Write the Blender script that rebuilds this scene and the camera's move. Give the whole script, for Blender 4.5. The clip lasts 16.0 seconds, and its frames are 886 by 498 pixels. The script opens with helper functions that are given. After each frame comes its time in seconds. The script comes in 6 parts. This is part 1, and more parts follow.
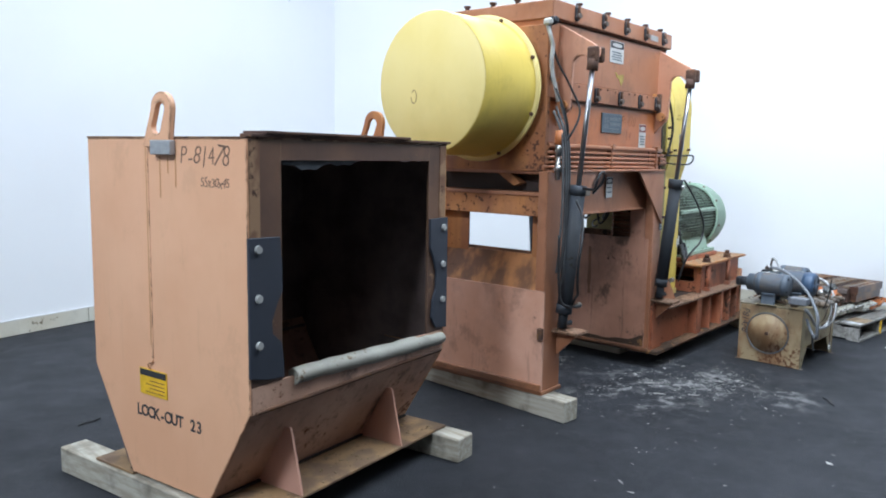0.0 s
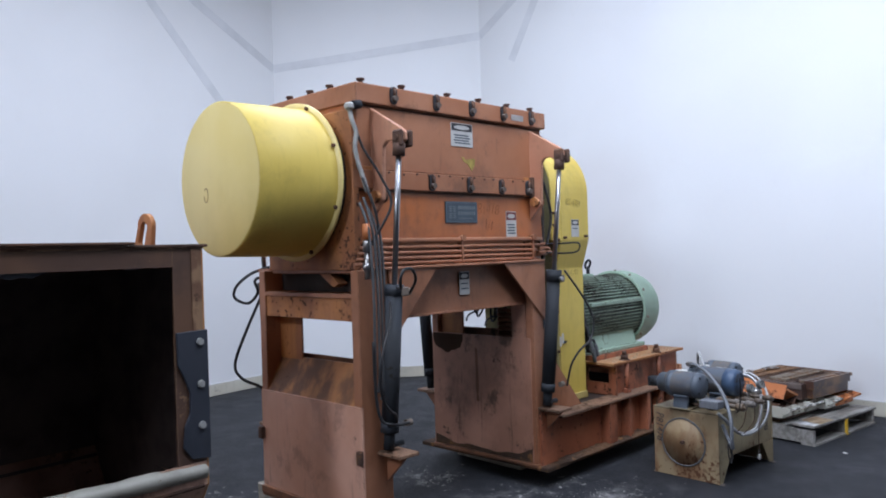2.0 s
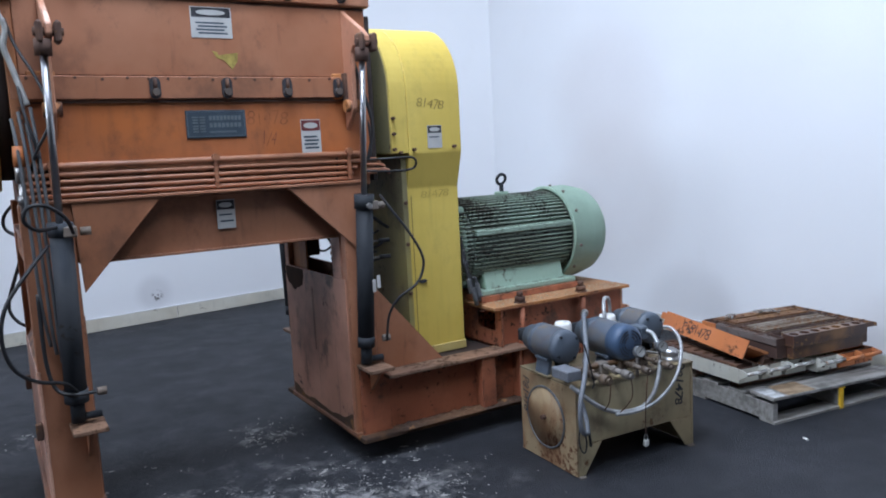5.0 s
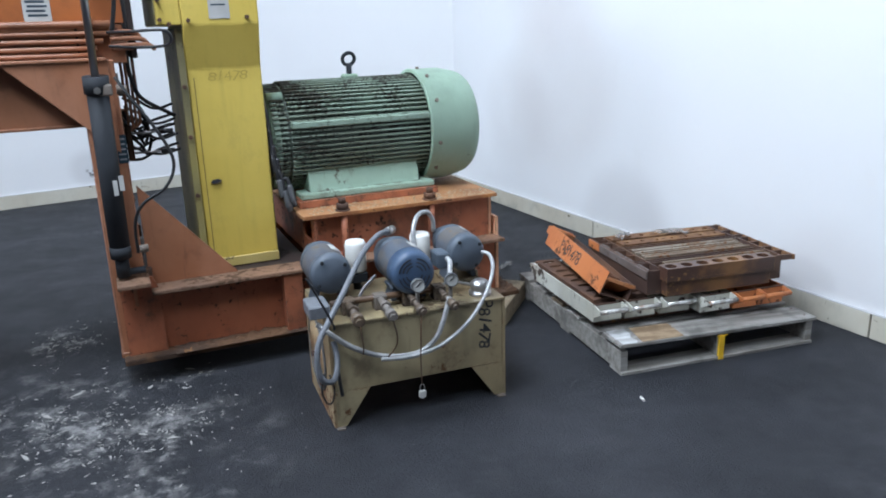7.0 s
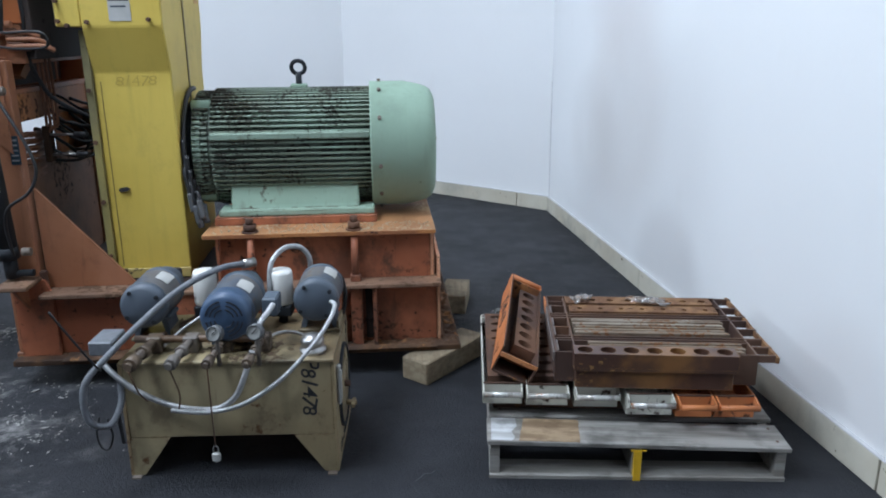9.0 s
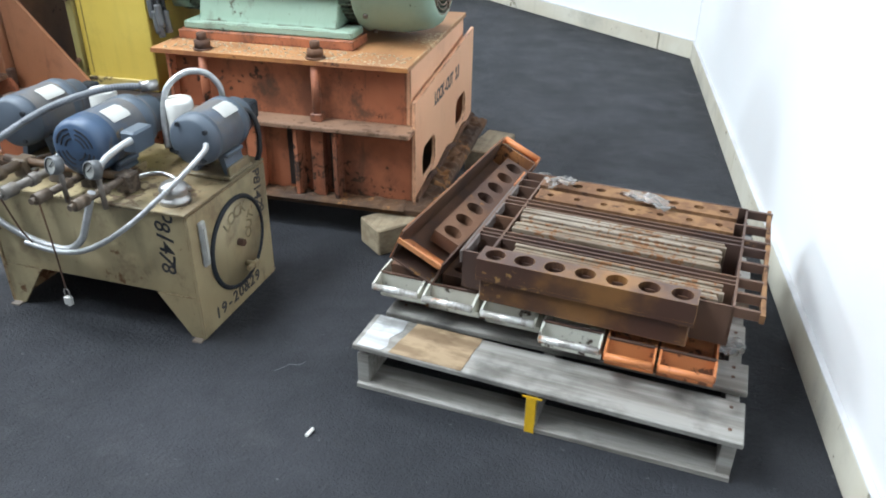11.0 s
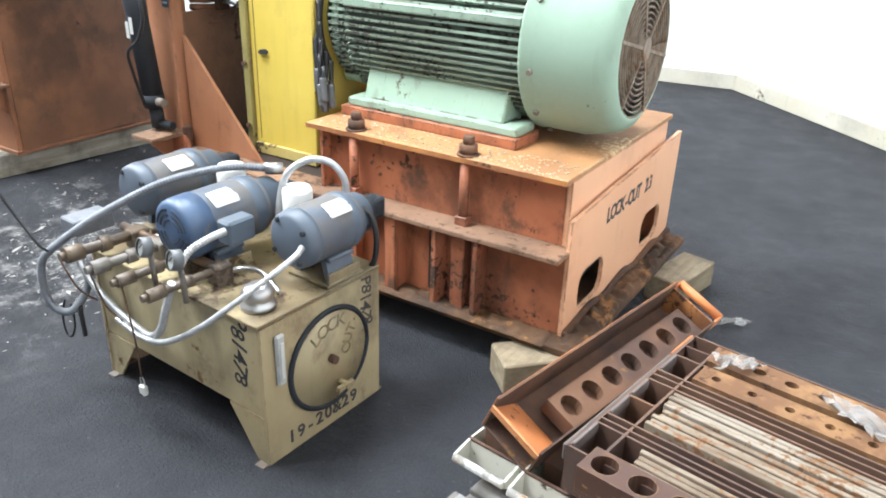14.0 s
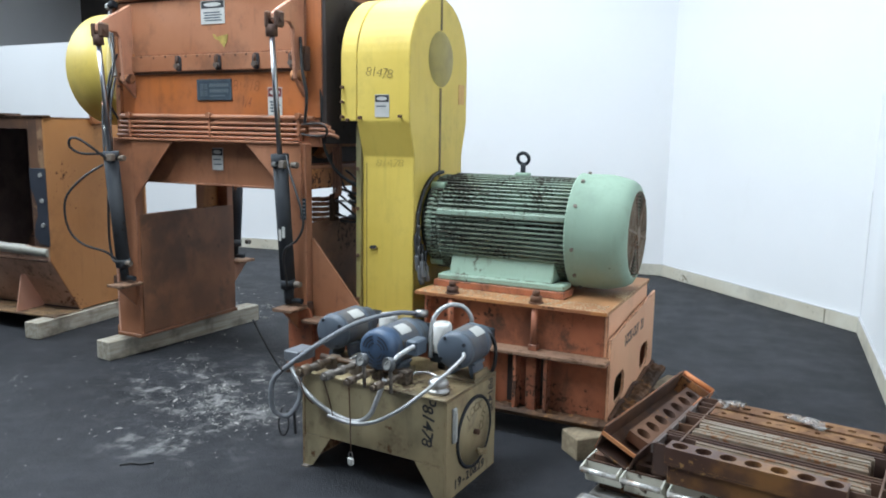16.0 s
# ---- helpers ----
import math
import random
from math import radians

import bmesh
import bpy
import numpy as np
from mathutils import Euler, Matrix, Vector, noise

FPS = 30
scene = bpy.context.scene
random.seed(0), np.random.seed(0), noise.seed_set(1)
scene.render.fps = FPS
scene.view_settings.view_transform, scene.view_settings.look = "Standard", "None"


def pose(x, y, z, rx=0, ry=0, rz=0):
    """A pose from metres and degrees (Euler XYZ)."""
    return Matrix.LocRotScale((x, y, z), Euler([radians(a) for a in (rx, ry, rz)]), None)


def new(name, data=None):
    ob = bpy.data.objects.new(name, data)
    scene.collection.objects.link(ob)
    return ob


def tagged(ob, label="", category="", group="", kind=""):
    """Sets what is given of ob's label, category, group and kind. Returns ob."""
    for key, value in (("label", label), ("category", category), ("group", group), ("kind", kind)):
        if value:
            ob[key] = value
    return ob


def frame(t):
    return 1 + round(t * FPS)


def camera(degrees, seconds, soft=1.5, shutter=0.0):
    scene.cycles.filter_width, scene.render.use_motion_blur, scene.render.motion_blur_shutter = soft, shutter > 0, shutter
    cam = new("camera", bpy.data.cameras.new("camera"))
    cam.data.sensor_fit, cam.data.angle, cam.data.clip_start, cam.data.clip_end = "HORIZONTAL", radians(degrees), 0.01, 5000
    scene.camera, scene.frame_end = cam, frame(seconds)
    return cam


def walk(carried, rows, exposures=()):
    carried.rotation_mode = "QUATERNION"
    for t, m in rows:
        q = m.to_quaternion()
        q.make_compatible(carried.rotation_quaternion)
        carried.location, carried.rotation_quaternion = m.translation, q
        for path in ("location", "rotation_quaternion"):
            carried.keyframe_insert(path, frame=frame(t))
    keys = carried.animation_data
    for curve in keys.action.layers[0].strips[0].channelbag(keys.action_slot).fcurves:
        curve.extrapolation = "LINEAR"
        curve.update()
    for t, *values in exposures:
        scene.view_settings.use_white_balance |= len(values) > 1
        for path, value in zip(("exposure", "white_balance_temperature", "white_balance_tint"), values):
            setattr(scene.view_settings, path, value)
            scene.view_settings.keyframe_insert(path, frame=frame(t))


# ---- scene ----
cam = camera(60.4, 16.0, 1.9)
METRES, EYE, TILT, LEAN, TURN = 12.0, 1.694, 0.0, 0.0, -46.7
EXPOSURES = [
    (0.0, -0.05, 5950, 10), (0.5, 0.07, 5950, 10), (1.0, -0.25, 5800, 13), (2.0, -0.65, 5950, 18), (3.0, -0.53, 5900, 16), (5.5, -0.56, 5750, 15), (6.0, -0.48, 5750, 14), (7.0, -0.2, 5950, 12), (7.5, -0.1, 6000, 12), (8.0, -0.12, 5950, 12), (8.5, -0.57, 5800, 9), (9.0, -0.46, 5900, 11), (10.0, 0.03, 6150, 8), (12.5, 0.86, 6550, 10), (13.5, 1.09, 6600, 11), (14.5, 0.89, 6600, 10), (15.5, 0.2, 6400, 9), (16.0, 0.02, 6200, 8),
]
ROWS = [
    (0.0, 0.0, 0.0, 0.0, 0.12, -7.05, -1.0),
    (0.5, 0.0204, 0.0161, -0.0006, -1.54, -5.93, -0.28),
    (1.0, 0.0532, 0.0266, 0.0012, -0.04, -2.59, 0.69),
    (1.5, 0.0822, 0.0425, 0.0025, 0.21, -1.22, 1.1),
    (2.0, 0.1227, 0.0525, 0.0008, 4.53, 0.03, 1.76),
    (2.5, 0.1541, 0.0701, -0.0005, 9.14, -0.53, 3.0),
    (3.0, 0.1819, 0.0915, 0.0016, 11.13, -2.96, 3.36),
    (3.2, 0.1972, 0.0995, 0.0008, 12.45, -3.1, 3.6),
    (5.3, 0.3118, 0.2002, 0.0034, 18.9, -7.72, 2.7),
    (5.5, 0.3225, 0.2099, 0.003, 18.92, -8.04, 2.41),
    (6.0, 0.3521, 0.2383, 0.0005, 21.16, -10.29, 1.87),
    (6.5, 0.3744, 0.2662, -0.0002, 23.76, -13.98, 2.23),
    (7.0, 0.3928, 0.2979, 0.0008, 25.9, -16.37, 1.77),
    (7.5, 0.4209, 0.3295, 0.0013, 27.94, -18.09, 1.9),
    (8.0, 0.4394, 0.3609, 0.0012, 29.69, -16.41, 0.3),
    (8.5, 0.4575, 0.391, 0.0012, 32.5, -14.36, -0.37),
    (9.0, 0.4766, 0.4209, 0.0012, 45.13, -15.92, 0.46),
    (9.5, 0.485, 0.4517, -0.002, 48.93, -18.81, -0.61),
    (10.0, 0.5004, 0.4828, -0.0041, 55.25, -21.2, -0.53),
    (10.2, 0.5034, 0.4945, -0.0048, 57.8, -22.05, -0.5),
    (12.3, 0.4462, 0.5795, -0.0116, 70.15, -38.3, -0.6),
    (12.5, 0.4454, 0.5816, -0.0116, 72.17, -37.77, -0.36),
    (13.0, 0.443, 0.5849, -0.0098, 78.88, -33.96, 0.66),
    (13.5, 0.4427, 0.5866, -0.0085, 84.65, -29.55, -0.12),
    (14.0, 0.4471, 0.5758, -0.0082, 82.95, -24.81, -1.73),
    (14.5, 0.46, 0.5528, -0.0061, 78.37, -21.21, -1.73),
    (15.0, 0.4918, 0.5324, -0.0042, 77.47, -16.38, -2.16),
    (15.5, 0.5229, 0.506, -0.0043, 76.31, -12.35, -1.45),
    (16.0, 0.5545, 0.4865, -0.0004, 76.11, -8.77, -0.92),
]
walk(cam, [(t, pose(0, 0, EYE, TILT, LEAN, TURN) @ pose(METRES * x, METRES * y, METRES * z, 90 + pitch, roll, yaw)) for t, x, y, z, yaw, pitch, roll in ROWS], EXPOSURES)

# ---- world, light ----
world = bpy.data.worlds.new("warehouse_air")
scene.world = world
world.use_nodes = True
world.node_tree.nodes["Background"].inputs["Color"].default_value = (0.80, 0.88, 1.0, 1)
world.node_tree.nodes["Background"].inputs["Strength"].default_value = 0.12


def unseen_lamp(x, y, z, watts, sx, sy, tilt=(0, 0, 0)):
    data = bpy.data.lights.new("unseen_lamp", "AREA")
    data.shape, data.size, data.size_y, data.energy = "RECTANGLE", sx, sy, watts
    data.color = (0.86, 0.94, 1.0)
    ob = new("unseen_lamp", data)
    ob.matrix_world = pose(x, y, z, *tilt)
    return ob


for lx, ly, w, tilt in ((-2.6, 1.4, 600, (0, -38, 0)), (-4.0, 4.6, 200, (0, 0, 0)), (1.6, 4.6, 150, (0, 0, 0)), (5.2, 4.7, 235, (0, 0, 0)), (5.4, 1.6, 415, (0, -30, 0)), (5.4, -0.6, 270, (0, -42, 0)), (2.7, 0.4, 170, (0, 0, 0))):
    unseen_lamp(lx, ly, 5.7, w, 2.4, 1.2, tilt)


# ---- materials ----
def mat(name):
    m = bpy.data.materials.new(name)
    m.use_nodes = True
    return m, m.node_tree, m.node_tree.nodes["Principled BSDF"]


SPACE = {"now": "Object"}


def noise_node(t, scale, detail=6.0, rough=0.6, stretch=(1, 1, 1), seed=0.0):
    tc = t.nodes.new("ShaderNodeTexCoord" if SPACE["now"] == "Object" else "ShaderNodeNewGeometry")
    mp = t.nodes.new("ShaderNodeMapping")
    mp.inputs["Scale"].default_value = stretch
    mp.inputs["Location"].default_value = (seed, seed * 0.7, -seed)
    t.links.new(tc.outputs[SPACE["now"]], mp.inputs["Vector"])
    n = t.nodes.new("ShaderNodeTexNoise")
    n.inputs["Scale"].default_value = scale
    n.inputs["Detail"].default_value = detail
    n.inputs["Roughness"].default_value = rough
    t.links.new(mp.outputs["Vector"], n.inputs["Vector"])
    return n.outputs["Fac"]


def ramp(t, fac, a, b):
    r = t.nodes.new("ShaderNodeMapRange")
    r.inputs["From Min"].default_value = a
    r.inputs["From Max"].default_value = b
    r.interpolation_type = "SMOOTHSTEP"
    t.links.new(fac, r.inputs["Value"])
    return r.outputs["Result"]


def mixed(t, fac, a, b):
    n = t.nodes.new("ShaderNodeMix")
    n.data_type = "RGBA"
    for sock, v in ((n.inputs[6], a), (n.inputs[7], b)):
        if isinstance(v, tuple):
            sock.default_value = (*v, 1)
        else:
            t.links.new(v, sock)
    if isinstance(fac, float):
        n.inputs[0].default_value = fac
    else:
        t.links.new(fac, n.inputs[0])
    return n.outputs[2]


def times(t, a, k):
    n = t.nodes.new("ShaderNodeMath")
    n.operation = "MULTIPLY"
    t.links.new(a, n.inputs[0])
    if isinstance(k, float):
        n.inputs[1].default_value = k
    else:
        t.links.new(k, n.inputs[1])
    return n.outputs[0]


def bump(t, p, h, strength, dist=0.004):
    b = t.nodes.new("ShaderNodeBump")
    b.inputs["Strength"].default_value = strength
    b.inputs["Distance"].default_value = dist
    t.links.new(h, b.inputs["Height"])
    t.links.new(b.outputs["Normal"], p.inputs["Normal"])


def paint(name, base, second, chip=(0.10, 0.045, 0.025), wear=0.64, rough=0.5, streak=(1, 1, 1), spread=(0.3, 0.7), grime=0.5, metal=0.0, fine=28.0, stain=0.45, rub=0.3, gloss=0.5, cover=0.54, edge=0.0, blot=0.0, blot_color=(0.085, 0.045, 0.028)):
    """Worn paint: two shades in large clouds, streaks of grime, chips down to the metal."""
    m, t, p = mat(name)
    col = mixed(t, ramp(t, noise_node(t, 2.0, 4, 0.55, streak), *spread), base, second)
    dark = tuple(c * 0.6 for c in base)
    col = mixed(t, times(t, ramp(t, noise_node(t, 2.6, 9, 0.68, (1, 1, 1), 3.1), 0.5, 0.78), grime), col, dark)
    col = mixed(t, times(t, ramp(t, noise_node(t, 7.0, 3, 0.5, (3, 3, 0.22), 6.3), 0.55, 0.8), grime * 0.45), col, dark)
    pale = tuple(min(1.0, c * 1.12 + 0.045) for c in base)
    col = mixed(t, times(t, ramp(t, noise_node(t, 1.5, 7, 0.6, (1, 1, 0.7), 11.0), 0.5, 0.72), rub), col, pale)
    smut = tuple(c * 0.30 + 0.008 for c in base)
    patch = noise_node(t, 1.9, 10, 0.66, (1, 1, 0.8), 15.5)
    col = mixed(t, times(t, ramp(t, patch, cover, cover + 0.15), stain), col, smut)
    if blot:
        spots = noise_node(t, 4.6, 12, 0.72, (1, 1, 0.75), 31.0)
        runs = noise_node(t, 9.0, 6, 0.6, (2.5, 2.5, 0.3), 35.0)
        col = mixed(t, times(t, ramp(t, spots, 0.535, 0.66), blot), col, blot_color)
        col = mixed(t, times(t, ramp(t, runs, 0.58, 0.72), blot * 0.6), col, blot_color)
    fine_n = noise_node(t, fine, 8, 0.65, (1, 1, 1), 7.7)
    clump = noise_node(t, 3.0, 4, 0.55, (1, 1, 1), 1.3)
    add = t.nodes.new("ShaderNodeMath")
    add.operation = "ADD"
    t.links.new(times(t, fine_n, 0.55), add.inputs[0])
    t.links.new(times(t, clump, 0.45), add.inputs[1])
    chips = ramp(t, add.outputs[0], wear - 0.02, wear + 0.03)
    if edge:
        bev = t.nodes.new("ShaderNodeBevel")
        bev.samples = 3
        bev.inputs["Radius"].default_value = edge
        geo = t.nodes.new("ShaderNodeNewGeometry")
        dot = t.nodes.new("ShaderNodeVectorMath")
        dot.operation = "DOT_PRODUCT"
        t.links.new(bev.outputs["Normal"], dot.inputs[0])
        t.links.new(geo.outputs["Normal"], dot.inputs[1])
        worn = times(t, ramp(t, dot.outputs["Value"], 0.985, 0.88), ramp(t, noise_node(t, 13.0, 6, 0.7, (1, 1, 1), 21.0), 0.42, 0.58))
        top = t.nodes.new("ShaderNodeMath")
        top.operation = "MAXIMUM"
        t.links.new(chips, top.inputs[0])
        t.links.new(worn, top.inputs[1])
        chips = top.outputs[0]
    col = mixed(t, chips, col, chip)
    t.links.new(col, p.inputs["Base Color"])
    r = t.nodes.new("ShaderNodeMapRange")
    r.inputs["To Min"].default_value = rough
    r.inputs["To Max"].default_value = min(1.0, rough + 0.35)
    t.links.new(chips, r.inputs["Value"])
    t.links.new(r.outputs["Result"], p.inputs["Roughness"])
    p.inputs["Metallic"].default_value = metal
    p.inputs["Specular IOR Level"].default_value = gloss
    bump(t, p, fine_n, 0.18, 0.003)
    return m


def plain(name, base, rough=0.5, metal=0.0, vary=0.25, scale=9.0, emit=0.0):
    m, t, p = mat(name)
    col = mixed(t, ramp(t, noise_node(t, scale, 6), 0.35, 0.7), base, tuple(c * (1 - vary) for c in base))
    t.links.new(col, p.inputs["Base Color"])
    p.inputs["Roughness"].default_value = rough
    p.inputs["Metallic"].default_value = metal
    bump(t, p, noise_node(t, scale * 8, 4), 0.08, 0.002)
    return m


def timber(name, base, dark, along="y", rough=0.8):
    m, t, p = mat(name)
    st = {"x": (0.6, 9, 9), "y": (9, 0.6, 9)}[along]
    grain = noise_node(t, 3.2, 9, 0.65, st)
    col = mixed(t, ramp(t, grain, 0.36, 0.66), base, dark)
    col = mixed(t, times(t, ramp(t, noise_node(t, 4.5, 5, 0.6, (1, 1, 1), 5.0), 0.47, 0.68), 0.7), col, tuple(c * 0.35 for c in dark))
    oi = t.nodes.new("ShaderNodeObjectInfo")
    br = t.nodes.new("ShaderNodeHueSaturation")
    rr = t.nodes.new("ShaderNodeMapRange")
    rr.inputs["To Min"].default_value, rr.inputs["To Max"].default_value = 0.8, 1.15
    t.links.new(oi.outputs["Random"], rr.inputs["Value"])
    t.links.new(rr.outputs["Result"], br.inputs["Value"])
    t.links.new(col, br.inputs["Color"])
    t.links.new(br.outputs["Color"], p.inputs["Base Color"])
    p.inputs["Roughness"].default_value = rough
    bump(t, p, grain, 0.35, 0.004)
    return m


ORANGE = paint("orange_paint", (0.36, 0.128, 0.052), (0.43, 0.13, 0.033), wear=0.65, rough=0.42, stain=0.45, grime=0.6, edge=0.008, blot=0.35)
SALMON = paint("salmon_paint", (0.37, 0.162, 0.084), (0.30, 0.116, 0.053), chip=(0.15, 0.07, 0.04), wear=0.67, rough=0.48, stain=0.6, rub=0.6, cover=0.52, edge=0.012, blot=0.4)
GRIMYSHADESALMON = paint("grimy_shaded_salmon", (0.30, 0.125, 0.056), (0.175, 0.077, 0.04), chip=(0.07, 0.04, 0.03), wear=0.64, rough=0.5, rub=0.12, grime=0.7, spread=(0.35, 0.65), stain=0.7, fine=14.0, cover=0.49, blot=0.6)
MIDLITSALMON = paint("smudged_lit_salmon", (0.50, 0.25, 0.165), (0.36, 0.172, 0.108), chip=(0.07, 0.04, 0.03), wear=0.64, rough=0.5, rub=0.3, grime=0.6, spread=(0.35, 0.65), stain=0.65, fine=14.0, cover=0.5, blot=0.85)
RUSTY = paint("rusted_orange_paint", (0.30, 0.115, 0.045), (0.44, 0.18, 0.055), chip=(0.07, 0.03, 0.018), wear=0.56, rough=0.62, streak=(3, 3, 0.7), spread=(0.4, 0.6), stain=0.6)
PEACH = paint("peach_paint", (0.72, 0.405, 0.24), (0.68, 0.365, 0.21), wear=0.72, rough=0.55, grime=0.15, stain=0.07, rub=0.2, edge=0.012, blot=0.1)
STAINEDPEACH = paint("rust_streaked_peach", (0.52, 0.325, 0.23), (0.38, 0.21, 0.14), chip=(0.14, 0.06, 0.03), wear=0.605, rough=0.6, grime=0.8, stain=0.6, edge=0.008, blot=0.75)
RUSTYJAMB = paint("rust_eaten_jamb", (0.16, 0.08, 0.043), (0.28, 0.165, 0.088), chip=(0.06, 0.03, 0.02), wear=0.55, rough=0.7, streak=(5, 5, 3), spread=(0.44, 0.58))
DIERUST = paint("rubbed_die_rust", (0.072, 0.036, 0.026), (0.21, 0.10, 0.036), chip=(0.30, 0.17, 0.06), wear=0.60, rough=0.34, streak=(2, 2, 2), spread=(0.47, 0.66), gloss=0.55, rub=0.05, fine=40.0, edge=0.004, blot=0.35)
CHIPPEDLIP = paint("chipped_orange_lip", (0.55, 0.20, 0.065), (0.40, 0.22, 0.12), chip=(0.13, 0.06, 0.03), wear=0.545, rough=0.5, fine=36.0, edge=0.004)
GRATERUST = paint("dark_grate_rust", (0.075, 0.045, 0.037), (0.115, 0.064, 0.043), chip=(0.20, 0.11, 0.06), wear=0.60, rough=0.48, spread=(0.42, 0.62), gloss=0.4, rub=0.05, edge=0.003)
JAMBRUST = paint("dark_rust_jamb", (0.09, 0.047, 0.03), (0.14, 0.07, 0.038), chip=(0.25, 0.15, 0.085), wear=0.61, rough=0.6, spread=(0.4, 0.65), edge=0.006)
RUBBEDLITSALMON = paint("rubbed_lit_salmon_paint", (0.67, 0.39, 0.285), (0.58, 0.305, 0.20), chip=(0.12, 0.055, 0.03), wear=0.66, rough=0.38, stain=0.4, rub=0.6, cover=0.55, edge=0.008, blot=0.35)
ARMSALMON = paint("worn_arm_paint", (0.53, 0.265, 0.165), (0.45, 0.20, 0.115), chip=(0.12, 0.055, 0.03), wear=0.66, rough=0.42, stain=0.4, rub=0.5, edge=0.008, blot=0.3)
RUSTSLOPE = paint("streaked_rust_slope", (0.42, 0.175, 0.055), (0.13, 0.055, 0.025), chip=(0.08, 0.035, 0.02), wear=0.58, rough=0.55, streak=(2.5, 2.8, 1.6), spread=(0.40, 0.60), stain=0.6, rub=0.2)
FLANGEDIRT = paint("dirt_caked_flange", (0.25, 0.15, 0.07), (0.14, 0.085, 0.05), chip=(0.34, 0.22, 0.10), wear=0.60, rough=0.75, streak=(3, 3, 3), spread=(0.4, 0.6), stain=0.6)
LIPZINC = paint("dull_dented_zinc", (0.36, 0.35, 0.30), (0.27, 0.25, 0.205), chip=(0.15, 0.09, 0.05), wear=0.60, rough=0.5, stain=0.4)
STAINEDORANGE = paint("stained_orange_end", (0.45, 0.205, 0.07), (0.50, 0.235, 0.085), chip=(0.10, 0.04, 0.02), wear=0.62, rough=0.6, grime=0.6, stain=0.5)
PINKPEACH = paint("pink_peach_paint", (0.56, 0.31, 0.235), (0.50, 0.26, 0.18), wear=0.72, rough=0.55, grime=0.3)
SPACE["now"] = "Position"
GREYBAR = paint("weathered_grey_bar", (0.245, 0.203, 0.158), (0.145, 0.105, 0.072), chip=(0.17, 0.09, 0.045), wear=0.56, rough=0.55, streak=(3, 14, 6), spread=(0.42, 0.58), gloss=0.35, fine=45.0, rub=0.05)
SPACE["now"] = "Object"
BASEPAINT = paint("base_orange_paint", (0.44, 0.152, 0.072), (0.32, 0.097, 0.044), chip=(0.055, 0.03, 0.02), wear=0.565, rough=0.55, grime=0.95, stain=0.85, cover=0.475, edge=0.012, blot=0.85)
DUSTYFLANGE = paint("dusty_worn_flange", (0.29, 0.158, 0.09), (0.165, 0.095, 0.06), chip=(0.10, 0.055, 0.03), wear=0.555, rough=0.7, grime=0.8, stain=0.6, spread=(0.35, 0.65), edge=0.012, blot=0.7)
DIRTYDECK = paint("dirty_deck", (0.125, 0.067, 0.036), (0.058, 0.036, 0.025), chip=(0.24, 0.12, 0.05), wear=0.585, rough=0.8, gloss=0.2, grime=0.8, fine=18.0, rub=0.05, spread=(0.4, 0.6), streak=(2, 2, 2))
DECKORANGE = paint("littered_orange_plate", (0.47, 0.225, 0.09), (0.28, 0.14, 0.065), chip=(0.58, 0.44, 0.26), wear=0.585, rough=0.7, grime=0.6, fine=60.0, edge=0.008, blot=0.4)
YELLOW = paint("yellow_paint", (0.66, 0.50, 0.108), (0.60, 0.44, 0.083), chip=(0.22, 0.14, 0.04), wear=0.69, rough=0.5, grime=0.45, stain=0.3, rub=0.2, gloss=0.35, edge=0.006, blot=0.1)
LITYELLOW = paint("lit_yellow_paint", (0.74, 0.60, 0.235), (0.71, 0.56, 0.19), chip=(0.25, 0.17, 0.05), wear=0.76, rough=0.42, grime=0.12, stain=0.06, rub=0.2)
GREEN = paint("mint_green_paint", (0.305, 0.42, 0.322), (0.262, 0.365, 0.275), chip=(0.035, 0.03, 0.025), wear=0.665, rough=0.58, grime=0.4, stain=0.22, gloss=0.35, blot=0.12)
CHIPGREEN = paint("chipped_green_foot", (0.30, 0.41, 0.315), (0.25, 0.345, 0.26), chip=(0.07, 0.05, 0.035), wear=0.625, rough=0.58, grime=0.5, stain=0.3, gloss=0.35, edge=0.010, blot=0.35)
SPACE["now"] = "Position"
FINGREEN = paint("flaked_green_fins", (0.235, 0.315, 0.245), (0.135, 0.16, 0.115), chip=(0.045, 0.042, 0.032), wear=0.53, rough=0.65, fine=55.0, streak=(1, 3, 3), stain=0.5)
SPACE["now"] = "Object"
FINCORE = paint("shaded_motor_core", (0.065, 0.085, 0.066), (0.10, 0.13, 0.10), chip=(0.03, 0.025, 0.02), wear=0.55, rough=0.7)
TAN = paint("tan_paint", (0.40, 0.335, 0.20), (0.325, 0.25, 0.14), chip=(0.14, 0.07, 0.03), wear=0.60, rough=0.5, grime=0.8, stain=0.7, rub=0.5, fine=18.0, cover=0.5, edge=0.005, blot=0.45)
OILTAN = paint("oil_soaked_tan", (0.36, 0.29, 0.165), (0.19, 0.125, 0.065), chip=(0.09, 0.055, 0.03), wear=0.57, rough=0.4, grime=0.8, stain=0.8, spread=(0.4, 0.62), cover=0.46)
BLUE = paint("blue_paint", (0.048, 0.082, 0.145), (0.068, 0.10, 0.155), chip=(0.15, 0.13, 0.11), wear=0.63, rough=0.45, grime=0.6)
GREYBLUE = paint("grey_blue_paint", (0.07, 0.093, 0.122), (0.085, 0.102, 0.128), chip=(0.12, 0.10, 0.08), wear=0.66, rough=0.5)
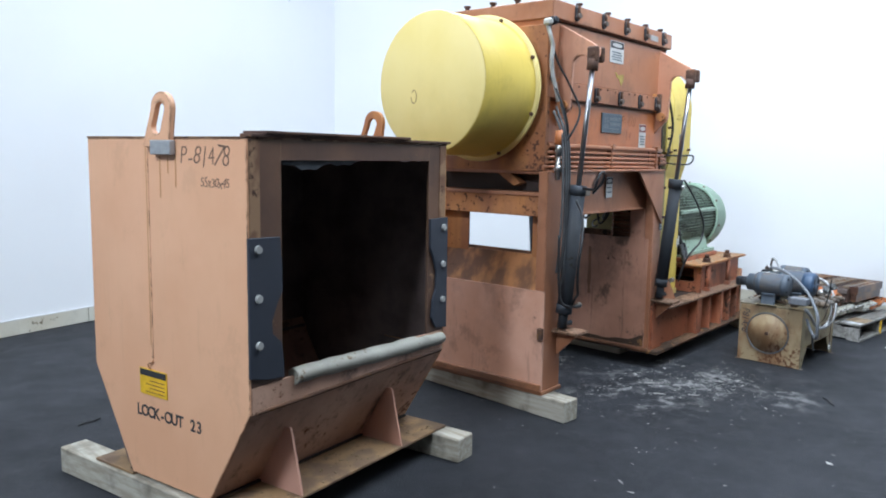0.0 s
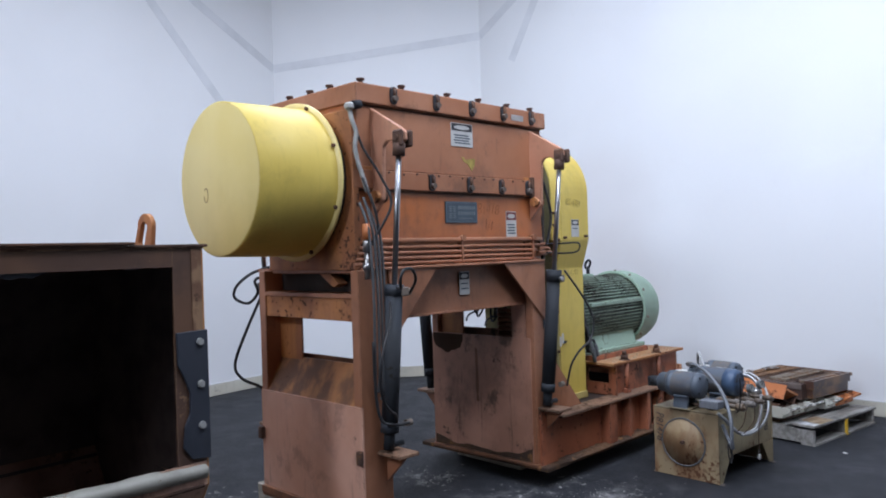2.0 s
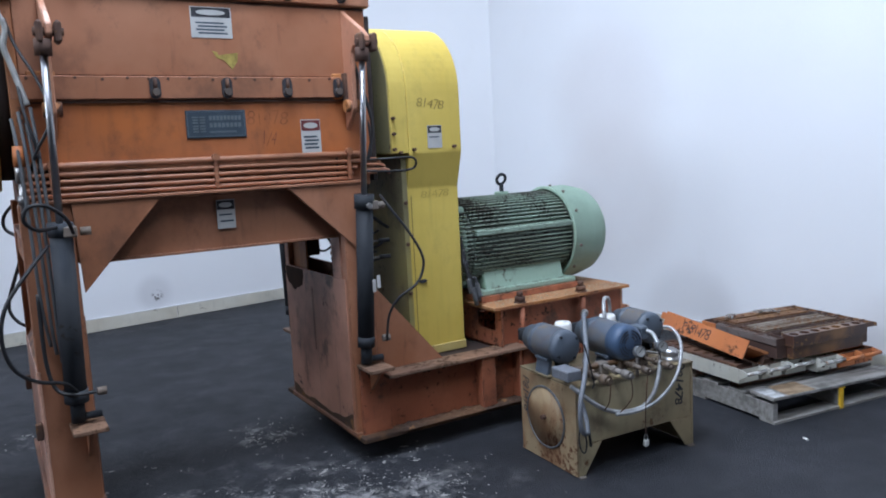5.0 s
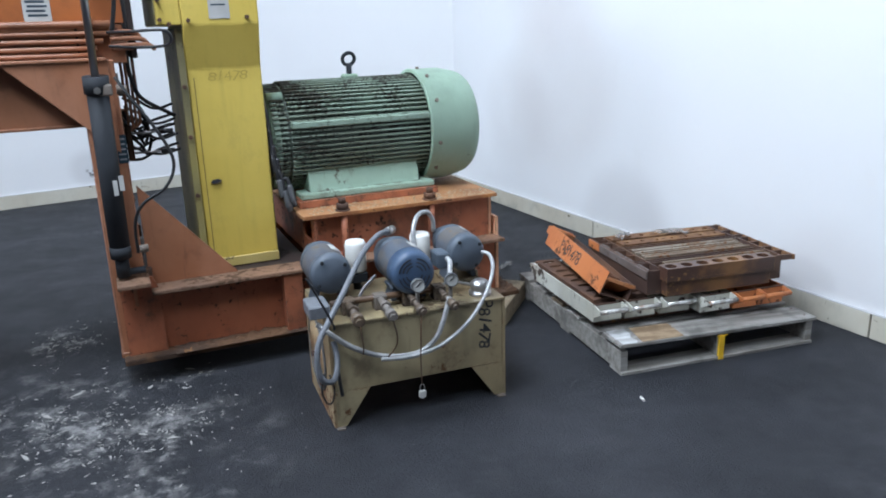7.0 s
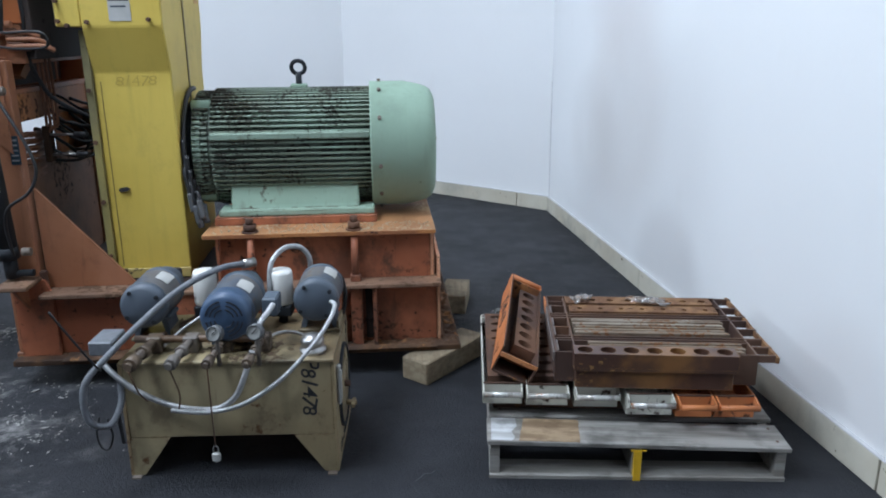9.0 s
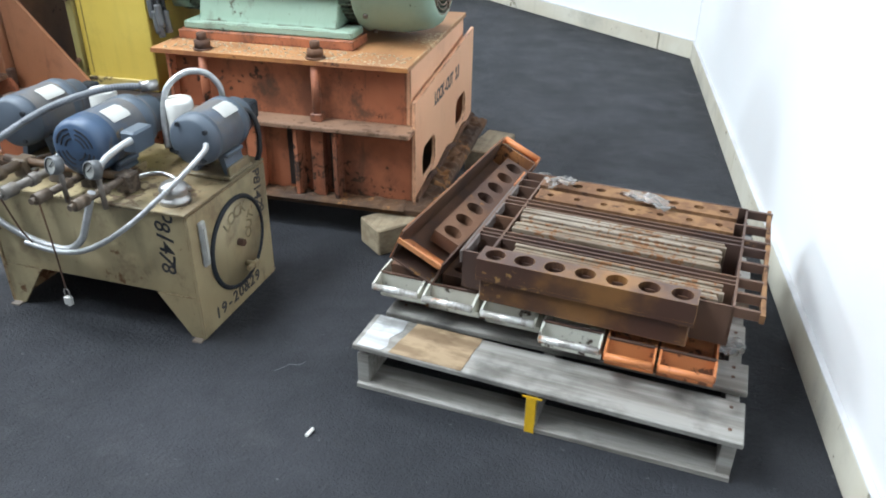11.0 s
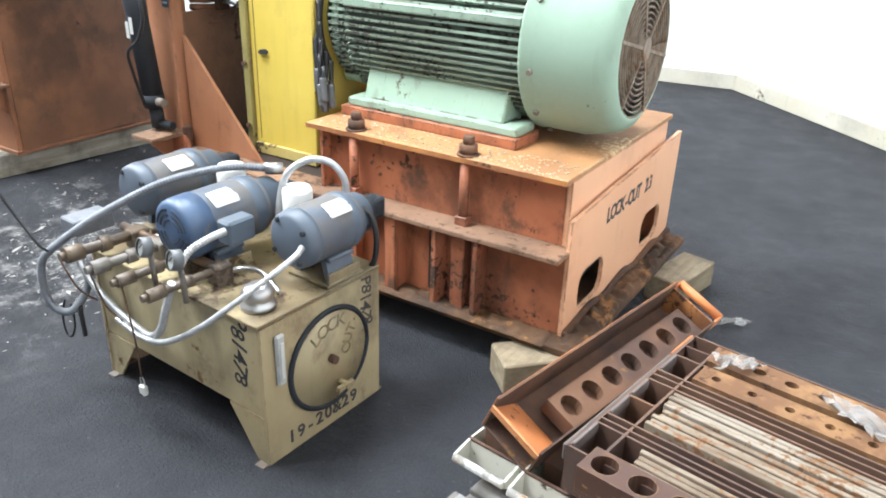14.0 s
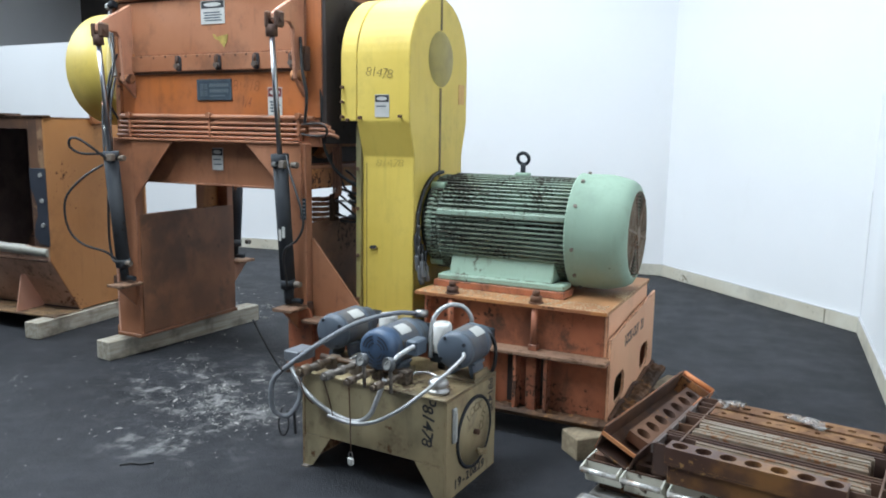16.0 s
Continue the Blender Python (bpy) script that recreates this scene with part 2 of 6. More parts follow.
CASTIRON = paint("stained_cast_iron", (0.15, 0.135, 0.12), (0.19, 0.14, 0.10), chip=(0.10, 0.05, 0.03), wear=0.6, rough=0.6)
CLAMPIRON = paint("browned_clamp_iron", (0.075, 0.062, 0.055), (0.11, 0.08, 0.06), chip=(0.05, 0.03, 0.022), wear=0.6, rough=0.6, rub=0.1)
RUST = paint("rusted_steel", (0.085, 0.05, 0.038), (0.145, 0.075, 0.045), chip=(0.20, 0.10, 0.035), wear=0.60, rough=0.8, streak=(2, 2, 2), spread=(0.42, 0.62), stain=0.6, rub=0.06, gloss=0.25)
RUSTBRIGHT = paint("bright_rusted_steel", (0.145, 0.072, 0.036), (0.235, 0.125, 0.058), chip=(0.065, 0.035, 0.022), wear=0.54, rough=0.7, rub=0.04, streak=(7, 7, 7), spread=(0.42, 0.6), stain=0.6, gloss=0.25)
SPACE["now"] = "Position"
BARSTEEL = paint("weathered_flat_bar", (0.225, 0.177, 0.13), (0.125, 0.083, 0.053), chip=(0.18, 0.085, 0.038), wear=0.565, rough=0.6, streak=(3, 14, 6), spread=(0.36, 0.68), rub=0.03, stain=0.4, gloss=0.3, fine=45.0)
SPACE["now"] = "Object"
MAUVESTEEL = paint("mauve_grey_steel", (0.15, 0.125, 0.115), (0.11, 0.085, 0.075), chip=(0.08, 0.05, 0.035), wear=0.58, rough=0.55, streak=(4, 4, 4))
RUSTTAN = paint("rust_bled_tan", (0.36, 0.265, 0.15), (0.24, 0.13, 0.06), chip=(0.12, 0.05, 0.022), wear=0.57, rough=0.6, streak=(3, 3, 2), spread=(0.4, 0.62), stain=0.45, blot=0.28)
SPACE["now"] = "Position"
WHITEWORN = paint("worn_white_paint", (0.60, 0.60, 0.54), (0.50, 0.48, 0.40), chip=(0.05, 0.033, 0.025), fine=24.0, wear=0.56, rough=0.5, stain=0.4, edge=0.004)
TRAYBAR = paint("rubbed_white_bar", (0.66, 0.65, 0.62), (0.36, 0.34, 0.31), chip=(0.24, 0.10, 0.03), fine=30.0, wear=0.555, rough=0.25, streak=(14, 6, 6), spread=(0.42, 0.6), stain=0.3, metal=0.35)
TRAYORANGE = paint("tray_orange_paint", (0.55, 0.19, 0.06), (0.45, 0.14, 0.045), chip=(0.12, 0.05, 0.025), wear=0.575, rough=0.55, edge=0.004)
SPACE["now"] = "Object"
WEATHEREDGREY = paint("weathered_grey_cylinder", (0.038, 0.044, 0.054), (0.062, 0.066, 0.072), chip=(0.05, 0.045, 0.04), wear=0.60, rough=0.65, gloss=0.2, streak=(4, 4, 0.8), spread=(0.4, 0.62))
BLACKSTEEL = paint("black_steel", (0.022, 0.025, 0.030), (0.03, 0.033, 0.038), chip=(0.08, 0.07, 0.06), wear=0.68, rough=0.6, gloss=0.15)
NAVY = paint("navy_rubber_plate", (0.025, 0.030, 0.043), (0.036, 0.042, 0.057), chip=(0.10, 0.10, 0.10), wear=0.72, rough=0.55)
PIPERUST = plain("shaded_rusty_pipe", (0.19, 0.075, 0.035), 0.55, 0.0, 0.4, 12)
OILDARK = paint("oil_dark_rust", (0.075, 0.042, 0.026), (0.045, 0.028, 0.02), chip=(0.03, 0.02, 0.016), wear=0.75, rough=0.85, rub=0.05, gloss=0.1)
SHADEIN = paint("shaded_recess_steel", (0.022, 0.015, 0.013), (0.035, 0.020, 0.015), chip=(0.02, 0.015, 0.012), wear=0.6, rough=0.7)
CHROME = plain("polished_rod", (0.36, 0.36, 0.37), 0.32, 1.0, 0.1)
OLIVE = paint("mottled_olive_paint", (0.20, 0.175, 0.085), (0.30, 0.25, 0.085), chip=(0.10, 0.075, 0.045), wear=0.6, rough=0.65, stain=0.6, grime=0.6, spread=(0.4, 0.62), blot=0.5)
ZINC = plain("dull_zinc", (0.42, 0.42, 0.40), 0.55, 0.15, 0.3, 14)
SHADELINING = plain("shaded_rust_lining", (0.165, 0.12, 0.108), 0.85, 0.0, 0.4, 5)
STEEL = plain("bare_steel", (0.45, 0.44, 0.43), 0.35, 0.9, 0.3)
CONDUIT = plain("grey_conduit", (0.36, 0.37, 0.38), 0.4, 0.25, 0.2, 30)
OLDRAIL = paint("brown_oily_rail", (0.12, 0.068, 0.036), (0.075, 0.05, 0.036), chip=(0.19, 0.10, 0.045), wear=0.6, rough=0.5, spread=(0.4, 0.6))
VALVEIRON = paint("oily_brass_iron", (0.13, 0.092, 0.06), (0.075, 0.057, 0.045), chip=(0.05, 0.035, 0.025), wear=0.56, rough=0.5, streak=(6, 6, 6))
HOSE = plain("black_hose", (0.018, 0.018, 0.02), 0.5, 0.0, 0.3)
GREYHOSE = plain("grey_hose", (0.11, 0.115, 0.12), 0.5, 0.0, 0.3)
WHITE = plain("white_plastic", (0.78, 0.77, 0.73), 0.45, 0.0, 0.08)
LABELWHITE = plain("label_white", (0.50, 0.495, 0.47), 0.5, 0.0, 0.15)
INK = plain("black_ink", (0.03, 0.03, 0.035), 0.6, 0.0, 0.2)
GUARDSEAM = plain("dark_seam", (0.16, 0.115, 0.035), 0.6)
FLAKYYELLOW = paint("flaking_yellow_paint", (0.62, 0.50, 0.19), (0.44, 0.33, 0.10), chip=(0.07, 0.05, 0.03), wear=0.565, rough=0.6, fine=30.0, stain=0.5, grime=0.5)
RUBBEDINK = plain("rubbed_red_ink", (0.33, 0.115, 0.042), 0.7, 0.0, 0.5, 30)
MOTORBROWN = paint("browned_motor_shell", (0.108, 0.102, 0.10), (0.072, 0.088, 0.115), chip=(0.17, 0.13, 0.085), wear=0.6, rough=0.6, streak=(4, 2, 4), spread=(0.4, 0.6), grime=0.6, stain=0.5, blot=0.4)
LEGRUST = paint("browned_leg_back", (0.19, 0.088, 0.045), (0.115, 0.058, 0.034), chip=(0.05, 0.03, 0.02), wear=0.58, rough=0.65, stain=0.6, spread=(0.4, 0.62), blot=0.4)
FADEDINK = plain("faded_ink", (0.21, 0.075, 0.04), 0.7, 0.0, 0.3)
TANINK = plain("worn_stencil_ink", (0.235, 0.19, 0.108), 0.7, 0.0, 0.5, 40)
FADEDINK2 = plain("brown_marker_ink", (0.19, 0.11, 0.075), 0.7, 0.0, 0.3)
REDINK = plain("label_red", (0.16, 0.03, 0.03), 0.5)
PLATEGREY = plain("nameplate_grey", (0.07, 0.095, 0.12), 0.4, 0.3, 0.2)
PLATELIGHT = plain("nameplate_letters", (0.17, 0.20, 0.215), 0.4, 0.3, 0.2)
TAGYELLOW = plain("tag_yellow", (0.80, 0.48, 0.02), 0.5)
FOIL = plain("crumpled_film", (0.80, 0.79, 0.77), 0.08, 0.0, 0.3, 20)
FOIL.node_tree.nodes["Principled BSDF"].inputs["Transmission Weight"].default_value = 0.72
FOIL.node_tree.nodes["Principled BSDF"].inputs["IOR"].default_value = 1.35
SILVER = plain("silver_conduit", (0.46, 0.465, 0.47), 0.36, 0.45, 0.25, 40)
DARKCONDUIT = plain("dark_grey_conduit", (0.17, 0.18, 0.20), 0.45, 0.0, 0.25, 30)
PALLETGREY = timber("grey_pallet_wood", (0.33, 0.315, 0.29), (0.19, 0.175, 0.155), "x")
OILPATCH = paint("oil_browned_wood", (0.30, 0.215, 0.13), (0.18, 0.118, 0.066), chip=(0.10, 0.065, 0.04), wear=0.60, rough=0.85, streak=(3, 9, 9), spread=(0.40, 0.60), stain=0.6, cover=0.5, fine=50.0, blot=0.55, blot_color=(0.12, 0.075, 0.04))
PALEWOOD = timber("whitened_pallet_wood", (0.52, 0.525, 0.53), (0.30, 0.295, 0.285), "x")
PALLETBROWN = timber("brown_pallet_wood", (0.27, 0.21, 0.145), (0.19, 0.135, 0.085), "x")
BEAMWOOD = timber("weathered_timber", (0.48, 0.445, 0.37), (0.31, 0.27, 0.205), "y")
FRESHWOOD = timber("pale_timber", (0.38, 0.31, 0.205), (0.27, 0.205, 0.13), "y")

# floor: near-black sealed asphalt with scuffs, and white dust where the mill has spilled
FLOOR, t, p = mat("black_sealed_floor")
col = mixed(t, ramp(t, noise_node(t, 1.6, 9, 0.72), 0.3, 0.75), (0.021, 0.0225, 0.0265), (0.038, 0.0395, 0.046))
col = mixed(t, times(t, ramp(t, noise_node(t, 2.4, 9, 0.72, (1, 1, 1), 4.0), 0.56, 0.80), 0.32), col, (0.085, 0.085, 0.088))
grit = noise_node(t, 170, 3, 0.6, (1, 1, 1), 2.0)
col = mixed(t, times(t, ramp(t, grit, 0.52, 0.75), 0.5), col, (0.06, 0.06, 0.066))
specks = noise_node(t, 55, 3, 0.5, (1, 1, 1), 2.0)
col = mixed(t, times(t, ramp(t, specks, 0.71, 0.77), 0.35), col, (0.22, 0.22, 0.22))
tc = t.nodes.new("ShaderNodeTexCoord")
for place, reach, seed in (((3.42, 0.98, 0.1), 0.8, 1.0), ((3.6, 0.6, 0.1), 0.75, 8.0), ((3.19, 2.15, 0.1), 0.35, 5.0), ((1.7, 2.9, 0.1), 0.4, 3.0), ((2.9, 1.2, 0.1), 0.8, 17.0), ((5.3, 2.3, 0.1), 0.75, 12.0), ((5.0, 2.75, 0.1), 0.5, 14.0)):
    d = t.nodes.new("ShaderNodeVectorMath")
    d.operation = "DISTANCE"
    d.inputs[1].default_value = place
    t.links.new(tc.outputs["Object"], d.inputs[0])
    near = ramp(t, d.outputs["Value"], reach, 0.05)
    dust = ramp(t, noise_node(t, 4.5, 12, 0.74, (1, 1, 1), seed), 0.50, 0.67)
    col = mixed(t, times(t, times(t, near, dust), 0.75), col, (0.42, 0.41, 0.40))
t.links.new(col, p.inputs["Base Color"])
p.inputs["Specular IOR Level"].default_value = 0.22
t.links.new(ramp(t, noise_node(t, 3.7, 8, 0.7, (1, 1, 1), 9.0), -0.9, 1.5), p.inputs["Roughness"])
lumps = noise_node(t, 75, 4, 0.62, (1, 1, 1), 6.0)
relief = t.nodes.new("ShaderNodeMath")
relief.operation = "ADD"
t.links.new(grit, relief.inputs[0])
t.links.new(times(t, lumps, 2.2), relief.inputs[1])
bump(t, p, relief.outputs[0], 0.9, 0.006)

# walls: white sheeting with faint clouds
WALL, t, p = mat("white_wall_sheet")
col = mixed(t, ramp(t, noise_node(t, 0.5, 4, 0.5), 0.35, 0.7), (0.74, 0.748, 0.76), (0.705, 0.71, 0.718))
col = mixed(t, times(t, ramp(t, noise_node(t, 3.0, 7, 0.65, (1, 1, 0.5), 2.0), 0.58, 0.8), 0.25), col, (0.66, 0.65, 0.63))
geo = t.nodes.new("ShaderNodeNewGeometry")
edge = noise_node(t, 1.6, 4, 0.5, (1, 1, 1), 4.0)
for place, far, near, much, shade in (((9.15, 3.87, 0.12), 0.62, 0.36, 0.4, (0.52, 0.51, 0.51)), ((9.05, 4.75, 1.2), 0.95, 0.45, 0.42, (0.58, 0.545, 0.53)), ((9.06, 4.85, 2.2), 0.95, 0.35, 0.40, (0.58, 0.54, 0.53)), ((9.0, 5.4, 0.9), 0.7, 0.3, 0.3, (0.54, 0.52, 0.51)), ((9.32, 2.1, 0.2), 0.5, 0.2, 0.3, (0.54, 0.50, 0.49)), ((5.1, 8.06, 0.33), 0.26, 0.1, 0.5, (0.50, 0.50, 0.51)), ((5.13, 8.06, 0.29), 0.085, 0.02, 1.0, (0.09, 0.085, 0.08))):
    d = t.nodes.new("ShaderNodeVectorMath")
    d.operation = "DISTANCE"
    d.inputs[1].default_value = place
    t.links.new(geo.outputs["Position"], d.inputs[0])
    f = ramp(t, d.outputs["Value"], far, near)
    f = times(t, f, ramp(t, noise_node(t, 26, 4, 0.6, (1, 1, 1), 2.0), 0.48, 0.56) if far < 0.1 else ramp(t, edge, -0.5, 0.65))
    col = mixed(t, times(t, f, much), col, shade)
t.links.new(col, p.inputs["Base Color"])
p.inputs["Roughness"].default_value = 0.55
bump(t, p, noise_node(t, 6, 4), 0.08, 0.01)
SKIRT = paint("dingy_white_skirting", (0.56, 0.54, 0.46), (0.48, 0.44, 0.35), chip=(0.14, 0.11, 0.075), wear=0.61, rough=0.6, grime=0.75, stain=0.5)
CORNERLINE = plain("grey_shadow_and_corner_line", (0.56, 0.56, 0.57), 0.6, 0.0, 0.2, 4)
SHADESEAM = plain("grey_shade_and_seam", (0.655, 0.665, 0.685), 0.6, 0.0, 0.1, 3)
DARKWALL = plain("dark_warehouse_sheet", (0.05, 0.04, 0.035), 0.7, 0.0, 0.4, 1.0)
CEIL = plain("grey_ceiling_sheet", (0.45, 0.46, 0.48), 0.7, 0.0, 0.2, 1.0)


# ---- mesh tools ----
class Shape:
    """Collects boxes, prisms, rods and the like into one bmesh."""

    def __init__(self):
        self.bm = bmesh.new()

    def _bevel(self, verts, width, segs=1):
        edges = {e for v in verts for e in v.link_edges}
        bmesh.ops.bevel(self.bm, geom=list(edges), offset=width, segments=segs, affect="EDGES", profile=0.6)

    def box(self, x0, x1, y0, y1, z0, z1, bev=0.0, m=None):
        vs = bmesh.ops.create_cube(self.bm, size=1.0, matrix=(m or Matrix()) @ Matrix.Translation(((x0 + x1) / 2, (y0 + y1) / 2, (z0 + z1) / 2)) @ Matrix.Diagonal((x1 - x0, y1 - y0, z1 - z0, 1)))["verts"]
        if bev:
            self._bevel(vs, bev)
        return self

    def prism(self, pts, axis, a0, a1, holes=(), bev=0.0):
        """A sheet with an outline in the plane across axis, holes through it, from a0 to a1."""
        def at(u, v, a):
            return {"x": (a, u, v), "y": (u, a, v), "z": (u, v, a)}[axis]
        edges = []
        for loop in (pts, *holes):
            vs = [self.bm.verts.new(at(u, v, a0)) for u, v in loop]
            edges += [self.bm.edges.new((vs[i], vs[i - 1])) for i in range(len(vs))]
        if holes:
            got = bmesh.ops.triangle_fill(self.bm, edges=edges, use_beauty=True, use_dissolve=False)["geom"]
            faces = [g for g in got if isinstance(g, bmesh.types.BMFace)]
        else:
            faces = [self.bm.faces.new(vs)]
        ext = bmesh.ops.extrude_face_region(self.bm, geom=faces)["geom"]
        top = [g for g in ext if isinstance(g, bmesh.types.BMVert)]
        off = {"x": (a1 - a0, 0, 0), "y": (0, a1 - a0, 0), "z": (0, 0, a1 - a0)}[axis]
        bmesh.ops.translate(self.bm, vec=off, verts=top)
        whole = list({f for v in top for f in v.link_faces} | set(faces))
        bmesh.ops.recalc_face_normals(self.bm, faces=whole)
        if bev:
            self._bevel({v for f in whole for v in f.verts}, bev)
        return self

    def rod(self, p0, p1, r, r2=None, seg=20, caps=True):
        p0, p1 = Vector(p0), Vector(p1)
        q = (p1 - p0).to_track_quat("Z", "Y").to_matrix().to_4x4()
        got = bmesh.ops.create_cone(self.bm, cap_ends=caps, segments=seg, radius1=r, radius2=r if r2 is None else r2, depth=(p1 - p0).length, matrix=Matrix.Translation((p0 + p1) / 2) @ q)
        for f in {f for v in got["verts"] for f in v.link_faces}:
            f.smooth = len(f.verts) == 4
        return self

    def lathe(self, prof, origin, axis, seg=48, smooth=True):
        """prof: (along, radius) pairs turned round axis through origin."""
        q = Vector(axis).to_track_quat("Z", "Y").to_matrix()
        o = Vector(origin)
        rings = []
        for s, r in prof:
            rings.append([self.bm.verts.new(o + q @ Vector((r * math.cos(a), r * math.sin(a), s))) for a in (2 * math.pi * i / seg for i in range(seg))] if r > 1e-6 else [self.bm.verts.new(o + q @ Vector((0, 0, s)))])
        for a, b in zip(rings, rings[1:]):
            for i in range(seg):
                j = (i + 1) % seg
                vs = [a[i % len(a)], a[j % len(a)], b[j % len(b)], b[i % len(b)]]
                vs = list(dict.fromkeys(vs))
                if len(vs) > 2:
                    f = self.bm.faces.new(vs)
                    f.smooth = smooth
        bmesh.ops.recalc_face_normals(self.bm, faces=self.bm.faces)
        return self

    def tube(self, pts, r, seg=8, smooth=6, ribs=0.0):
        """A hose or pipe through the points."""
        pts = [Vector(q) for q in pts]
        if smooth > 1 and len(pts) > 2:
            line = []
            for i in range(len(pts) - 1):
                a, b, c, d = pts[max(i - 1, 0)], pts[i], pts[i + 1], pts[min(i + 2, len(pts) - 1)]
                for k in range(smooth):
                    s = k / smooth
                    line.append(0.5 * (2 * b + (c - a) * s + (2 * a - 5 * b + 4 * c - d) * s * s + (3 * b - a - 3 * c + d) * s ** 3))
            pts = line + [pts[-1]]
        if ribs:
            line, left = [pts[0]], 0.0034
            for a, b in zip(pts, pts[1:]):
                span, at = (b - a).length, left
                while at < span:
                    line.append(a.lerp(b, at / span))
                    at += 0.0034
                left = at - span
            pts = line
        up, rings = Vector((0, 0, 1)), []
        for i, q in enumerate(pts):
            d = (pts[min(i + 1, len(pts) - 1)] - pts[max(i - 1, 0)]).normalized()
            side = d.cross(up)
            if side.length < 0.05:
                side = d.cross(Vector((1, 0, 0)))
            side.normalize()
            up = side.cross(d)
            rr = r * (1 + ribs * (0.5 if i % 3 else -0.75))
            rings.append([self.bm.verts.new(q + rr * (math.cos(a) * side + math.sin(a) * up)) for a in (2 * math.pi * k / seg for k in range(seg))])
        for a, b in zip(rings, rings[1:]):
            for k in range(seg):
                self.bm.faces.new((a[k], a[(k + 1) % seg], b[(k + 1) % seg], b[k])).smooth = True
        self.bm.faces.new(rings[0]), self.bm.faces.new(rings[-1])
        bmesh.ops.recalc_face_normals(self.bm, faces=self.bm.faces)
        return self

    def torus(self, centre, axis, big, small, n=24, k=8, arc=1.0):
        q = Vector(axis).to_track_quat("Z", "Y").to_matrix()
        loop = [Vector(centre) + q @ Vector((big * math.cos(a), big * math.sin(a), 0)) for a in (2 * math.pi * arc * i / n for i in range(n + 1))]
        return self.tube(loop, small, k, 1)


ORIGIN = {}


def thing(name, place, label, category, group="", kind=""):
    """An Empty at the base of a thing whose parts are given in world places."""
    ob = new(name)
    ob.empty_display_size = 0.2
    ob.matrix_world = place
    ORIGIN[ob.name] = place.inverted()
    return tagged(ob, label, category, group, kind)


def root_of(ob):
    while ob.parent:
        ob = ob.parent
    return ob


def part(name, shape, material, parent, label="", local=False):
    bm = shape.bm if isinstance(shape, Shape) else shape
    root = root_of(parent)
    if not local and root.name in ORIGIN:
        bm.transform(ORIGIN[root.name])
    me = bpy.data.meshes.new(name)
    bm.to_mesh(me)
    bm.free()
    me.materials.append(material)
    ob = new(name, me)
    ob.parent = parent
    return tagged(ob, label)


def solo(name, shape, material, label, category, group="", kind="", keep=False):
    """A thing of one mesh, with its origin at the middle of its base."""
    bm = shape.bm if isinstance(shape, Shape) else shape
    xs = [v.co for v in bm.verts]
    o = Vector(((min(c.x for c in xs) + max(c.x for c in xs)) / 2, (min(c.y for c in xs) + max(c.y for c in xs)) / 2, min(c.z for c in xs)))
    if keep:
        o = Vector((0, 0, 0))
    bm.transform(Matrix.Translation(-o))
    me = bpy.data.meshes.new(name)
    bm.to_mesh(me)
    bm.free()
    me.materials.append(material)
    ob = new(name, me)
    ob.location = o
    return tagged(ob, label, category, group, kind)


def again(ob, shift, parent=None):
    """One more part on the same mesh, moved by shift."""
    o = ob.copy()
    scene.collection.objects.link(o)
    o.parent = parent or ob.parent
    o.location = Vector(ob.location) + Vector(shift)
    return o


def circle(u, v, r, n=20, rv=None, a0=0.0, a1=2 * math.pi):
    full = abs(a1 - a0 - 2 * math.pi) < 1e-6
    k = n if full else n + 1
    return [(u + r * math.cos(a0 + (a1 - a0) * i / n), v + (rv or r) * math.sin(a0 + (a1 - a0) * i / n)) for i in range(k)]


def lettered(name, text, height, m, material, parent, width=1.0, pen=0.004, hand=True, seed=1, arc=0.0):
    """Words set character by character in the plane of m: scrawled by a marker, or through a stencil. pen: half the stroke. arc: radians that the line bends over its length."""
    rnd = random.Random(seed)
    q = bmesh.new()
    step = height * width * (0.60 if hand else 0.66)
    total = step * (len(text) - 1)
    for i, ch in enumerate(text):
        if ch == " ":
            continue
        cu = bpy.data.curves.new(name, "FONT")
        cu.body, cu.size, cu.extrude, cu.offset = ch, height * 1.38, 0.0006, pen - height * 0.062
        cu.align_x, cu.align_y = "CENTER", "CENTER"
        ob = bpy.data.objects.new(name, cu)
        me = bpy.data.meshes.new_from_object(ob)
        bpy.data.objects.remove(ob)
        x = -total / 2 + step * i
        place = Matrix.Translation((x, 0, 0))
        if arc:
            r = total / arc
            place = Matrix.Translation((r * math.sin(x / r), r * math.cos(x / r) - r, 0)) @ Matrix.Rotation(-x / r, 4, "Z")
        if hand:
            lean = Matrix.Shear("XZ", 4, (0, 0))
            lean[0][1] = rnd.uniform(0.02, 0.28)
            place = place @ Matrix.Translation((0, rnd.uniform(-0.08, 0.08) * height, 0)) @ Matrix.Rotation(rnd.uniform(-0.16, 0.12), 4, "Z") @ lean @ Matrix.Diagonal((rnd.uniform(0.85, 1.1), rnd.uniform(0.88, 1.15), 1, 1))
        me.transform(place @ Matrix.Diagonal((width * (1.0 if hand else 0.78), 1, 1, 1)))
        q.from_mesh(me)
        bpy.data.meshes.remove(me)
    q.transform(ORIGIN.get(root_of(parent).name, Matrix()) @ m)
    return part(name, q, material, parent, "", True)


# ---- the setting ----
solo("floor", Shape().box(-9, 13, -9, 12, -0.1, 0.0), FLOOR, "black sealed concrete floor with scuffs and white dust", "floor", kind="structure")

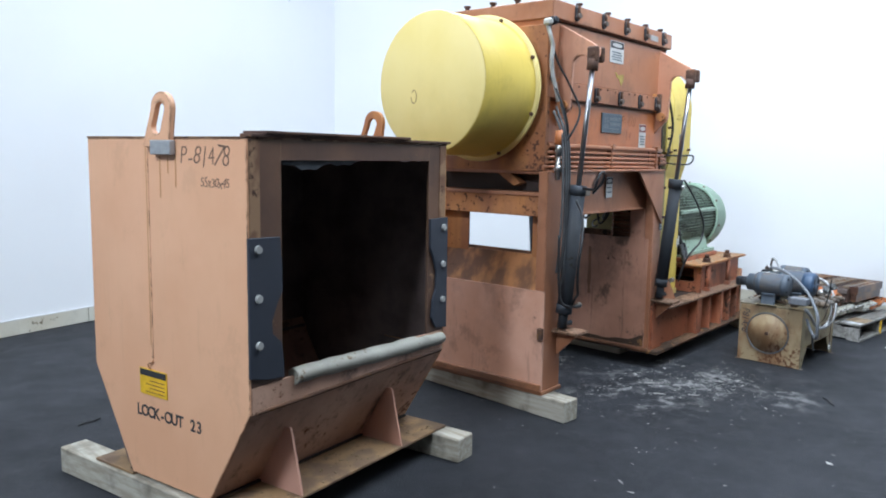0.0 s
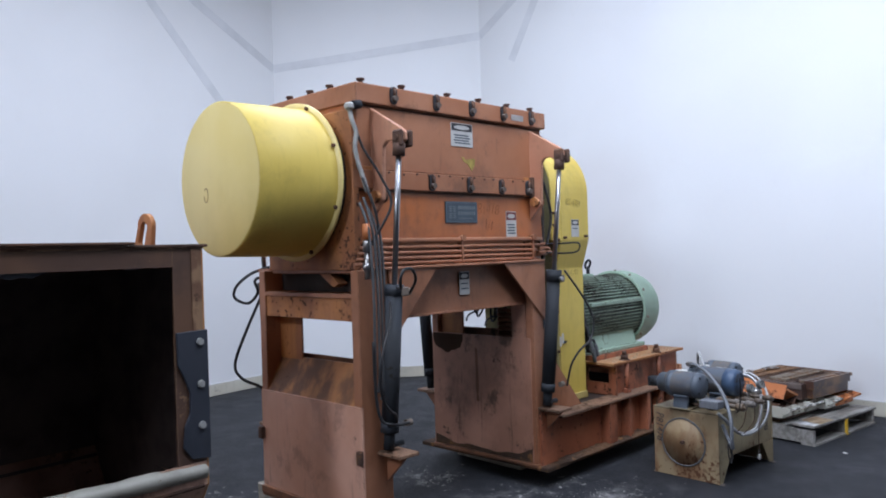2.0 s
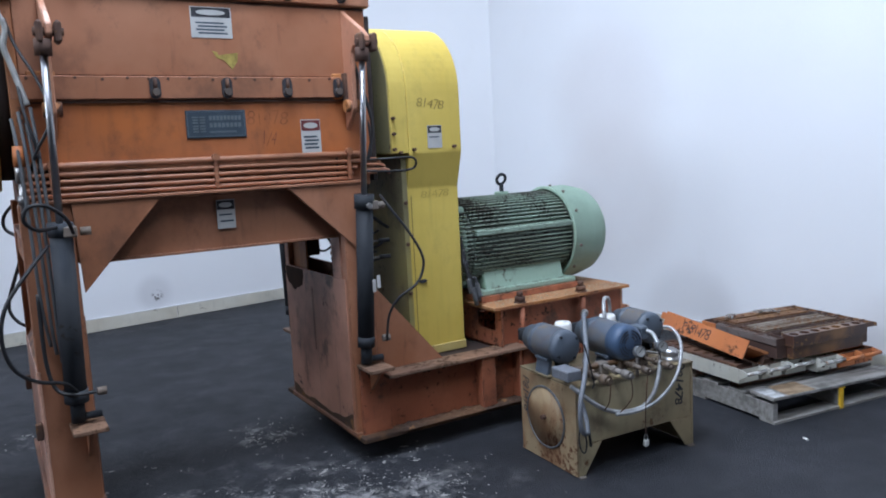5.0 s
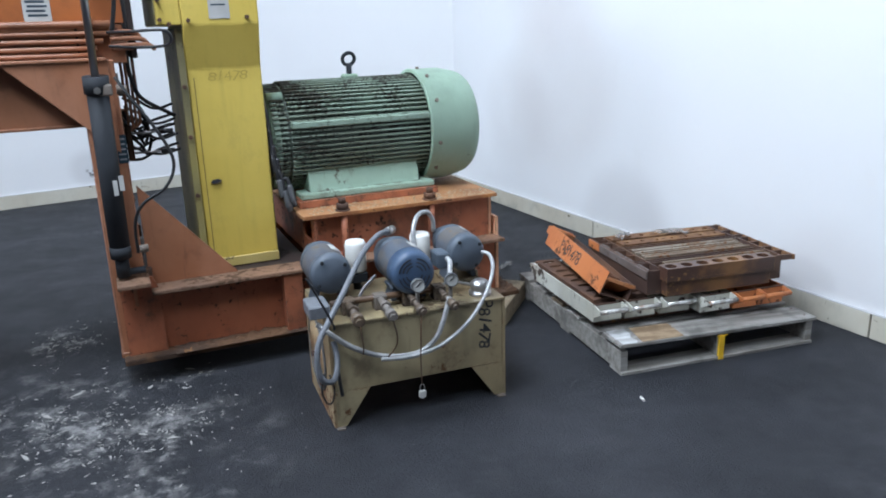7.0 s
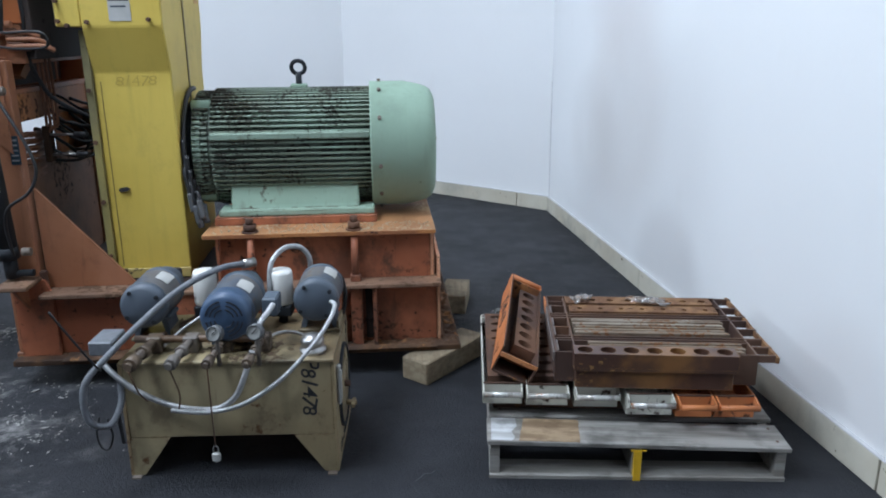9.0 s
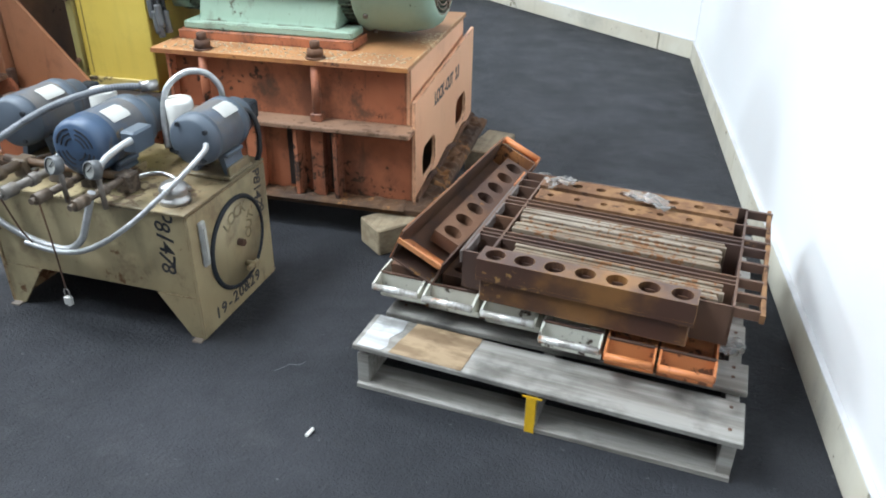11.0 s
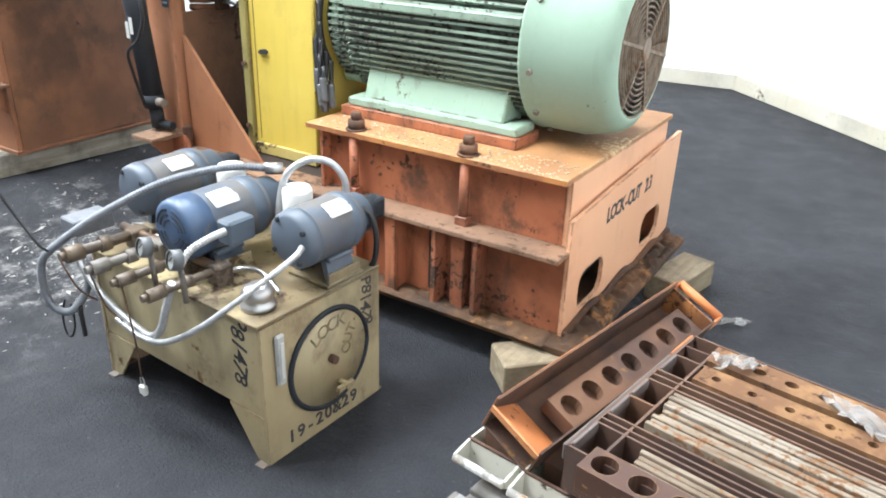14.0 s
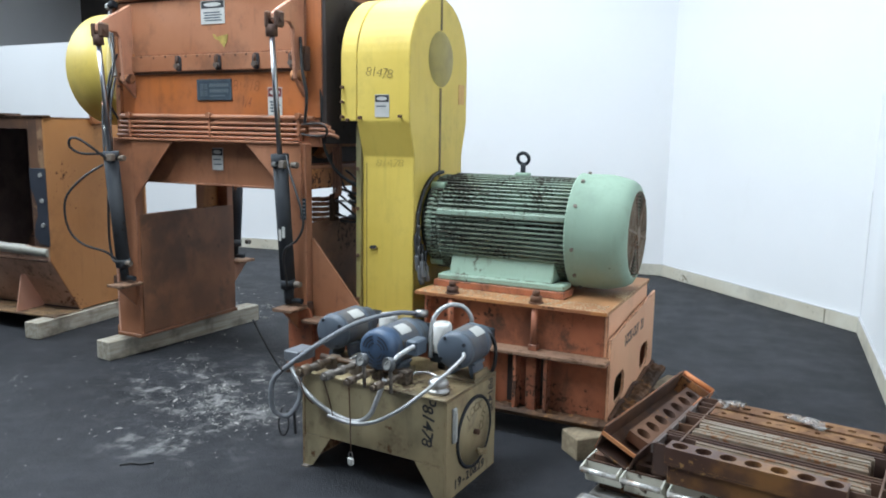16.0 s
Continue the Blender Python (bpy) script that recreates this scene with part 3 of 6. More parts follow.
CORNER_AB, CORNER_BC = (6.69, 8.40), (8.83, 6.62)
WALLS = [
    ("wall_back", (0.6, 7.10), CORNER_AB, 5.9),
    ("wall_bend", CORNER_AB, CORNER_BC, 5.9),
    ("wall_side", CORNER_BC, (10.2, -6.6), 5.9),
    ("wall_low", (-7.5, 6.76), (0.6, 7.10), 2.98),
]


def wall_run(name, a, b, h):
    a, b = Vector((*a, 0)), Vector((*b, 0))
    d = (b - a).normalized()
    n = Vector((-d.y, d.x, 0))
    turn = math.degrees(math.atan2(d.y, d.x))
    length = (b - a).length
    s = Shape().box(0, length, 0, 0.12, 0, h)
    s.bm.transform(pose(a.x, a.y, 0, 0, 0, turn))
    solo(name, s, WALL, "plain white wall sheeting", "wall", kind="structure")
    s = Shape()
    x = 0.0
    while x < length - 0.05:
        e = min(x + 2.42, length)
        s.box(x + 0.005, e - 0.005, -0.022, -0.002, 0.002, 0.14, 0.003)
        x = e
    s.bm.transform(pose(a.x, a.y, 0, 0, 0, turn))
    solo("baseboard", s, SKIRT, "white painted baseboard along the wall", "baseboard", kind="structure")
    s = Shape().box(0.0, length, -0.0225, -0.0015, 0.1405, 0.1455)
    s.bm.transform(pose(a.x, a.y, 0, 0, 0, turn))
    solo("trim", s, CORNERLINE, "thin grey strip drawn as the shadow line above the baseboard", "trim", kind="structure")
    return a, d, turn


for w in WALLS:
    wall_run(*w)
for name, b in (("unseen_wall_near", (-7.6, 10.4, -6.75, -6.6)), ("unseen_wall_end", (-7.75, -7.6, -6.75, 11.3))):
    solo(name, Shape().box(b[0], b[1], b[2], b[3], 0, 5.9), WALL if name == "unseen_wall_end" else DARKWALL, "unseen wall sheeting that sets the bounce light", "wall", kind="structure")
solo("wall_warehouse", Shape().box(-7.6, 6.4, 11.0, 11.2, 0, 5.9), DARKWALL, "dark warehouse wall behind the white sheeting", "wall", kind="structure")
solo("ceiling", Shape().box(-7.9, 11, -6.9, 11.3, 5.9, 6.0), CEIL, "grey sheeted warehouse ceiling", "ceiling", kind="structure")


def shade_seam(a, b, w=0.07):
    """A grey strip on a wall: painted beam shadow, or joint line when thin."""
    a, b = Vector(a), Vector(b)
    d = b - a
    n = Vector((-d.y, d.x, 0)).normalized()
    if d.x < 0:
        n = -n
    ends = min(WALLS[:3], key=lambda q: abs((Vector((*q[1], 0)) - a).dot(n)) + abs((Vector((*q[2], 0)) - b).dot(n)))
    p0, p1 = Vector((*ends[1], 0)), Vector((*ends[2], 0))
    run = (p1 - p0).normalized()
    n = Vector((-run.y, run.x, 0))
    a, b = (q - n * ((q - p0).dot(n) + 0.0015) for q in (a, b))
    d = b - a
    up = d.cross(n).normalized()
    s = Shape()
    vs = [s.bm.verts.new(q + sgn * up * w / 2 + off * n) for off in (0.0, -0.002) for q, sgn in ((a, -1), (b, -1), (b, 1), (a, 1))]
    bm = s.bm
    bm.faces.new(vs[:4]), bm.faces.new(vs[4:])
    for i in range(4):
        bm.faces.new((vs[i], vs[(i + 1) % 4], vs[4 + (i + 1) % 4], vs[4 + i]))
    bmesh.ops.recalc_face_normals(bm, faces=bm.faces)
    solo("shade_and_seam_strip", s, SHADESEAM, "pale grey wall strip: painted beam shadow when wide, joint line when thin", "trim", kind="structure")


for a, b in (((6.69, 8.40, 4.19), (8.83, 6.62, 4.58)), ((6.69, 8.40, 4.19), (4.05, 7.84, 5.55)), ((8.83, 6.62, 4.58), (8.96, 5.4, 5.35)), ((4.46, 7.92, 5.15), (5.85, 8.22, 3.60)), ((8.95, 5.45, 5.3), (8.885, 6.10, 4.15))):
    shade_seam(a, b, 0.11)
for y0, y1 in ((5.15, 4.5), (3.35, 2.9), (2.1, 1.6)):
    shade_seam((8.9, y0, 1.37), (9.1, y1, 1.37), 0.005)

for x, y in ((8.826, 6.608),):
    solo("corner_line", Shape().box(x - 0.002, x + 0.002, y - 0.002, y + 0.002, 0.141, 1.25), CORNERLINE, "thin grey strip drawing the dark line in the wall corner", "trim", kind="structure")

# ---- the hammer mill ----
# built square to the axes, then turned a little to fit the camera's view
MILL_PLACE = pose(5.2, 3.38, 0.12)
mill = thing("hammer_mill", MILL_PLACE, "large worn orange hammer mill with yellow guards and hydraulic cylinders", "industrial machine")

mill.matrix_world = pose(4.6, 2.97, 0, 0, 0, 3.2) @ pose(-4.6, -2.97, 0) @ MILL_PLACE
YF, YB, LF, LB = 2.945, 3.79, 2.875, 3.90

part("housing", Shape().box(4.03, 5.77, YF, YB, 1.76, 2.57, 0.004), ORANGE, mill, "orange steel crushing chamber")
part("lower_housing", Shape().box(4.0, 5.75, YF + 0.006, YB, 1.58, 1.757, 0.004), SALMON, mill)
cap = part("cap", Shape().box(4.015, 5.79, YF - 0.035, YB + 0.03, 2.56, 2.675, 0.006), SALMON, mill, "bolted orange top cap")


def oval(u, v, w, h, n=8):
    r = w / 2
    return circle(u, v + h / 2 - r, r, n, None, 0, math.pi) + circle(u, v - h / 2 + r, r, n, None, math.pi, 2 * math.pi)


def clamp_knob(x, y, z, parent):
    """A dark swing clamp: eye bolt, nut and washer."""
    c = part("clamp", Shape().prism(oval(x, z, 0.052, 0.105), "y", y - 0.012, y - 0.0005), INK, parent, "dark oval clamp slot")
    part("clamp_nut", Shape().rod((x, y - 0.006, z - 0.02), (x, y - 0.034, z - 0.02), 0.021, 0.018, seg=12), CLAMPIRON, c)
    part("clamp_link", Shape().rod((x, y - 0.016, z + 0.045), (x, y - 0.02, z - 0.01), 0.010, seg=8), RUST, c)
    return c


clamp_knob(4.30, YF - 0.035, 2.625, cap)
for x in (4.66, 4.99, 5.31, 5.62):
    clamp_knob(x, YF - 0.035, 2.625, cap)
bolt = part("bolt", Shape().rod((4.1, YF + 0.02, 2.675), (4.1, YF + 0.02, 2.705), 0.017, seg=6).rod((4.1, YF + 0.02, 2.7), (4.1, YF + 0.02, 2.712), 0.024, seg=8), RUST, cap)
for x in (4.42, 4.82, 5.12, 5.42, 5.68):
    again(bolt, (x - 4.1, 0, 0))
for y in (3.2, 3.4, 3.62):
    again(bolt, (-0.03, y - YF, 0))
part("badge", Shape().box(5.40, 5.53, YF - 0.038, YF - 0.0345, 2.59, 2.63), STEEL, cap)

strip = part("flange_strip", Shape().box(3.99, 5.68, YF - 0.026, YF - 0.002, 2.068, 2.178, 0.004), SALMON, mill)
clamp_knob(4.61, YF - 0.026, 2.12, strip)
for x in (4.96, 5.28, 5.57):
    clamp_knob(x, YF - 0.026, 2.12, strip)
rv = part("rivet", Shape().rod((4.06, YF - 0.026, 2.165), (4.06, YF - 0.030, 2.165), 0.0075, seg=8), RUST, strip)
for i in range(1, 16):
    again(rv, (i * 0.104 + 0.012 * math.sin(i * 5.1), 0, 0.004 * math.sin(i * 3.7)))
part("rust_and_shade_line", Shape().box(4.035, 5.765, YF - 0.006, YF - 0.001, 2.546, 2.556), RUST, mill)
part("rust_and_shade_line", Shape().box(4.032, 5.675, YF - 0.012, YF - 0.001, 2.052, 2.0675), RUST, mill)
part("end_block", Shape().box(5.60, 5.69, YF - 0.05, YF - 0.003, 2.05, 2.2, 0.006), RUST, mill)
part("door_panel", Shape().box(4.032, 5.66, YF - 0.012, YF - 0.002, 2.18, 2.545, 0.004), SALMON, mill, "salmon orange inspection door")

# nameplate and stickers
plate = part("nameplate", Shape().box(4.745, 5.05, YF - 0.008, YF - 0.001, 1.872, 2.012, 0.002), PLATEGREY, mill, "dark grey maker's plate with raised shapes")
for x0, x1, z0, z1 in ((4.752, 5.043, 1.879, 1.8815), (4.752, 5.043, 2.0025, 2.005), (4.752, 4.7545, 1.882, 2.002), (5.0405, 5.043, 1.882, 2.002)):
    part("raised_rim", Shape().box(x0, x1, YF - 0.0095, YF - 0.008, z0, z1), PLATELIGHT, plate)
for x in (4.778, 4.814):
    for z in (1.902, 1.946):
        for k in range(3):
            part("raised_mark", Shape().box(x, x + 0.027, YF - 0.010, YF - 0.008, z + 0.0135 * k, z + 0.0135 * k + 0.007), PLATELIGHT, plate)
for z, x0, x1, n, h in ((1.972, 4.862, 5.03, 9, 0.011), (1.936, 4.862, 5.03, 8, 0.011), (1.902, 4.862, 5.0, 14, 0.004)):
    w = (x1 - x0) / n
    for i in range(n):
        part("raised_bar", Shape().box(x0 + i * w, x0 + (i + 0.70) * w, YF - 0.010, YF - 0.008, z - h, z + h), PLATELIGHT, plate)


def sticker(x0, x1, z0, z1, y, parent, head=INK, oval=True, lines=4, axis="y"):
    s = part("warning_sticker", Shape().box(x0, x1, y - 0.003, y - 0.0004, z0, z1), LABELWHITE, parent, "white safety sticker with dark header")
    w, h = x1 - x0, z1 - z0
    part("header", Shape().box(x0 + w * 0.03, x1 - w * 0.03, y - 0.0038, y - 0.003, z1 - h * 0.34, z1 - h * 0.03), head, s)
    if oval:
        part("oval", Shape().prism(circle((x0 + x1) / 2, z1 - h * 0.185, w * 0.36, 18, h * 0.09), "y", y - 0.0046, y - 0.0038), LABELWHITE, s)
    for i in range(lines):
        z = z1 - h * (0.52 + 0.44 * i / lines)
        part("text_bar", Shape().box(x0 + w * (0.12 + 0.05 * (i % 2)), x1 - w * (0.12 + 0.07 * ((i + 1) % 2)), y - 0.0036, y - 0.003, z - h * 0.028, z + h * 0.028), PLATEGREY, s)
    return s


sticker(4.81, 5.015, 2.37, 2.522, YF - 0.0125, mill)
sticker(5.35, 5.462, 1.775, 1.955, YF, mill, REDINK)
sticker(4.86, 4.955, 1.405, 1.555, YF, mill, INK, True, 2)
part("tape_scrap", Shape().prism([(4.905, 2.305), (4.93, 2.30), (4.935, 2.285), (5.035, 2.30), (5.03, 2.255), (5.0, 2.215), (4.985, 2.235), (4.96, 2.262), (4.925, 2.272)], "y", YF - 0.0145, YF - 0.0122), plain("faded_yellow_tape", (0.42, 0.32, 0.07), 0.6, 0.0, 0.5, 30), mill, "torn faded yellow tape scrap")
lettered("marker_number", "81478", 0.075, pose(5.17, YF - 0.001, 1.965, 90, 0, 0), RUBBEDINK, mill, 1.0, 0.0026, True, 3)
lettered("marker_number", "1/4", 0.075, pose(5.17, YF - 0.001, 1.86, 90, 0, 0), FADEDINK, mill, 0.6, 0.0026, True, 5)

# manifold pipes along the front
for i, z in enumerate((1.765, 1.725, 1.692, 1.66, 1.63)):
    part("manifold_pipe", Shape().tube([(4.03 - 0.012 * i, YF - 0.02, z), (5.0, YF - 0.022, z - 0.004), (5.72 - 0.03 * i, YF - 0.02, z - 0.008)], 0.017 if i == 0 else 0.0115, 8, 4), SALMON, mill)
for x in (4.12, 4.87, 5.61):
    part("pipe_clamp", Shape().box(x - 0.012, x + 0.012, YF - 0.037, YF + 0.004, 1.615, 1.785, 0.004).rod((x, YF - 0.02, 1.772), (x, YF - 0.05, 1.772), 0.02, seg=12).rod((x, YF - 0.03, 1.655), (x, YF - 0.042, 1.655), 0.012, seg=6), SALMON, mill)

# cross beam and gussets between the legs
for y, nm in ((YF + 0.01, "front"), (3.76, "rear")):
    part("cross_beam", Shape().box(4.16, 5.56, y, y + 0.022, 1.305, 1.6, 0.003), SALMON, mill)
    part("beam_flange", Shape().box(4.2, 5.53, y - 0.012, y + 0.1, 1.295, 1.309, 0.003), SALMON, mill)
    f = LF - 0.0145 if nm == "front" else LB + 0.0005
    part("gusset", Shape().prism([(4.18, 1.6), (4.585, 1.6), (4.20, 1.17)], "y", f, f + 0.014, bev=0.002), SALMON, mill)
    part("gusset", Shape().prism([(5.215, 1.6), (5.665, 1.6), (5.665, 1.17)], "y", f, f + 0.014, bev=0.002), SALMON, mill)
    part("ledge", Shape().box(4.02, 5.66, f - 0.012, f + 0.10, 1.595, 1.61, 0.003), SALMON, mill)
part("chamber_floor", Shape().box(4.16, 5.56, 3.0, 3.75, 1.50, 1.515), SHADEIN, mill)


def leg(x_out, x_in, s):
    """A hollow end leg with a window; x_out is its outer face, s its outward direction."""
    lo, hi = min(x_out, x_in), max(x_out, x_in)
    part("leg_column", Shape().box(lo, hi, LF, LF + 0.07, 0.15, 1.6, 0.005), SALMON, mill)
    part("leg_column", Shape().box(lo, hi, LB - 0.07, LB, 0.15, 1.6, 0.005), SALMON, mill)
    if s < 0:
        part("leg_panel", Shape().box(min(x_out + s * 0.004, x_out - s * 0.012), max(x_out + s * 0.004, x_out - s * 0.012), LF - 0.003, LB + 0.003, 0.17, 0.83, 0.003), RUBBEDLITSALMON, mill, "salmon lower leg panel with rub marks")
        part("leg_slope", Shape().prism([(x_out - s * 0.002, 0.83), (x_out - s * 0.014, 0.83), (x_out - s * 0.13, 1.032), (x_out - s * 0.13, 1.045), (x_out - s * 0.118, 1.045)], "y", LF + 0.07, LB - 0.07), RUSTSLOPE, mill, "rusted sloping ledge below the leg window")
    part("inner_panel", Shape().prism([(LF + 0.03, 0.17), (LB - 0.01, 0.17), (LB - 0.01, 1.052), (LF + 0.03, 1.052)], "x", x_in - s * 0.006, x_in + s * 0.006), GRIMYSHADESALMON if s < 0 else MIDLITSALMON, mill, "grimy salmon inner leg panel, tone set for its light")
    part("leg_foot", Shape().box(lo - 0.01, hi + 0.01, LF - 0.012, LB + 0.012, 0.14, 0.165, 0.003), GRIMYSHADESALMON, mill)
    part("foot_lip", Shape().box(min(x_out, x_out + s * 0.025), max(x_out, x_out + s * 0.025), LF, LB, 0.165, 0.21, 0.004), GRIMYSHADESALMON, mill)
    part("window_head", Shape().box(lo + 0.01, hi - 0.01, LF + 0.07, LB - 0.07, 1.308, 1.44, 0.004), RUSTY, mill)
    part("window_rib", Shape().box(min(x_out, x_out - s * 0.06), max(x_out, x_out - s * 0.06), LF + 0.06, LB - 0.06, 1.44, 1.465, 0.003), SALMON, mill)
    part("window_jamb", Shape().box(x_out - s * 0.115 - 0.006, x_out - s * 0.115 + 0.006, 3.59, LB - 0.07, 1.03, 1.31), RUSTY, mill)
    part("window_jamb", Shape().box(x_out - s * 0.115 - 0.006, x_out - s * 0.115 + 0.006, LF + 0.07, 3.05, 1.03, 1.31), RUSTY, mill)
    part("upper_web", Shape().box(x_out - s * 0.14 - 0.006, x_out - s * 0.14 + 0.006, LF + 0.07, LB - 0.07, 1.465, 1.76), SHADEIN, mill)
    part("web_rib", Shape().prism([(3.42, 1.74), (3.57, 1.74), (3.17, 1.50), (3.12, 1.52)], "x", x_out - s * 0.12, x_out - s * 0.05), RUSTY, mill)
    if s > 0:
        part("leg_back", Shape().box(x_out - 0.03, x_out - 0.018, LF + 0.07, LB - 0.07, 0.17, 1.09), LEGRUST, mill, "rusty brown back of the leg")
        part("window_side", Shape().box(x_in - 0.006, x_in + 0.006, LF + 0.07, 3.07, 1.054, 1.306), MIDLITSALMON, mill)
        rnd = random.Random(4)
        rim = [(3.72 - 0.165 * math.cos(math.pi * k / 14) * (0.94 + 0.1 * rnd.random()), 1.02 - 0.115 * math.sin(math.pi * k / 14) * (0.9 + 0.2 * rnd.random())) for k in range(15)]
        part("oil_stain", Shape().prism(rim + [(3.885, 1.046), (3.56, 1.046)], "x", x_in - 0.0075, x_in - 0.0062), OILDARK, mill, "dark oil stain under the leg window")
        rim = [(LF + 0.035 + 0.97 * k / 30, 0.205 + 0.03 * noise.noise(Vector((k * 0.23, 1.7, 0))) + 0.05 * (abs(k - 15) / 15) ** 3) for k in range(31)]
        part("oil_stain", Shape().prism(rim + [(LF + 1.005, 0.172), (LF + 0.035, 0.172)], "x", x_in - 0.0075, x_in - 0.0062), DIRTYDECK, mill, "dirt splashed along the foot of the panel")
        rim = [(3.43 + 0.010 * rnd.random(), 0.55 + 0.05 * k) for k in range(9)]
        part("oil_stain", Shape().prism([(3.405 + 0.012 * rnd.random(), 0.95 - 0.05 * k) for k in range(9)] + rim, "x", x_in - 0.0075, x_in - 0.0062), GRIMYSHADESALMON, mill)
        part("view_block", Shape().box(5.66, 5.74, 3.775, 3.90, 1.10, 1.29, 0.006), OILDARK, mill, "dark block closing the view beside the leg window")
    for y in (LF - 0.012, LB + 0.012):
        part("leg_lug", Shape().box(min(x_out, x_out - s * 0.03), max(x_out - s * 0.03, x_out), min(y, 3.36 + (y - 3.36) * 0.92), max(y, 3.36 + (y - 3.36) * 0.92), 0.51, 0.59, 0.006, Matrix.Translation((s * 0.034, 0, 0))), RUST, mill)


leg(3.965, 4.185, -1)
leg(5.69, 5.535, 1)

# side plates with bearing carriers
part("side_plate", Shape().box(3.985, 4.03, 2.92, 3.80, 1.60, 2.52, 0.004), RUSTY, mill)
part("side_plate", Shape().box(5.77, 5.80, 2.95, 3.80, 1.60, 2.52, 0.004), SHADEIN, mill)

# flywheel guard
DC = (3.395, 2.13)
drum = part("flywheel_guard", Shape().lathe([(-0.018, 0.0), (-0.018, 0.424), (-0.012, 0.432), (0.25, 0.438), (0.42, 0.438), (0.465, 0.44), (0.48, 0.45), (0.49, 0.45)], (3.43, *DC), (1, 0, 0), 72), YELLOW, mill, "yellow drum-shaped flywheel guard")
part("drum_face", Shape().lathe([(-0.003, 0.0), (-0.003, 0.42), (0.003, 0.428)], (3.412, *DC), (1, 0, 0), 72), LITYELLOW, drum)
part("guard_flange", Shape().lathe([(0.0, 0.43), (0.0, 0.474), (0.018, 0.474), (0.018, 0.40)], (3.905, *DC), (1, 0, 0), 72), LITYELLOW, drum)
for i in range(8):
    a = math.radians(22 + 45 * i)
    c = (3.905, DC[0] + 0.456 * math.cos(a), DC[1] + 0.456 * math.sin(a))
    part("bolt", Shape().rod((c[0] - 0.014, c[1], c[2]), (c[0], c[1], c[2]), 0.012, seg=6), RUST, drum)
part("marker_loop", Shape().tube([(3.4085, DC[0] + 0.13 + 0.022 * math.cos(a), DC[1] - 0.08 + 0.04 * math.sin(a)) for a in (0.7 + 0.5 * i for i in range(12))], 0.0022, 5, 2), FADEDINK, drum)
part("hub", Shape().rod((3.92, *DC), (3.99, *DC), 0.42, seg=48), SHADEIN, mill)

# belt guard: the whole drive is moved 28 mm along the axis to fit the camera's view
ORIGIN[mill.name] = MILL_PLACE.inverted() @ Matrix.Translation((0.028, 0, 0))
GC = 3.365


def guard_outline(r, neck, z0):
    pts = circle(GC, 2.115, r, 28, None, 0, math.pi)
    return pts + [(GC - r, 1.745), (GC - neck, 1.53), (GC - neck, z0), (GC + neck, z0), (GC + neck, 1.53), (GC + r, 1.745)]


belt = part("belt_guard", Shape().prism(guard_outline(0.405, 0.34, 0.492), "x", 5.99, 6.36, bev=0.006), YELLOW, mill, "tall yellow belt guard with rounded top")
part("guard_back", Shape().prism(circle(GC, 2.115, 0.405, 28, None, 0, math.pi) + [(GC - 0.405, 1.745), (GC + 0.405, 1.745)], "x", 5.875, 5.988, bev=0.004), YELLOW, belt)
part("guard_inner_face", Shape().prism(circle(GC, 2.115, 0.395, 28, None, 0, math.pi) + [(GC - 0.395, 1.75), (GC + 0.395, 1.75)], "x", 5.870, 5.876), OLIVE, belt)
part("neck_flange", Shape().box(5.955, 5.99, GC - 0.36, GC + 0.36, 0.492, 1.73, 0.003), OLIVE, belt)
part("shaft_cover", Shape().lathe([(0.005, 0.0), (0.005, 0.165), (0.0, 0.172)], (6.361, GC, 2.14), (1, 0, 0), 40), plain("olive_cover", (0.33, 0.26, 0.06), 0.5), belt, "olive round shaft cover")
for z0, z1 in ((2.318, 2.517), (0.9, 1.962)):
    part("seam_strip", Shape().box(6.36, 6.3635, GC - 0.012, GC + 0.012, z0, z1), GUARDSEAM, belt)
part("seam_strip", Shape().box(6.020, 6.024, GC - 0.3415, GC - 0.338, 0.56, 1.49), GUARDSEAM, belt)
part("guard_foot", Shape().box(5.992, 6.362, GC - 0.352, GC - 0.338, 0.4925, 0.545, 0.004), FLAKYYELLOW, belt, "flaking yellow foot strip")
part("latch", Shape().prism([(6.045, 0.955), (6.06, 0.948), (6.09, 0.952), (6.10, 0.962), (6.085, 0.972), (6.055, 0.968)], "y", GC - 0.352, GC - 0.339), INK, belt)
for z in (0.62, 0.9, 1.2, 1.45):
    part("hinge_bolt", Shape().rod((5.97, GC - 0.36, z), (5.97, GC - 0.375, z), 0.011, seg=6), RUST, belt)
for x, z in ((5.89, 1.77), (5.89, 1.86), (5.89, 1.95), (5.93, 1.75), (6.30, 1.775), (6.02, 1.765)):
    part("hinge_bolt", Shape().rod((x, GC - 0.4, z), (x, GC - 0.432, z), 0.010, seg=6), RUST, belt)
sticker(6.12, 6.22, 1.77, 1.905, GC - 0.4055, belt, INK, True, 1)
part("paper_label", Shape().box(6.36, 6.3625, GC + 0.27, GC + 0.36, 1.87, 2.0), plain("orange_label", (0.6, 0.35, 0.1), 0.6), belt)
lettered("marker_number", "81478", 0.062, pose(6.15, GC - 0.407, 2.03, 90, 3, 0), plain("brown_guard_ink", (0.30, 0.215, 0.06), 0.7), belt, 1.0, 0.0019, True, 8)
lettered("marker_number", "81478", 0.05, pose(6.19, GC - 0.341, 1.49, 90, 0, 0), plain("pale_ink", (0.53, 0.385, 0.075), 0.6), belt, 1.3, 0.0022, True, 9)

ORIGIN[mill.name] = MILL_PLACE.inverted()
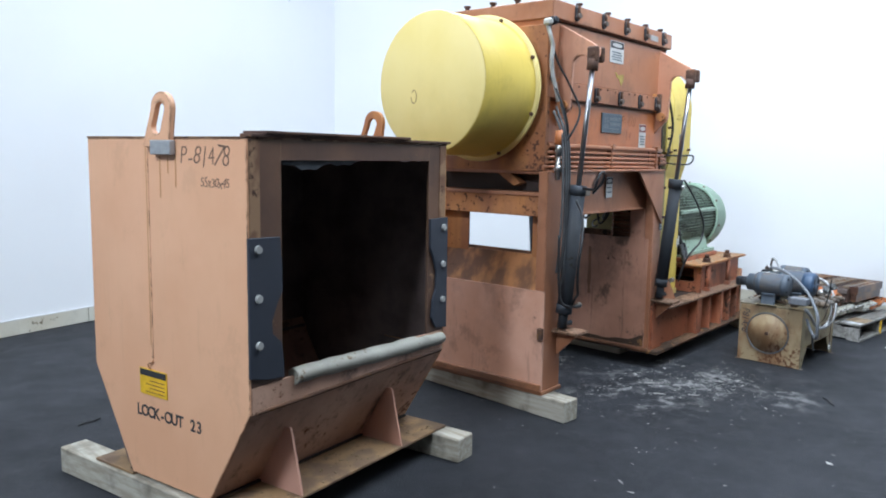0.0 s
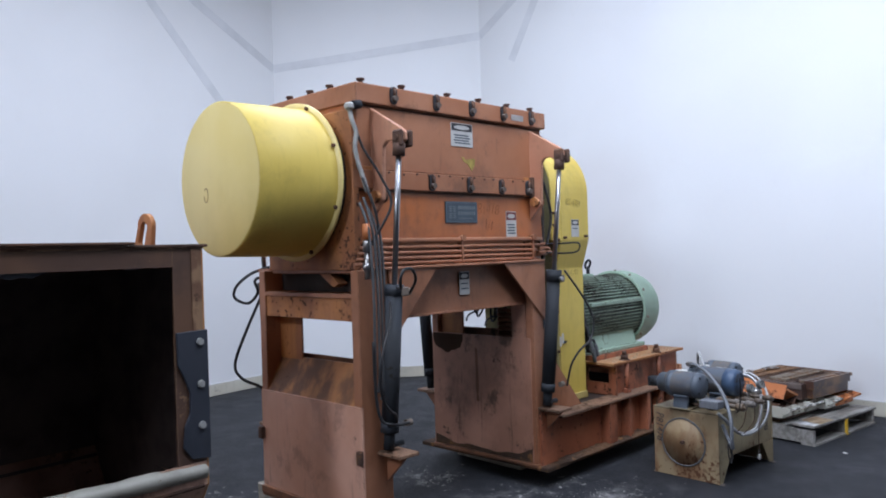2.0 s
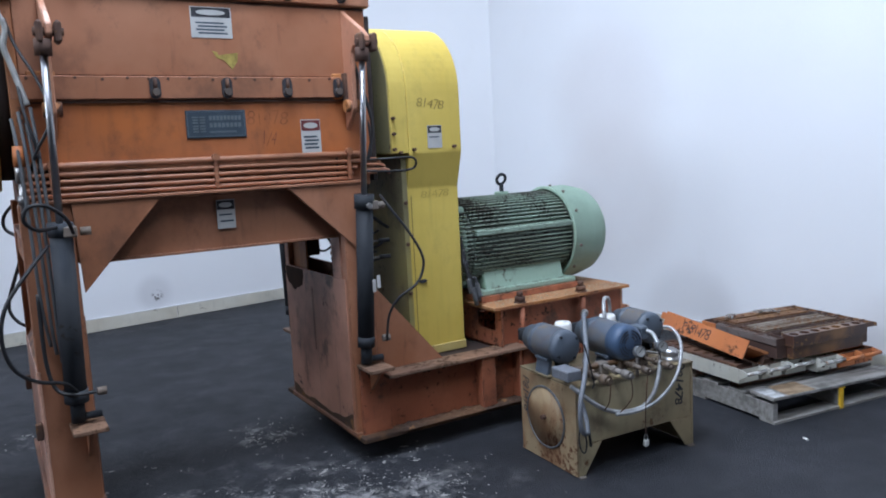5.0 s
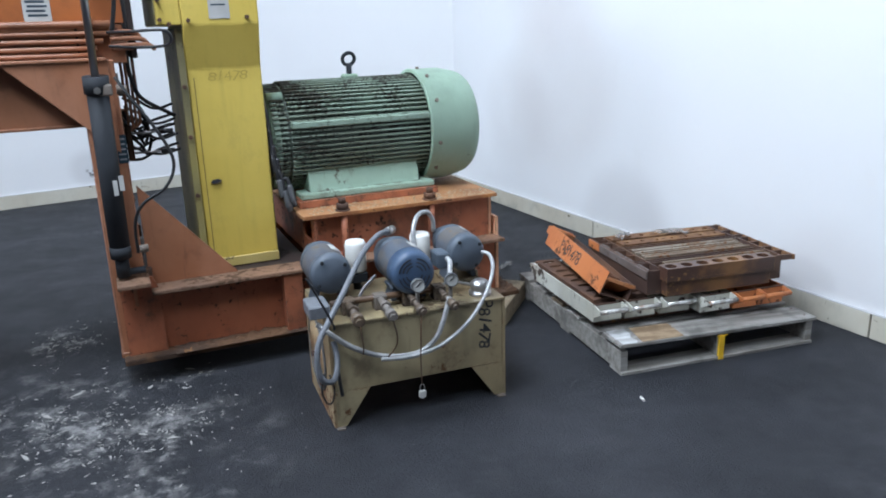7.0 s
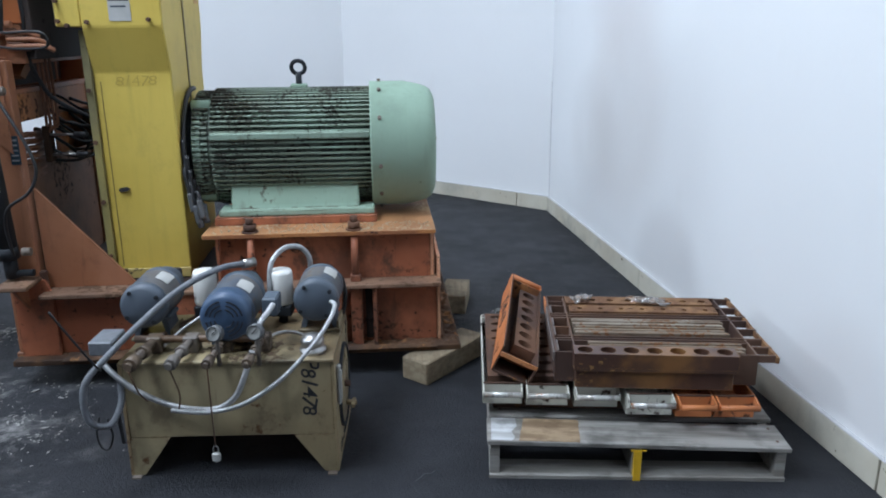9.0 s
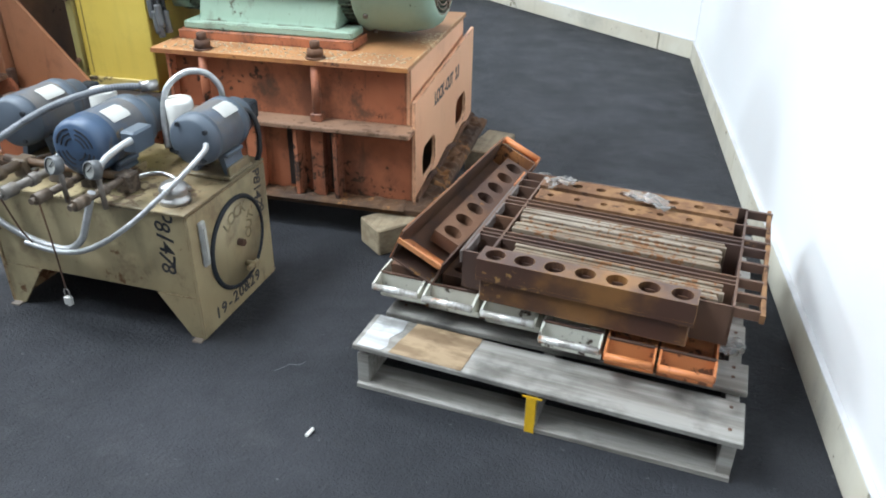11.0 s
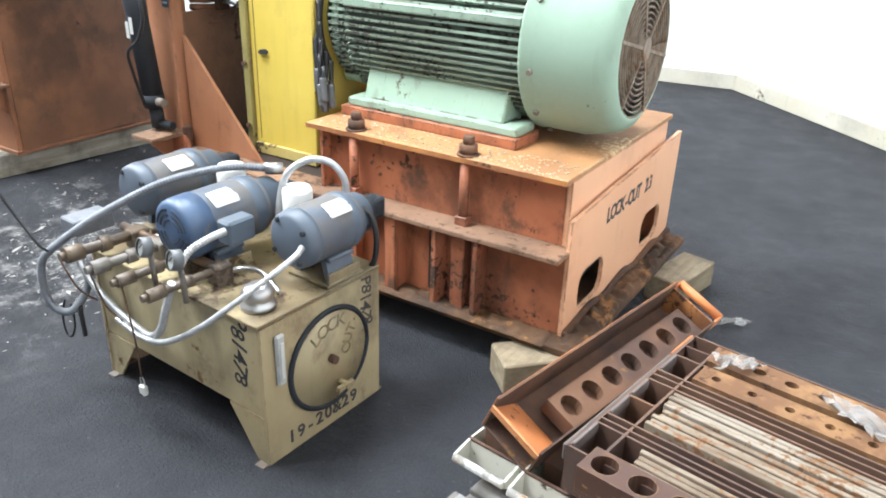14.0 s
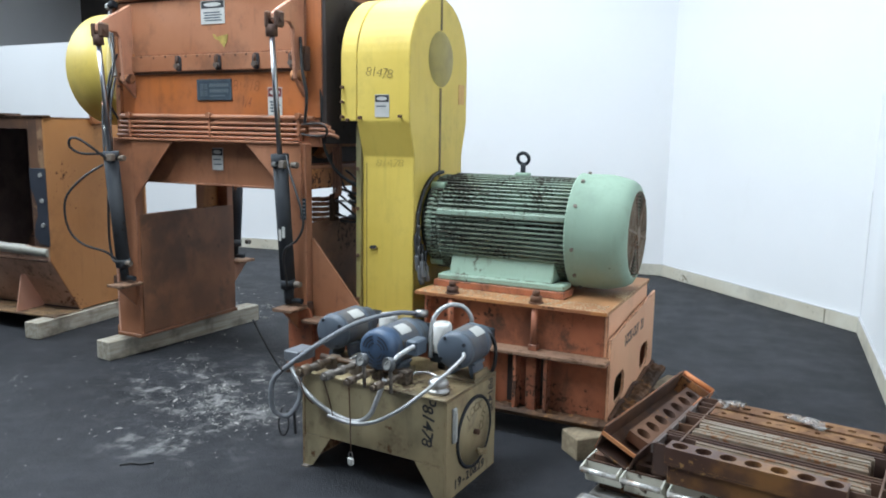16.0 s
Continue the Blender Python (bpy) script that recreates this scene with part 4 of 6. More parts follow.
# lifting arms, cylinders
ARM = [(2.985, 2.555), (2.93, 2.55), (2.66, 2.40), (2.615, 2.365), (2.615, 2.32), (2.65, 2.295), (2.69, 2.30), (2.72, 2.33), (2.77, 2.33), (2.80, 2.30), (2.815, 2.0), (2.985, 1.82)]


def lift_arm(x, mirror):
    """An arm plate on the housing and the hydraulic cylinder that hangs from it to the leg."""
    def at(y):
        return 2 * 3.385 - y + 0.01 if mirror else y + 0.027
    part("lift_arm", Shape().prism([(at(y), z) for y, z in ARM], "x", x - 0.014, x + 0.014, bev=0.005), ARMSALMON, mill)
    part("pivot_block", Shape().box(x - 0.09, x + 0.03, min(at(2.90), at(2.985)), max(at(2.90), at(2.985)), 2.06, 2.2, 0.006), RUSTY, mill)
    part("pivot_pin", Shape().rod((x - 0.04, at(2.86), 2.02), (x + 0.04, at(2.86), 2.02), 0.035, seg=14), RUSTY, mill)
    top, foot = Vector((x - 0.025, at(2.645 if x < 5 else 2.632), 2.332)), Vector((x - 0.042, at(2.79), 0.60))
    d = (foot - top).normalized()
    cyl = part("hydraulic_cylinder", Shape().rod(top + d * 0.84, foot - d * 0.08, 0.048 if x < 5 else 0.047, seg=28).rod(top + d * 0.82, top + d * 0.88, 0.054 if x < 5 else 0.045, seg=28).rod(foot - d * 0.14, foot - d * 0.08, 0.053 if x < 5 else 0.049, seg=28), WEATHEREDGREY if x < 5 else BLACKSTEEL, mill, "weathered grey hydraulic cylinder" if x < 5 else "black hydraulic cylinder")
    if x > 5:
        part("end_cap", Shape().rod(top + d * 0.80, top + d * 0.875, 0.056, seg=28), BLACKSTEEL, cyl, "round black cylinder gland cap")
        part("port_nut", Shape().rod(top + d * 0.86 + Vector((0, -0.05, 0)), top + d * 0.86 + Vector((0, -0.075, 0)), 0.016, seg=6), STEEL, cyl)
    part("piston_rod", Shape().rod(top + d * 0.06, top + d * 0.84, 0.0165, seg=16), CHROME, cyl, "chrome piston rod")
    part("clevis", Shape().box(x - 0.05, x - 0.022, top.y - 0.04, top.y + 0.04, top.z - 0.05, top.z + 0.045, 0.01).box(x + 0.022, x + 0.05, top.y - 0.04, top.y + 0.04, top.z - 0.05, top.z + 0.045, 0.01).rod(top + d * 0.03, top + d * 0.10, 0.036, seg=12).rod((x - 0.06, top.y, top.z), (x + 0.06, top.y, top.z), 0.018, seg=10), RUST, cyl, "rusted clevis and pin")
    part("foot_clevis", Shape().rod(foot - d * 0.09, foot + d * 0.02, 0.032, seg=12).rod((x - 0.07, foot.y, foot.z), (x + 0.06, foot.y, foot.z), 0.018, seg=10), BLACKSTEEL, cyl)
    part("port_block", Shape().box(x - 0.03, x + 0.03, min(at(2.66), at(2.70)), max(at(2.66), at(2.70)), 1.45, 1.5, 0.006), CASTIRON, cyl)
    part("upper_port", Shape().rod((x + 0.045, at(2.72), 1.47), (x + 0.09, at(2.72), 1.47), 0.02, seg=8), CASTIRON, cyl)
    part("lower_port", Shape().rod((x + 0.045, at(2.74), 0.72), (x + 0.085, at(2.74), 0.72), 0.02, seg=8), CASTIRON, cyl)
    y0, y1 = sorted((at(2.66), at(2.86)))
    part("cylinder_shelf", Shape().box(x - 0.08, x + 0.07, y0, y1, 0.545, 0.565, 0.003), DUSTYFLANGE, mill)
    part("shelf_gusset", Shape().prism([(at(2.85), 0.545), (at(2.68), 0.545), (at(2.85), 0.38)], "x", x - 0.012, x + 0.004), SALMON, mill)
    return cyl


lift_arm(4.15, False)
c2 = lift_arm(5.635, False)
lift_arm(4.15, True)
lift_arm(5.635, True)
part("paper_label", Shape().box(5.606, 5.626, 2.7025, 2.704, 1.0, 1.07), LABELWHITE, c2)
part("paper_label", Shape().box(5.633, 5.654, 2.7025, 2.704, 1.02, 1.09), LABELWHITE, c2)

def slot(u, v, w=0.235, h=0.155, r=0.055):
    """A lightening hole with rounded corners."""
    out = []
    for k, (su, sv) in enumerate(((1, 1), (-1, 1), (-1, -1), (1, -1))):
        out += circle(u + su * (w / 2 - r), v + sv * (h / 2 - r), r, 4, None, k * math.pi / 2, (k + 1) * math.pi / 2)
    return out


# skid base under the drive: its front is moved nearer to fit the camera's view
ORIGIN[mill.name] = MILL_PLACE.inverted() @ Matrix.Translation((0.028, -0.105, 0))
part("bottom_plate", Shape().box(5.508, 7.745, 2.892, 4.16, 0.12, 0.15, 0.004), DIRTYDECK, mill, "oily dirt-caked base plate")
part("skid_web", Shape().box(5.66, 7.63, 2.985, 3.005, 0.15, 0.47), BASEPAINT, mill)
part("skid_web", Shape().box(5.66, 7.63, 4.06, 4.08, 0.15, 0.47), BASEPAINT, mill)
part("skid_flange", Shape().box(5.68, 7.645, 2.885, 3.04, 0.47, 0.49, 0.003), DUSTYFLANGE, mill)
part("skid_deck", Shape().box(5.66, 6.5, 3.04, 4.10, 0.47, 0.488), SHADEIN, mill)
part("skid_end", Shape().prism([(5.535, 0.15), (5.72, 0.15), (5.72, 0.47), (5.69, 0.55), (5.535, 0.55)], "y", 2.955, 2.979), BASEPAINT, mill)
for x, w in ((6.33, 0.10), (6.62, 0.016), (6.9, 0.05), (7.12, 0.02), (7.30, 0.02)):
    part("stiffener", Shape().box(x, x + w, 2.90, 2.985, 0.15, 0.47, 0.002), BASEPAINT, mill)
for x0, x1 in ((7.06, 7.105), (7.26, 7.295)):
    part("slot_shade", Shape().box(x0, x1, 2.979, 2.984, 0.17, 0.46), SHADEIN, mill)
part("leg_brace", Shape().prism([(5.68, 1.0), (5.68, 0.49), (6.12, 0.49)], "y", 3.02, 3.036), SALMON, mill)
part("motor_web", Shape().box(6.53, 7.60, 3.01, 3.03, 0.488, 0.735), BASEPAINT, mill)
part("motor_web", Shape().box(6.53, 7.60, 4.0, 4.02, 0.488, 0.735), BASEPAINT, mill)
part("web_end", Shape().prism([(2.96, 0.488), (4.02, 0.488), (4.02, 0.735), (2.96, 0.735)], "x", 6.53, 6.545, holes=[slot(3.12, 0.645, 0.22, 0.12, 0.035)]), BASEPAINT, mill)
mp = part("motor_plate", Shape().box(6.47, 7.625, 2.945, 4.06, 0.733, 0.755, 0.003), DECKORANGE, mill, "orange motor plate strewn with debris")
part("plate_edge", Shape().box(6.471, 7.624, 2.9428, 2.9448, 0.735, 0.7535), RUSTY, mp)
for x in (6.70, 7.215):
    part("jack_pipe", Shape().rod((x, 2.968, 0.49), (x, 2.968, 0.733), 0.019, seg=14).box(x - 0.026, x + 0.026, 2.945, 2.995, 0.49, 0.525, 0.004), BASEPAINT, mill)
    part("stiffener", Shape().box(x - 0.03, x + 0.03, 2.935, 2.984, 0.15, 0.47, 0.003), BASEPAINT, mill)
    part("jack_bolt", Shape().rod((x, 2.985, 0.755), (x, 2.985, 0.762), 0.042, seg=16).rod((x, 2.985, 0.762), (x, 2.985, 0.796), 0.034, seg=6).rod((x, 2.985, 0.796), (x, 2.985, 0.826), 0.021, seg=6), RUST, mill, "rusted jacking bolt and nut")
part("end_web", Shape().box(7.60, 7.62, 3.01, 4.02, 0.488, 0.733), PEACH, mill)


ep = part("end_plate", Shape().prism([(2.975, 0.15), (4.16, 0.15), (4.16, 0.66), (2.975, 0.60)], "x", 7.632, 7.648, holes=[slot(3.21, 0.28), slot(3.875, 0.29)]), PEACH, mill, "peach end plate with two oval openings")
part("end_weld", Shape().tube([(7.655, 2.98 + 0.118 * i, 0.158 + 0.012 * (i % 3)) for i in range(11)], 0.013, 6, 4, 0.5), RUST, ep, "rust-eaten weld along the foot of the plate")
part("inner_shade_plate", Shape().box(7.50, 7.51, 3.0, 4.06, 0.15, 0.47), SHADEIN, mill)
lettered("stencil", "LOCK-OUT 23", 0.062, pose(7.6485, 3.56, 0.515, 90, 0, 90), INK, ep, 1.15, 0.0065, False)


def caked(x0, x1, y0, y1, z, h, seed, name, m):
    """A lumpy bed of caked dirt on a ledge."""
    q = Shape()
    nx, ny = max(3, int((x1 - x0) / 0.010)), max(3, int((y1 - y0) / 0.010))
    rows = []
    for i in range(nx + 1):
        row = []
        for j in range(ny + 1):
            u, v = i / nx, j / ny
            rim = min(u, 1 - u, v, 1 - v) > 0.001
            n = noise.noise(Vector((u * (x1 - x0) * 26 + seed, v * (y1 - y0) * 26, seed))) + 0.5 * noise.noise(Vector((u * (x1 - x0) * 48, v * (y1 - y0) * 48 + seed, 2.0)))
            row.append(q.bm.verts.new((x0 + u * (x1 - x0), y0 + v * (y1 - y0), z + (max(0.0, 0.35 + 0.7 * n) * h if rim else -0.002))))
        rows.append(row)
    for i in range(nx):
        for j in range(ny):
            q.bm.faces.new((rows[i][j], rows[i + 1][j], rows[i + 1][j + 1], rows[i][j + 1])).smooth = True
    return part(name, q, m, mill)


caked(7.655, 7.74, 2.90, 4.14, 0.15, 0.036, 3.0, "caked_dirt", DIRTYDECK)
caked(5.75, 7.62, 2.875, 2.978, 0.15, 0.022, 9.0, "caked_dirt", DIRTYDECK)
ORIGIN[mill.name] = MILL_PLACE.inverted()
# hoses and pipes on the left front of the mill
for i, (dx, dz) in enumerate(((0.0, 0.0), (0.03, 0.03), (0.055, -0.02), (0.08, 0.05))):
    part("hose", Shape().tube([(3.98 + dx, 2.86, 1.98 + dz), (3.99 + dx, 2.80, 1.82), (4.0 + dx, 2.785, 1.5), (4.01 + dx, 2.80, 1.15 - 0.1 * i), (4.03 + dx * 0.7, 2.83, 0.95 - 0.04 * i)], 0.0078, 8, 6), GREYHOSE, mill)
part("hose", Shape().tube([(4.0, 2.80, 1.2), (4.0, 2.79, 0.9), (4.03, 2.78, 0.76), (4.1, 2.74, 0.73), (4.19, 2.73, 0.73)], 0.009, 8, 6), HOSE, mill)
part("hose", Shape().tube([(4.0, 2.90, 2.42), (4.03, 2.88, 2.3), (4.10, 2.82, 2.14), (4.13, 2.76, 1.98), (4.06, 2.78, 1.83), (4.03, 2.84, 1.74)], 0.0075, 8, 6), HOSE, mill)
part("hose", Shape().tube([(4.02, 2.92, 2.2), (4.03, 2.83, 2.02), (4.06, 2.80, 1.86), (4.07, 2.86, 1.74)], 0.0075, 8, 6), HOSE, mill)
part("grease_line", Shape().tube([(3.985, 2.93, 2.52), (3.975, 2.90, 2.45), (4.0, 2.895, 2.38), (3.985, 2.89, 2.30), (4.005, 2.895, 2.22), (4.03, 2.88, 2.12), (4.05, 2.87, 2.04)], 0.013, 8, 9, 0.28), ZINC, mill, "mottled grey grease line")
part("elbow_block", Shape().box(3.95, 3.992, 2.885, 2.945, 2.505, 2.55, 0.012), ZINC, mill)
part("elbow", Shape().rod((3.99, 2.905, 2.535), (4.04, 2.905, 2.545), 0.026, seg=12), BLACKSTEEL, mill)
part("fitting", Shape().rod((3.99, 2.82, 1.78), (3.99, 2.82, 1.70), 0.022, seg=8).rod((3.99, 2.82, 1.70), (3.99, 2.82, 1.55), 0.016, seg=8).rod((3.99, 2.82, 1.64), (3.99, 2.82, 1.60), 0.026, seg=6), STEEL, mill)
part("red_valve", Shape().rod((3.99, 2.82, 1.86), (3.99, 2.82, 1.77), 0.022, 0.026, seg=10), TRAYORANGE, mill)
part("hose", Shape().tube([(4.10, 2.70, 1.50), (4.02, 2.58, 1.50), (3.97, 2.53, 1.545), (3.99, 2.52, 1.60), (4.06, 2.53, 1.60), (4.13, 2.58, 1.54), (4.16, 2.66, 1.47)], 0.0085, 8, 6), HOSE, mill)
part("hose", Shape().tube([(4.06, 2.72, 1.42), (3.97, 2.62, 1.33), (3.87, 2.56, 1.20), (3.84, 2.56, 1.06), (3.87, 2.58, 0.93), (3.95, 2.62, 0.85), (4.06, 2.70, 0.80), (4.11, 2.75, 0.74)], 0.0085, 8, 6), HOSE, mill)
# hoses round the right cylinder
part("hose", Shape().tube([(5.66, 2.88, 2.25), (5.70, 2.84, 2.05), (5.73, 2.84, 1.9), (5.70, 2.86, 1.72)], 0.010, 8, 6), HOSE, mill)
part("hose", Shape().tube([(5.68, 2.86, 1.72), (5.76, 2.78, 1.72), (5.92, 2.74, 1.72), (5.93, 2.76, 1.66), (5.8, 2.8, 1.65), (5.68, 2.85, 1.66)], 0.0065, 8, 6), HOSE, mill)
part("hose", Shape().tube([(5.68, 2.70, 1.53), (5.73, 2.66, 1.44), (5.81, 2.62, 1.31), (5.866, 2.60, 1.19), (5.868, 2.60, 1.11), (5.82, 2.60, 1.03), (5.72, 2.62, 0.965), (5.675, 2.66, 0.87), (5.67, 2.70, 0.72)], 0.0075, 8, 8), HOSE, mill)
# loops behind the left leg
part("hose", Shape().tube([(4.1, 3.98, 1.62), (4.0, 4.05, 1.58), (3.93, 4.12, 1.50), (3.93, 4.15, 1.42), (4.0, 4.1, 1.38), (4.04, 4.04, 1.45), (4.0, 4.0, 1.54), (4.1, 3.96, 1.56)], 0.010, 8, 6), HOSE, mill)
part("hose", Shape().tube([(4.06, 4.0, 1.46), (3.97, 4.08, 1.2), (3.90, 4.12, 0.98), (3.93, 4.08, 0.88), (4.02, 4.0, 0.82), (4.09, 3.95, 0.72)], 0.010, 8, 6), HOSE, mill)
# hydraulic lines between leg and belt guard
for i in range(4):
    z = 1.14 + 0.075 * i
    part("hose", Shape().tube([(5.68, 3.20 + 0.05 * i, z + 0.05), (5.76, 3.14 + 0.05 * i, z + 0.03 * (i % 2)), (5.86, 3.18 + 0.04 * i, z - 0.035), (5.96, 3.22 + 0.05 * i, z - 0.02)], 0.007, 8, 6), HOSE, mill)
for i in range(5):
    y, z = 3.36 + 0.10 * i, 1.08 + 0.032 * (i * 3 % 5)
    part("hose", Shape().tube([(5.69, y - 0.10, z + 0.07 * (i % 2)), (5.77, y - 0.02, z - 0.015), (5.86, y + 0.03, z + 0.02), (5.97, y + 0.02, z + 0.05)], 0.008, 8, 6), HOSE, mill)
part("hose", Shape().tube([(5.73, 2.98, 2.10), (5.755, 2.955, 1.95), (5.765, 2.95, 1.80), (5.75, 2.98, 1.62), (5.76, 3.04, 1.50), (5.80, 3.10, 1.40), (5.95, 3.16, 1.30)], 0.010, 8, 6), HOSE, mill)
for i in range(7):
    part("coil_pipe", Shape().tube([(5.61, 3.06, 1.03 + 0.034 * i), (5.645, 3.075, 1.032 + 0.034 * i), (5.66, 3.12 + 0.012 * (i % 3), 1.028 + 0.034 * i), (5.65, 3.22 + 0.02 * (i % 2), 1.03 + 0.034 * i), (5.61, 3.27, 1.034 + 0.034 * i)], 0.0155, 8, 4), PIPERUST, mill)
for i in range(3):
    part("manifold_elbow", Shape().tube([(5.69, YF - 0.02, 1.72 - 0.03 * i), (5.78 + 0.03 * i, YF - 0.015, 1.72 - 0.03 * i), (5.82 + 0.03 * i, YF + 0.02, 1.70 - 0.03 * i)], 0.0115, 8, 4), SALMON, mill)
for i in range(3):
    y, z = 3.28 + 0.15 * i, 1.13 + 0.035 * (i % 3)
    part("hose", Shape().tube([(5.70, y - 0.08, z + 0.10), (5.77, y - 0.02, z + 0.02), (5.80, y + 0.06, z - 0.04), (5.83, y + 0.10, z + 0.04), (5.80, y + 0.06, z + 0.12), (5.76, y - 0.03, z + 0.15), (5.72, y - 0.10, z + 0.18)], 0.0085, 8, 5), HOSE, mill)
valve = part("valve_block", Shape().box(5.70, 5.73, 3.12, 3.19, 1.09, 1.27, 0.004), OILDARK, mill, "oily dark valve block with hand levers")
for z in (1.225, 1.125):
    part("lever", Shape().rod((5.73, 3.15, z), (5.87, 3.12, z + 0.004), 0.006, seg=8), STEEL, valve)
    part("lever_grip", Shape().rod((5.86, 3.12, z + 0.004), (5.925, 3.10, z + 0.006), 0.014, 0.012, seg=10), INK, valve)
for i in range(4):
    x, z = 5.722 + 0.019 * i, 1.735 - 0.03 * i
    part("orange_pipe", Shape().tube([(5.69, YF - 0.02, z), (x - 0.01, YF - 0.018, z), (x, YF, z), (x, 3.10, z), (x, 3.135, z - 0.02), (x, 3.14, z - 0.08), (x, 3.14, 1.28 + 0.012 * i), (x - 0.008, 3.14, 1.235 + 0.012 * i), (x - 0.03, 3.14, 1.225 + 0.012 * i)], 0.0075, 8, 5), PIPERUST, mill)
dp = part("data_plate", Shape().box(5.648, 5.692, LF - 0.004, LF - 0.0005, 1.12, 1.255), plain("dark_teal_plate", (0.03, 0.06, 0.085), 0.4, 0.2), mill, "dark teal plate with pale lines")
for i in range(5):
    part("text_bar", Shape().box(5.654, 5.686, LF - 0.0048, LF - 0.004, 1.135 + 0.024 * i, 1.143 + 0.024 * i), CONDUIT, dp)

# ---- the drive motor ----
ORIGIN[mill.name] = MILL_PLACE.inverted() @ Matrix.Translation((0.028, 0, 0))
MC = (3.366, 1.118)
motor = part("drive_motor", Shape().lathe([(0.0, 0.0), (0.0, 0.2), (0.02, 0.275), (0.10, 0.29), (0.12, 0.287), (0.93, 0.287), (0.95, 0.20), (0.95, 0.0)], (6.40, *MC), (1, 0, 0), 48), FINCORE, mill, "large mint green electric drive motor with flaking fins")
FIN_AXIS = MILL_PLACE.inverted() @ Vector((0, *MC))
fin0 = part("cooling_fin", Shape().box(6.50, 7.31, MC[0] - 0.0048, MC[0] + 0.0048, MC[1] + 0.262, MC[1] + 0.312), FINGREEN, motor)
stub0 = part("end_fin", Shape().box(6.41, 6.485, MC[0] - 0.006, MC[0] + 0.006, MC[1] + 0.25, MC[1] + 0.30), FINGREEN, motor)
for i in range(1, 68):
    for f in (fin0, stub0):
        o = again(f, (0, 0, 0))
        o.matrix_local = Matrix.Translation(FIN_AXIS) @ Matrix.Rotation(2 * math.pi * i / 68, 4, "X") @ Matrix.Translation(-FIN_AXIS)
part("end_bell", Shape().lathe([(0.0, 0.0), (0.0, 0.15), (0.01, 0.25), (0.03, 0.285), (0.06, 0.29), (0.06, 0.26)], (6.385, *MC), (1, 0, 0), 48), GREEN, motor)
for a in (55, 125, 235, 305):
    c = (MC[0] + 0.285 * math.cos(math.radians(a)), MC[1] + 0.285 * math.sin(math.radians(a)))
    part("boss", Shape().rod((6.40, *c), (6.49, *c), 0.03, seg=12), GREEN, motor)
part("side_rail", Shape().box(6.50, 7.31, MC[0] - 0.321, MC[0] - 0.29, MC[1] + 0.072, MC[1] + 0.108, 0.006), paint("flaked_green_rail", (0.27, 0.365, 0.285), (0.19, 0.25, 0.19), chip=(0.04, 0.04, 0.03), wear=0.59, rough=0.6, blot=0.5, edge=0.008), motor)
shroud = part("fan_shroud", Shape().lathe([(0.0, 0.32), (0.0, 0.338), (0.006, 0.342), (0.012, 0.338), (0.185, 0.338), (0.195, 0.335), (0.255, 0.323), (0.30, 0.310), (0.325, 0.292), (0.338, 0.268), (0.342, 0.255), (0.34, 0.25), (0.32, 0.25)], (7.31, *MC), (1, 0, 0), 64), GREEN, motor, "smooth mint green fan shroud")
part("fan_shade_disc", Shape().lathe([(0.0, 0.0), (0.0, 0.262)], (7.60, *MC), (1, 0, 0), 48), SHADEIN, shroud)
gr = Shape()
for i in range(11):
    gr.torus((7.648, *MC), (1, 0, 0), 0.045 + 0.0205 * i, 0.0042, 40, 6)
gr.rod((7.64, *MC), (7.66, *MC), 0.04, seg=20)
for i in range(6):
    m = Matrix.Translation((7.650, *MC)) @ Matrix.Rotation(math.pi * i / 3 + 0.3, 4, "X")
    gr.box(-0.004, 0.005, -0.006, 0.006, 0.03, 0.255, 0.0, m)
part("fan_grille", gr, BARSTEEL, shroud, "rusty wire fan grille")
for a in (62, 92, 150, 192, 222, 298, 20, 118, 250):
    c = Vector((7.36, MC[0] + 0.333 * math.cos(math.radians(a)), MC[1] + 0.333 * math.sin(math.radians(a))))
    n = Vector((0, math.cos(math.radians(a)), math.sin(math.radians(a))))
    part("screw", Shape().rod(c, c + n * 0.018, 0.011, seg=6), CASTIRON, shroud)
part("eyebolt", Shape().torus((6.935, MC[0], MC[1] + 0.415), (0, 1, 0.3), 0.036, 0.011, 24, 8).rod((6.935, MC[0], MC[1] + 0.30), (6.935, MC[0], MC[1] + 0.385), 0.016, seg=10), BLACKSTEEL, motor, "blackened lifting eyebolt")
part("eye_pad", Shape().box(6.89, 6.98, MC[0] - 0.032, MC[0] + 0.032, MC[1] + 0.29, MC[1] + 0.33, 0.008), GREEN, motor)
part("belt_edge", Shape().tube([(6.374, MC[0] + 0.312 * math.cos(a), MC[1] + 0.312 * math.sin(a)) for a in (math.radians(85 + 13 * k) for k in range(11))], 0.013, 8, 4), HOSE, motor, "black rubber edge round the drive end")
for s in (-1, 1):
    y0 = MC[0] + s * 0.27
    pts = [(y0 + s * 0.03, 0.80), (y0 + s * 0.01, 0.84), (y0 - s * 0.03, 0.98), (y0 - s * 0.14, 0.98), (y0 - s * 0.14, 0.80)]
    part("motor_foot", Shape().prism(pts, "x", 6.58, 7.24, bev=0.006).box(6.52, 7.32, min(y0 - s * 0.10, y0 + s * 0.05), max(y0 - s * 0.10, y0 + s * 0.05), 0.795, 0.83, 0.006), CHIPGREEN, motor, "chipped mint green motor foot")
    part("sole_plate", Shape().box(6.50, 7.33, min(y0 - s * 0.12, y0 + s * 0.07), max(y0 - s * 0.12, y0 + s * 0.07), 0.755, 0.795, 0.003), BASEPAINT, motor)
